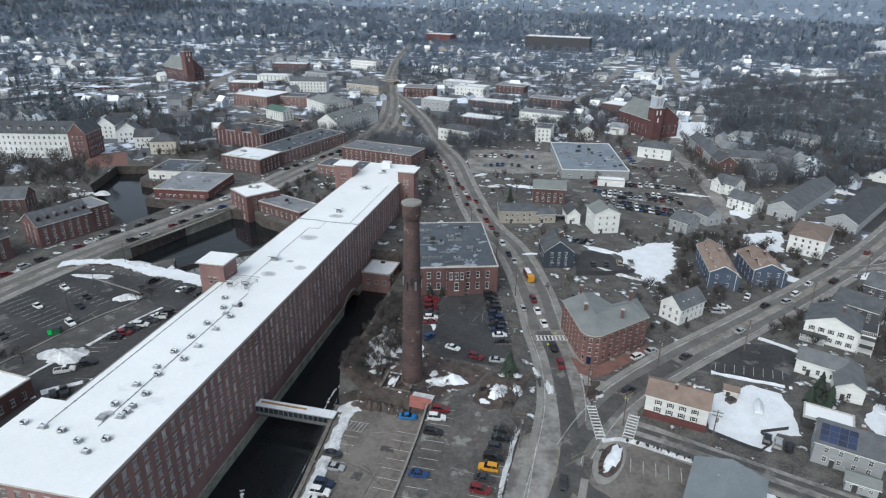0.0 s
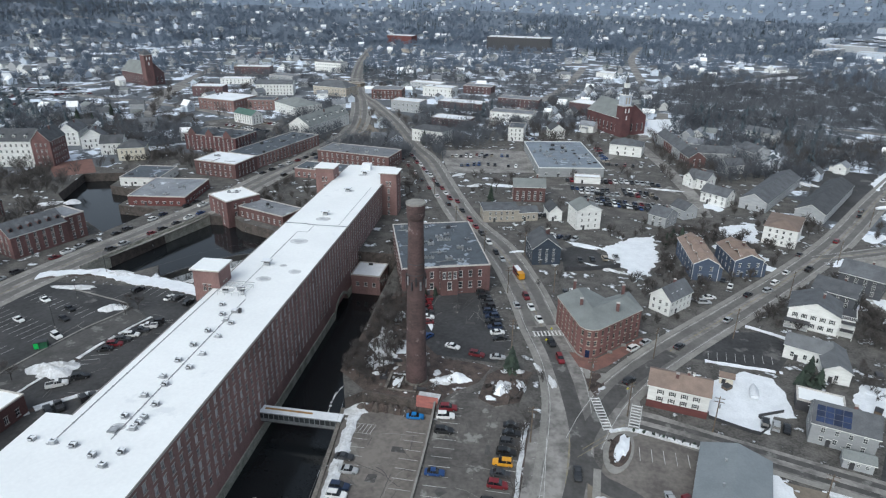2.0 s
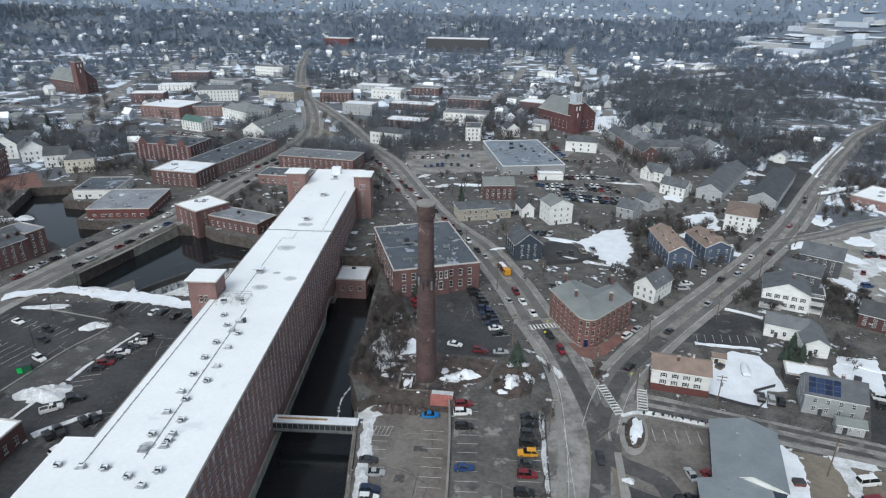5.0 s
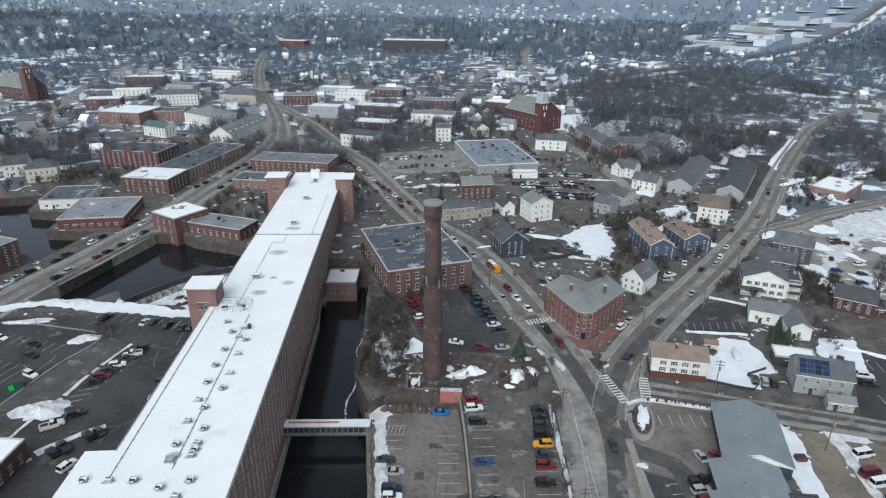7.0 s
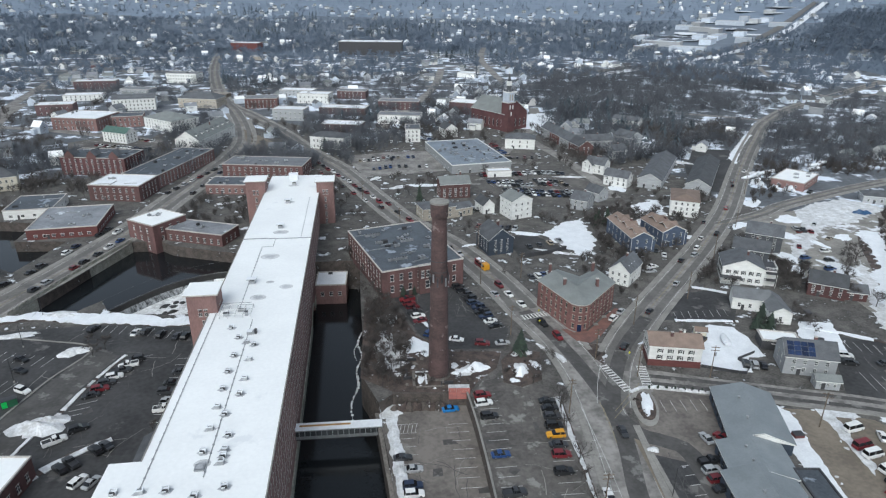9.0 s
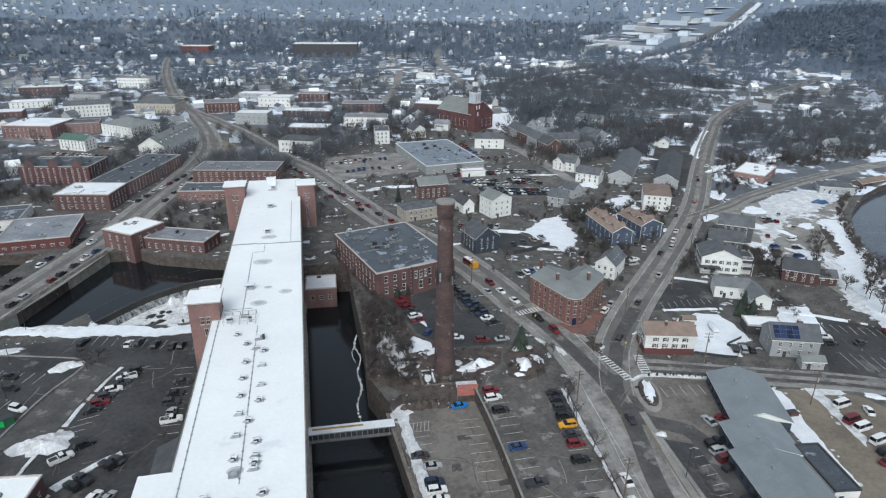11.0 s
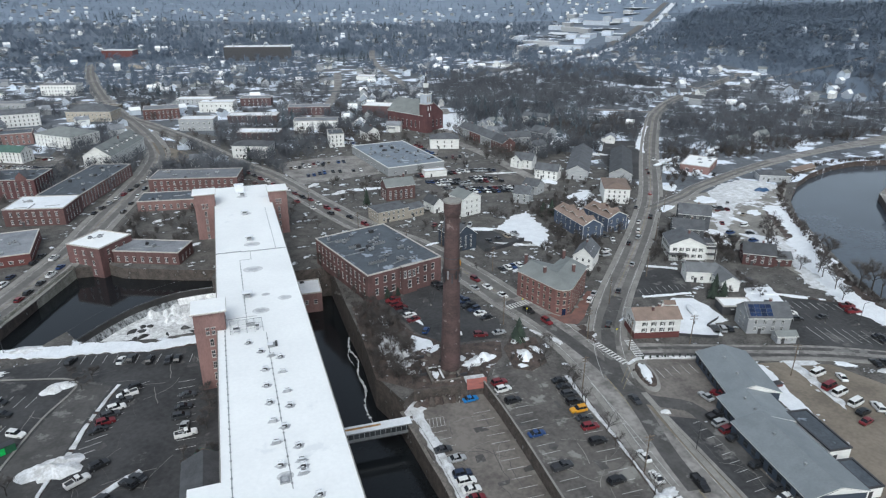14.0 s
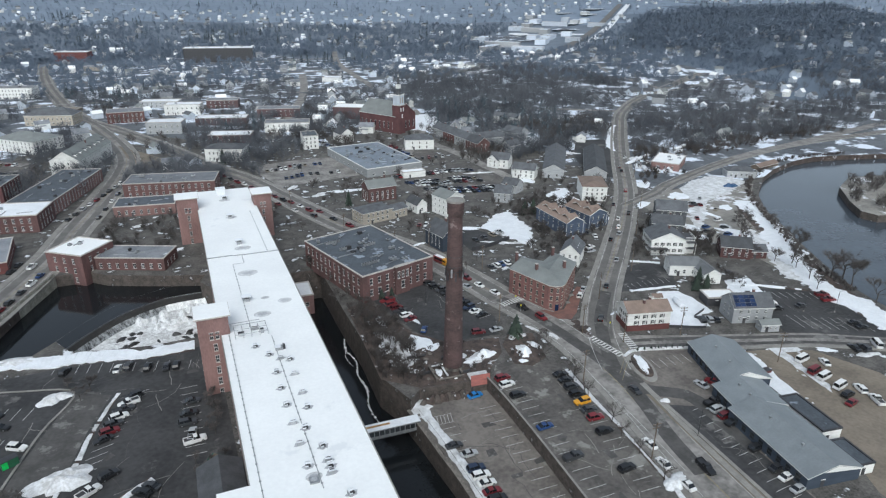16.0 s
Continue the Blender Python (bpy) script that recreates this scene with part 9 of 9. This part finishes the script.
# small walls, porches and roof steps
for (rt, w) in ((t1, 9.2), (t2, 10.8)):
    for k in range(3 if rt is t1 else 2):
        s = gable_roof(w * 0.55, 5.2, 8.2, 1.4, M_shinglebrown, 0.25)
        o = part("roof_step", s, rt, "raised brown roof step", at=pose(w * 0.2, 1.5 + k * 8, 0))
def house_porch(root, x0, y0, x1, y1, z, label, roofed=True):
    """A porch on posts: floor, roof or deck, posts, rail and balusters."""
    q = Shape()
    q.box(x0, y0, z - 2.5, x1, y1, z - 2.3, M_greywall)
    part("porch_floor", q, root)
    q = Shape()
    q.box(x0 - 0.3, y0 - 0.3, z, x1 + 0.3, y1 + 0.3 if y1 < 0 else y1, z + 0.2, M_darktrim if roofed else M_trim)
    part("porch_roof" if roofed else "deck", q, root, label)
    n = max(2, int((x1 - x0) / 1.9) + 1)
    for k in range(n):
        q = Shape()
        x = x0 + 0.1 + (x1 - x0 - 0.2) * k / (n - 1)
        q.box(x - 0.08, y0 + 0.04, z - 2.3, x + 0.08, y0 + 0.2, z, M_trim)
        part("post", q, root, "white porch post")
    q = Shape()
    q.box(x0, y0 + 0.06, z - 1.4, x1, y0 + 0.14, z - 1.3, M_trim)
    for k in range(int((x1 - x0) / 0.3)):
        q.box(x0 + 0.15 + k * 0.3, y0 + 0.08, z - 2.3, x0 + 0.2 + k * 0.3, y0 + 0.12, z - 1.4, M_trim)
    part("rail", q, root, "white porch rail")


house_porch(wr, -0.4, -2.3, 6.4, 0.0, 2.8, "dark-roofed white porch")
wing = Shape()
wing.box(14.504, 1.2, -0.4, 18.6, 9.2, 6.2, M_white), wing.box(14.6, 1.0, 6.2, 18.8, 9.4, 6.4, M_darktrim)
part("wing", wing, wr, "white side wing with a dark flat roof deck")
for z in (2.7, 5.4):
    q = Shape()
    q.box(14.8, -0.9, z, 18.6, 1.196, z + 0.18, M_darktrim), q.box(18.45, -0.85, z - 2.6, 18.6, -0.7, z, M_trim), q.box(14.8, -0.85, z - 2.6, 14.95, -0.7, z, M_trim), q.box(14.8, -0.85, z + 0.95, 18.6, -0.77, z + 1.05, M_darktrim)
    part("balcony", q, wr, "dark stacked balcony")
q = Shape()
for a in ((14.7, 1.1, 18.7, 1.2), (18.6, 1.2, 18.7, 9.2)):
    q.box(a[0], a[1], 7.2, a[2], a[3], 7.3, M_trim)
    for k in range(9):
        f = k / 8
        x, y = a[0] + (a[2] - a[0] - 0.1) * f, a[1] + (a[3] - a[1] - 0.1) * f
        q.box(x, y, 6.4, x + 0.1, y + 0.1, 7.2, M_trim)
part("deck_rail", q, wr, "white rail round the roof deck")
for rt, w in ((t1, 9.2), (t2, 10.8)):
    q = Shape()
    q.stick((-0.4, -0.46, 6.66), (w / 2, -0.46, 9.22), 0.13, 0.13, M_trim, 4), q.stick((w + 0.4, -0.46, 6.66), (w / 2, -0.46, 9.22), 0.13, 0.13, M_trim, 4)
    q.box(-0.06, -0.06, 0, 0.1, 0.0, 6.7, M_trim), q.box(w - 0.1, -0.06, 0, w + 0.06, 0.0, 6.7, M_trim)
    part("gable_trim", q, rt, "white gable and corner boards")
    q = Shape()
    q.box(w, 0.4, 0, w + 1.5, 4.6, 5.0, M_bluewall), q.face([(w, 0.2, 6.3), (w + 1.8, 0.2, 5.0), (w + 1.8, 4.8, 5.0), (w, 4.8, 6.3)], M_shinglebrown)
    q.stick((w, 0.18, 6.3), (w + 1.8, 0.18, 5.0), 0.1, 0.1, M_trim, 4)
    part("side_bay", q, rt, "blue side bay under a lean-to roof")
# stacked pallets and crates in the yards
for k, (x, y, c) in enumerate(((86.2, -33.5, M_redwall), (172, 101, M_redwall), (84, 12.6, M_wood), (120.5, 9, M_wood), (128, 27, M_darktrim), (57, 60, M_redwall))):
    s = Shape()
    s.box(-1.2, -0.9, 0, 1.2, 0.9, 0.9, c), s.box(-1.25, -0.95, 0.9, 1.25, 0.95, 1.0, M_darktrim)
    tagged(part("crate", s, at=pose(x, y, 0.02, 0, 0, 20 * k)), "weathered crate standing in the yard", "crate", "crates")
b("wharf_shed", "long open shed with a brown plank roof on the wharf", 263, 146.5, 16, 22, 6, 1.9, M_wood, "gable", M_shinglebrown, 1.6, 1, bay=40, door=False)
for k, (x, y, a, ln) in enumerate(((206.6, 192.2, 30, 9), (193.3, 169.6, 60, 8), (197.5, 163.2, 75, 8), (205.7, 162.6, 50, 7), (250, 208, 10, 10), (257.9, 212.9, 20, 9), (219, 186, 40, 8), (244, 200, 15, 9))):
    bt = thing("covered_boat", "boat wrapped in white winter sheeting on blocks", "boat", pose(x, y, 0.1, 0, 0, a), "wrapped boats")
    q = Shape()
    loft(q, [[(u * ln / 2, -w, 1.5), (u * ln / 2, -w * 0.8, 2.2), (u * ln / 2, 0, 2.9 - 0.5 * abs(u)), (u * ln / 2, w * 0.8, 2.2), (u * ln / 2, w, 1.5), (u * ln / 2, 0, 0.5)] for u, w in ((-1, 1.0), (-0.5, 1.35), (0.1, 1.4), (0.6, 1.1), (1, 0.15))], M_roofwhite)
    part("cover", q, bt)
    for u in (-0.3, 0.3):
        q = Shape()
        q.box(u * ln - 0.2, -0.7, -0.1, u * ln + 0.2, 0.7, 0.75, M_wood)
        part("block", q, bt)
s = Shape()
blob(s, 0, 0, 4.2, 2.4, 1.8, surface("blue_tarpaulin", (0.02, 0.07, 0.16), 0.5, (0.014, 0.05, 0.12), 0.5, 3.0, 0.4, rand=0), 0, 0, 3, 5, 18)
tagged(part("tarp_heap", s, at=pose(219.2, 124.3, 0.02), smooth=True), "blue tarpaulin over a heap on the snowy wharf", "tarpaulin")
# hydrants, signs and bins along the streets
for k, (x, y) in enumerate(((36.0, 31.5), (34.6, 24.5), (41.0, 37.5), (56.8, 3.6))):
    sg = thing("road_sign", "yellow crossing sign on a thin post", "sign", pose(x, y, 0.12, 0, 0, 20), "crossing signs")
    s = Shape()
    s.stick((0, 0, 0), (0, 0, 2.6), 0.04, 0.04, M_metal, 6)
    part("post", s, sg)
    s = Shape()
    s.box(-0.3, -0.03, -0.3, 0.3, 0.03, 0.3, surface("sign_yellow", (0.75, 0.7, 0.05), 0.6, None, 1.0, 4.0, 0, rand=0), pose(0, -0.08, 2.4, 0, 45, 0))
    part("plate", s, sg, "yellow diamond plate")

# scraps and low walls in the yard round the chimney
yr = random.Random(5)
for k in range(26):
    x, y = yr.uniform(-12, 6), yr.uniform(-6.5, 9)
    if math.hypot(x, y) < 4.2:
        continue
    s = Shape()
    if k % 3:
        blob(s, 0, 0, yr.uniform(0.5, 1.6), yr.uniform(0.4, 1.2), yr.uniform(0.15, 0.5), M_dirtysnow if k % 2 else M_rubble, 0, yr.uniform(0, 180), k, 3, 10)
        tagged(part("rubble_heap", s, at=pose(x, y, 0.02)), "low heap of rubble with old snow", "rubble", "rubble heaps", "stuff")
    else:
        s.box(-yr.uniform(0.8, 2), -0.15, -0.2, yr.uniform(0.8, 2), 0.15, yr.uniform(0.4, 1.1), M_darktrim)
        tagged(part("ruined_wall", s, at=pose(x, y, 0, 0, 0, yr.choice((4, 94, 40)))), "broken dark foundation wall", "wall", "ruined walls")
for k in range(11):
    s = Shape()
    blob(s, 0, 0, yr.uniform(1.0, 2.4), yr.uniform(0.8, 1.5), yr.uniform(0.8, 2.2), M_bank if k % 3 else M_ruin, 0, yr.uniform(0, 180), k + 50, 4, 14)
    tagged(part("rubble_heap", s, at=pose(-12.5 + k * 1.3, -10.2 + yr.uniform(-0.6, 0.4), -3.7)), "brown heap of earth and rubble at the wall", "rubble", "rubble heaps", "stuff")

# dormers on the slate roofs of the brick rows and the long white house
def dormers(root, n, w, d, h, rise, wall, along="x"):
    for k in range(n):
        f = (k + 0.5) / n
        s = Shape()
        s.box(-0.75, 0, 0, 0.75, 2.6, 1.5, wall), s.box(-0.45, -0.03, 0.25, 0.45, 0, 1.25, M_pane)
        for sx in (-1, 1):
            s.face([(sx * 0.95, -0.25, 1.42), (0, -0.25, 2.1), (0, 2.8, 2.1), (sx * 0.95, 2.8, 1.42)], M_shingle)
        s.face([(-0.75, 0, 1.5), (0.75, 0, 1.5), (0, 0, 2.05)], wall)
        z = h + rise * 0.28
        if along == "x":
            part("dormer", s, root, "small gabled dormer", at=pose(w * f, d * 0.14, z))
        else:
            part("dormer", s, root, "small gabled dormer", at=pose(w * 0.86, d * f, z, 0, 0, 90))


for o in [q for q in bpy.data.objects if q.parent is None]:
    nm = o.name.split(".")[0]
    if nm == "brick_row" and "slate" in o["label"]:
        dormers(o, 6 if "dormers" in o["label"] else 8, 22 if "dormers" in o["label"] else 33, 13, 9, 4.2, M_brick2)
    elif nm == "apartment_building" and "long" in o["label"]:
        dormers(o, 9, 58, 17.5, 14.6, 5.5, M_white)
    elif nm == "white_inn" and "dormers" in o["label"]:
        dormers(o, 7, 16.5, 52, 8.5, 5.5, M_white, "y")

# sealed cracks and patches in the old asphalt
CR = random.Random(31)
for k, (x0, y0, x1, y1, z, n) in enumerate(((9.5, -75, 30, -12, 0.0275, 46), (-9, -75, 7, -18, -3.672, 34), (-112, -40, -68, 32, 0.0275, 60), (-4, 26, 18, 52, 0.0275, 26), (49, -75, 56, -36, 0.0275, 20), (126, -24, 144, 6, 0.0275, 24), (45, 155, 90, 204, 0.0275, 40))):
    s = Shape()
    for i in range(n):
        p = Vector((CR.uniform(x0, x1), CR.uniform(y0, y1), 0))
        a = CR.choice((0.05, 1.6, 1.65, CR.uniform(0, 3.1)))
        ln = [p.copy()]
        for j in range(CR.randrange(4, 12)):
            a += CR.gauss(0, 0.16)
            p = p + Vector((math.cos(a), math.sin(a), 0)) * CR.uniform(0.7, 1.5)
            if x0 < p.x < x1 and y0 < p.y < y1:
                ln.append(p.copy())
        if len(ln) > 2:
            w = CR.uniform(0.04, 0.1)
            ribbon(s, ln, -w, w, z, M_lane if CR.random() < 0.7 else M_walk)
    for i in range(n // 6):
        q = pose(CR.uniform(x0, x1), CR.uniform(y0, y1), z + 0.002, 0, 0, CR.choice((3, 90, 45)))
        s.face([q @ Vector(v) for v in ((0, 0, 0), (CR.uniform(1.5, 4), 0, 0), (CR.uniform(1.5, 4), CR.uniform(1, 2.5), 0), (0, CR.uniform(1, 2.5), 0))], M_lane)
    tagged(part("asphalt_cracks", s), "sealed cracks and dark patches in the asphalt", "asphalt", kind="stuff")

# stepped gables and a turret on the dark brick hall
for o in [q for q in bpy.data.objects if q.parent is None and q.name.startswith("brick_hall")]:
    for x in (6, 19, 32):
        s = Shape()
        s.box(-2.6, -0.35, 0, 2.6, 0.6, 1.6, M_brick2)
        s.face([(-2.6, -0.35, 1.6), (2.6, -0.35, 1.6), (0, -0.35, 4.4)], M_brick2), s.face([(2.6, 0.6, 1.6), (-2.6, 0.6, 1.6), (0, 0.6, 4.4)], M_brick2)
        for sx in (-1, 1):
            s.face([(sx * 2.7, -0.45, 1.55), (0, -0.45, 4.55), (0, 6.5, 4.55), (sx * 2.7, 6.5, 1.55)], M_shingle)
        part("gable", s, o, "brick gable with a small slate roof", at=pose(x, 0, 10))
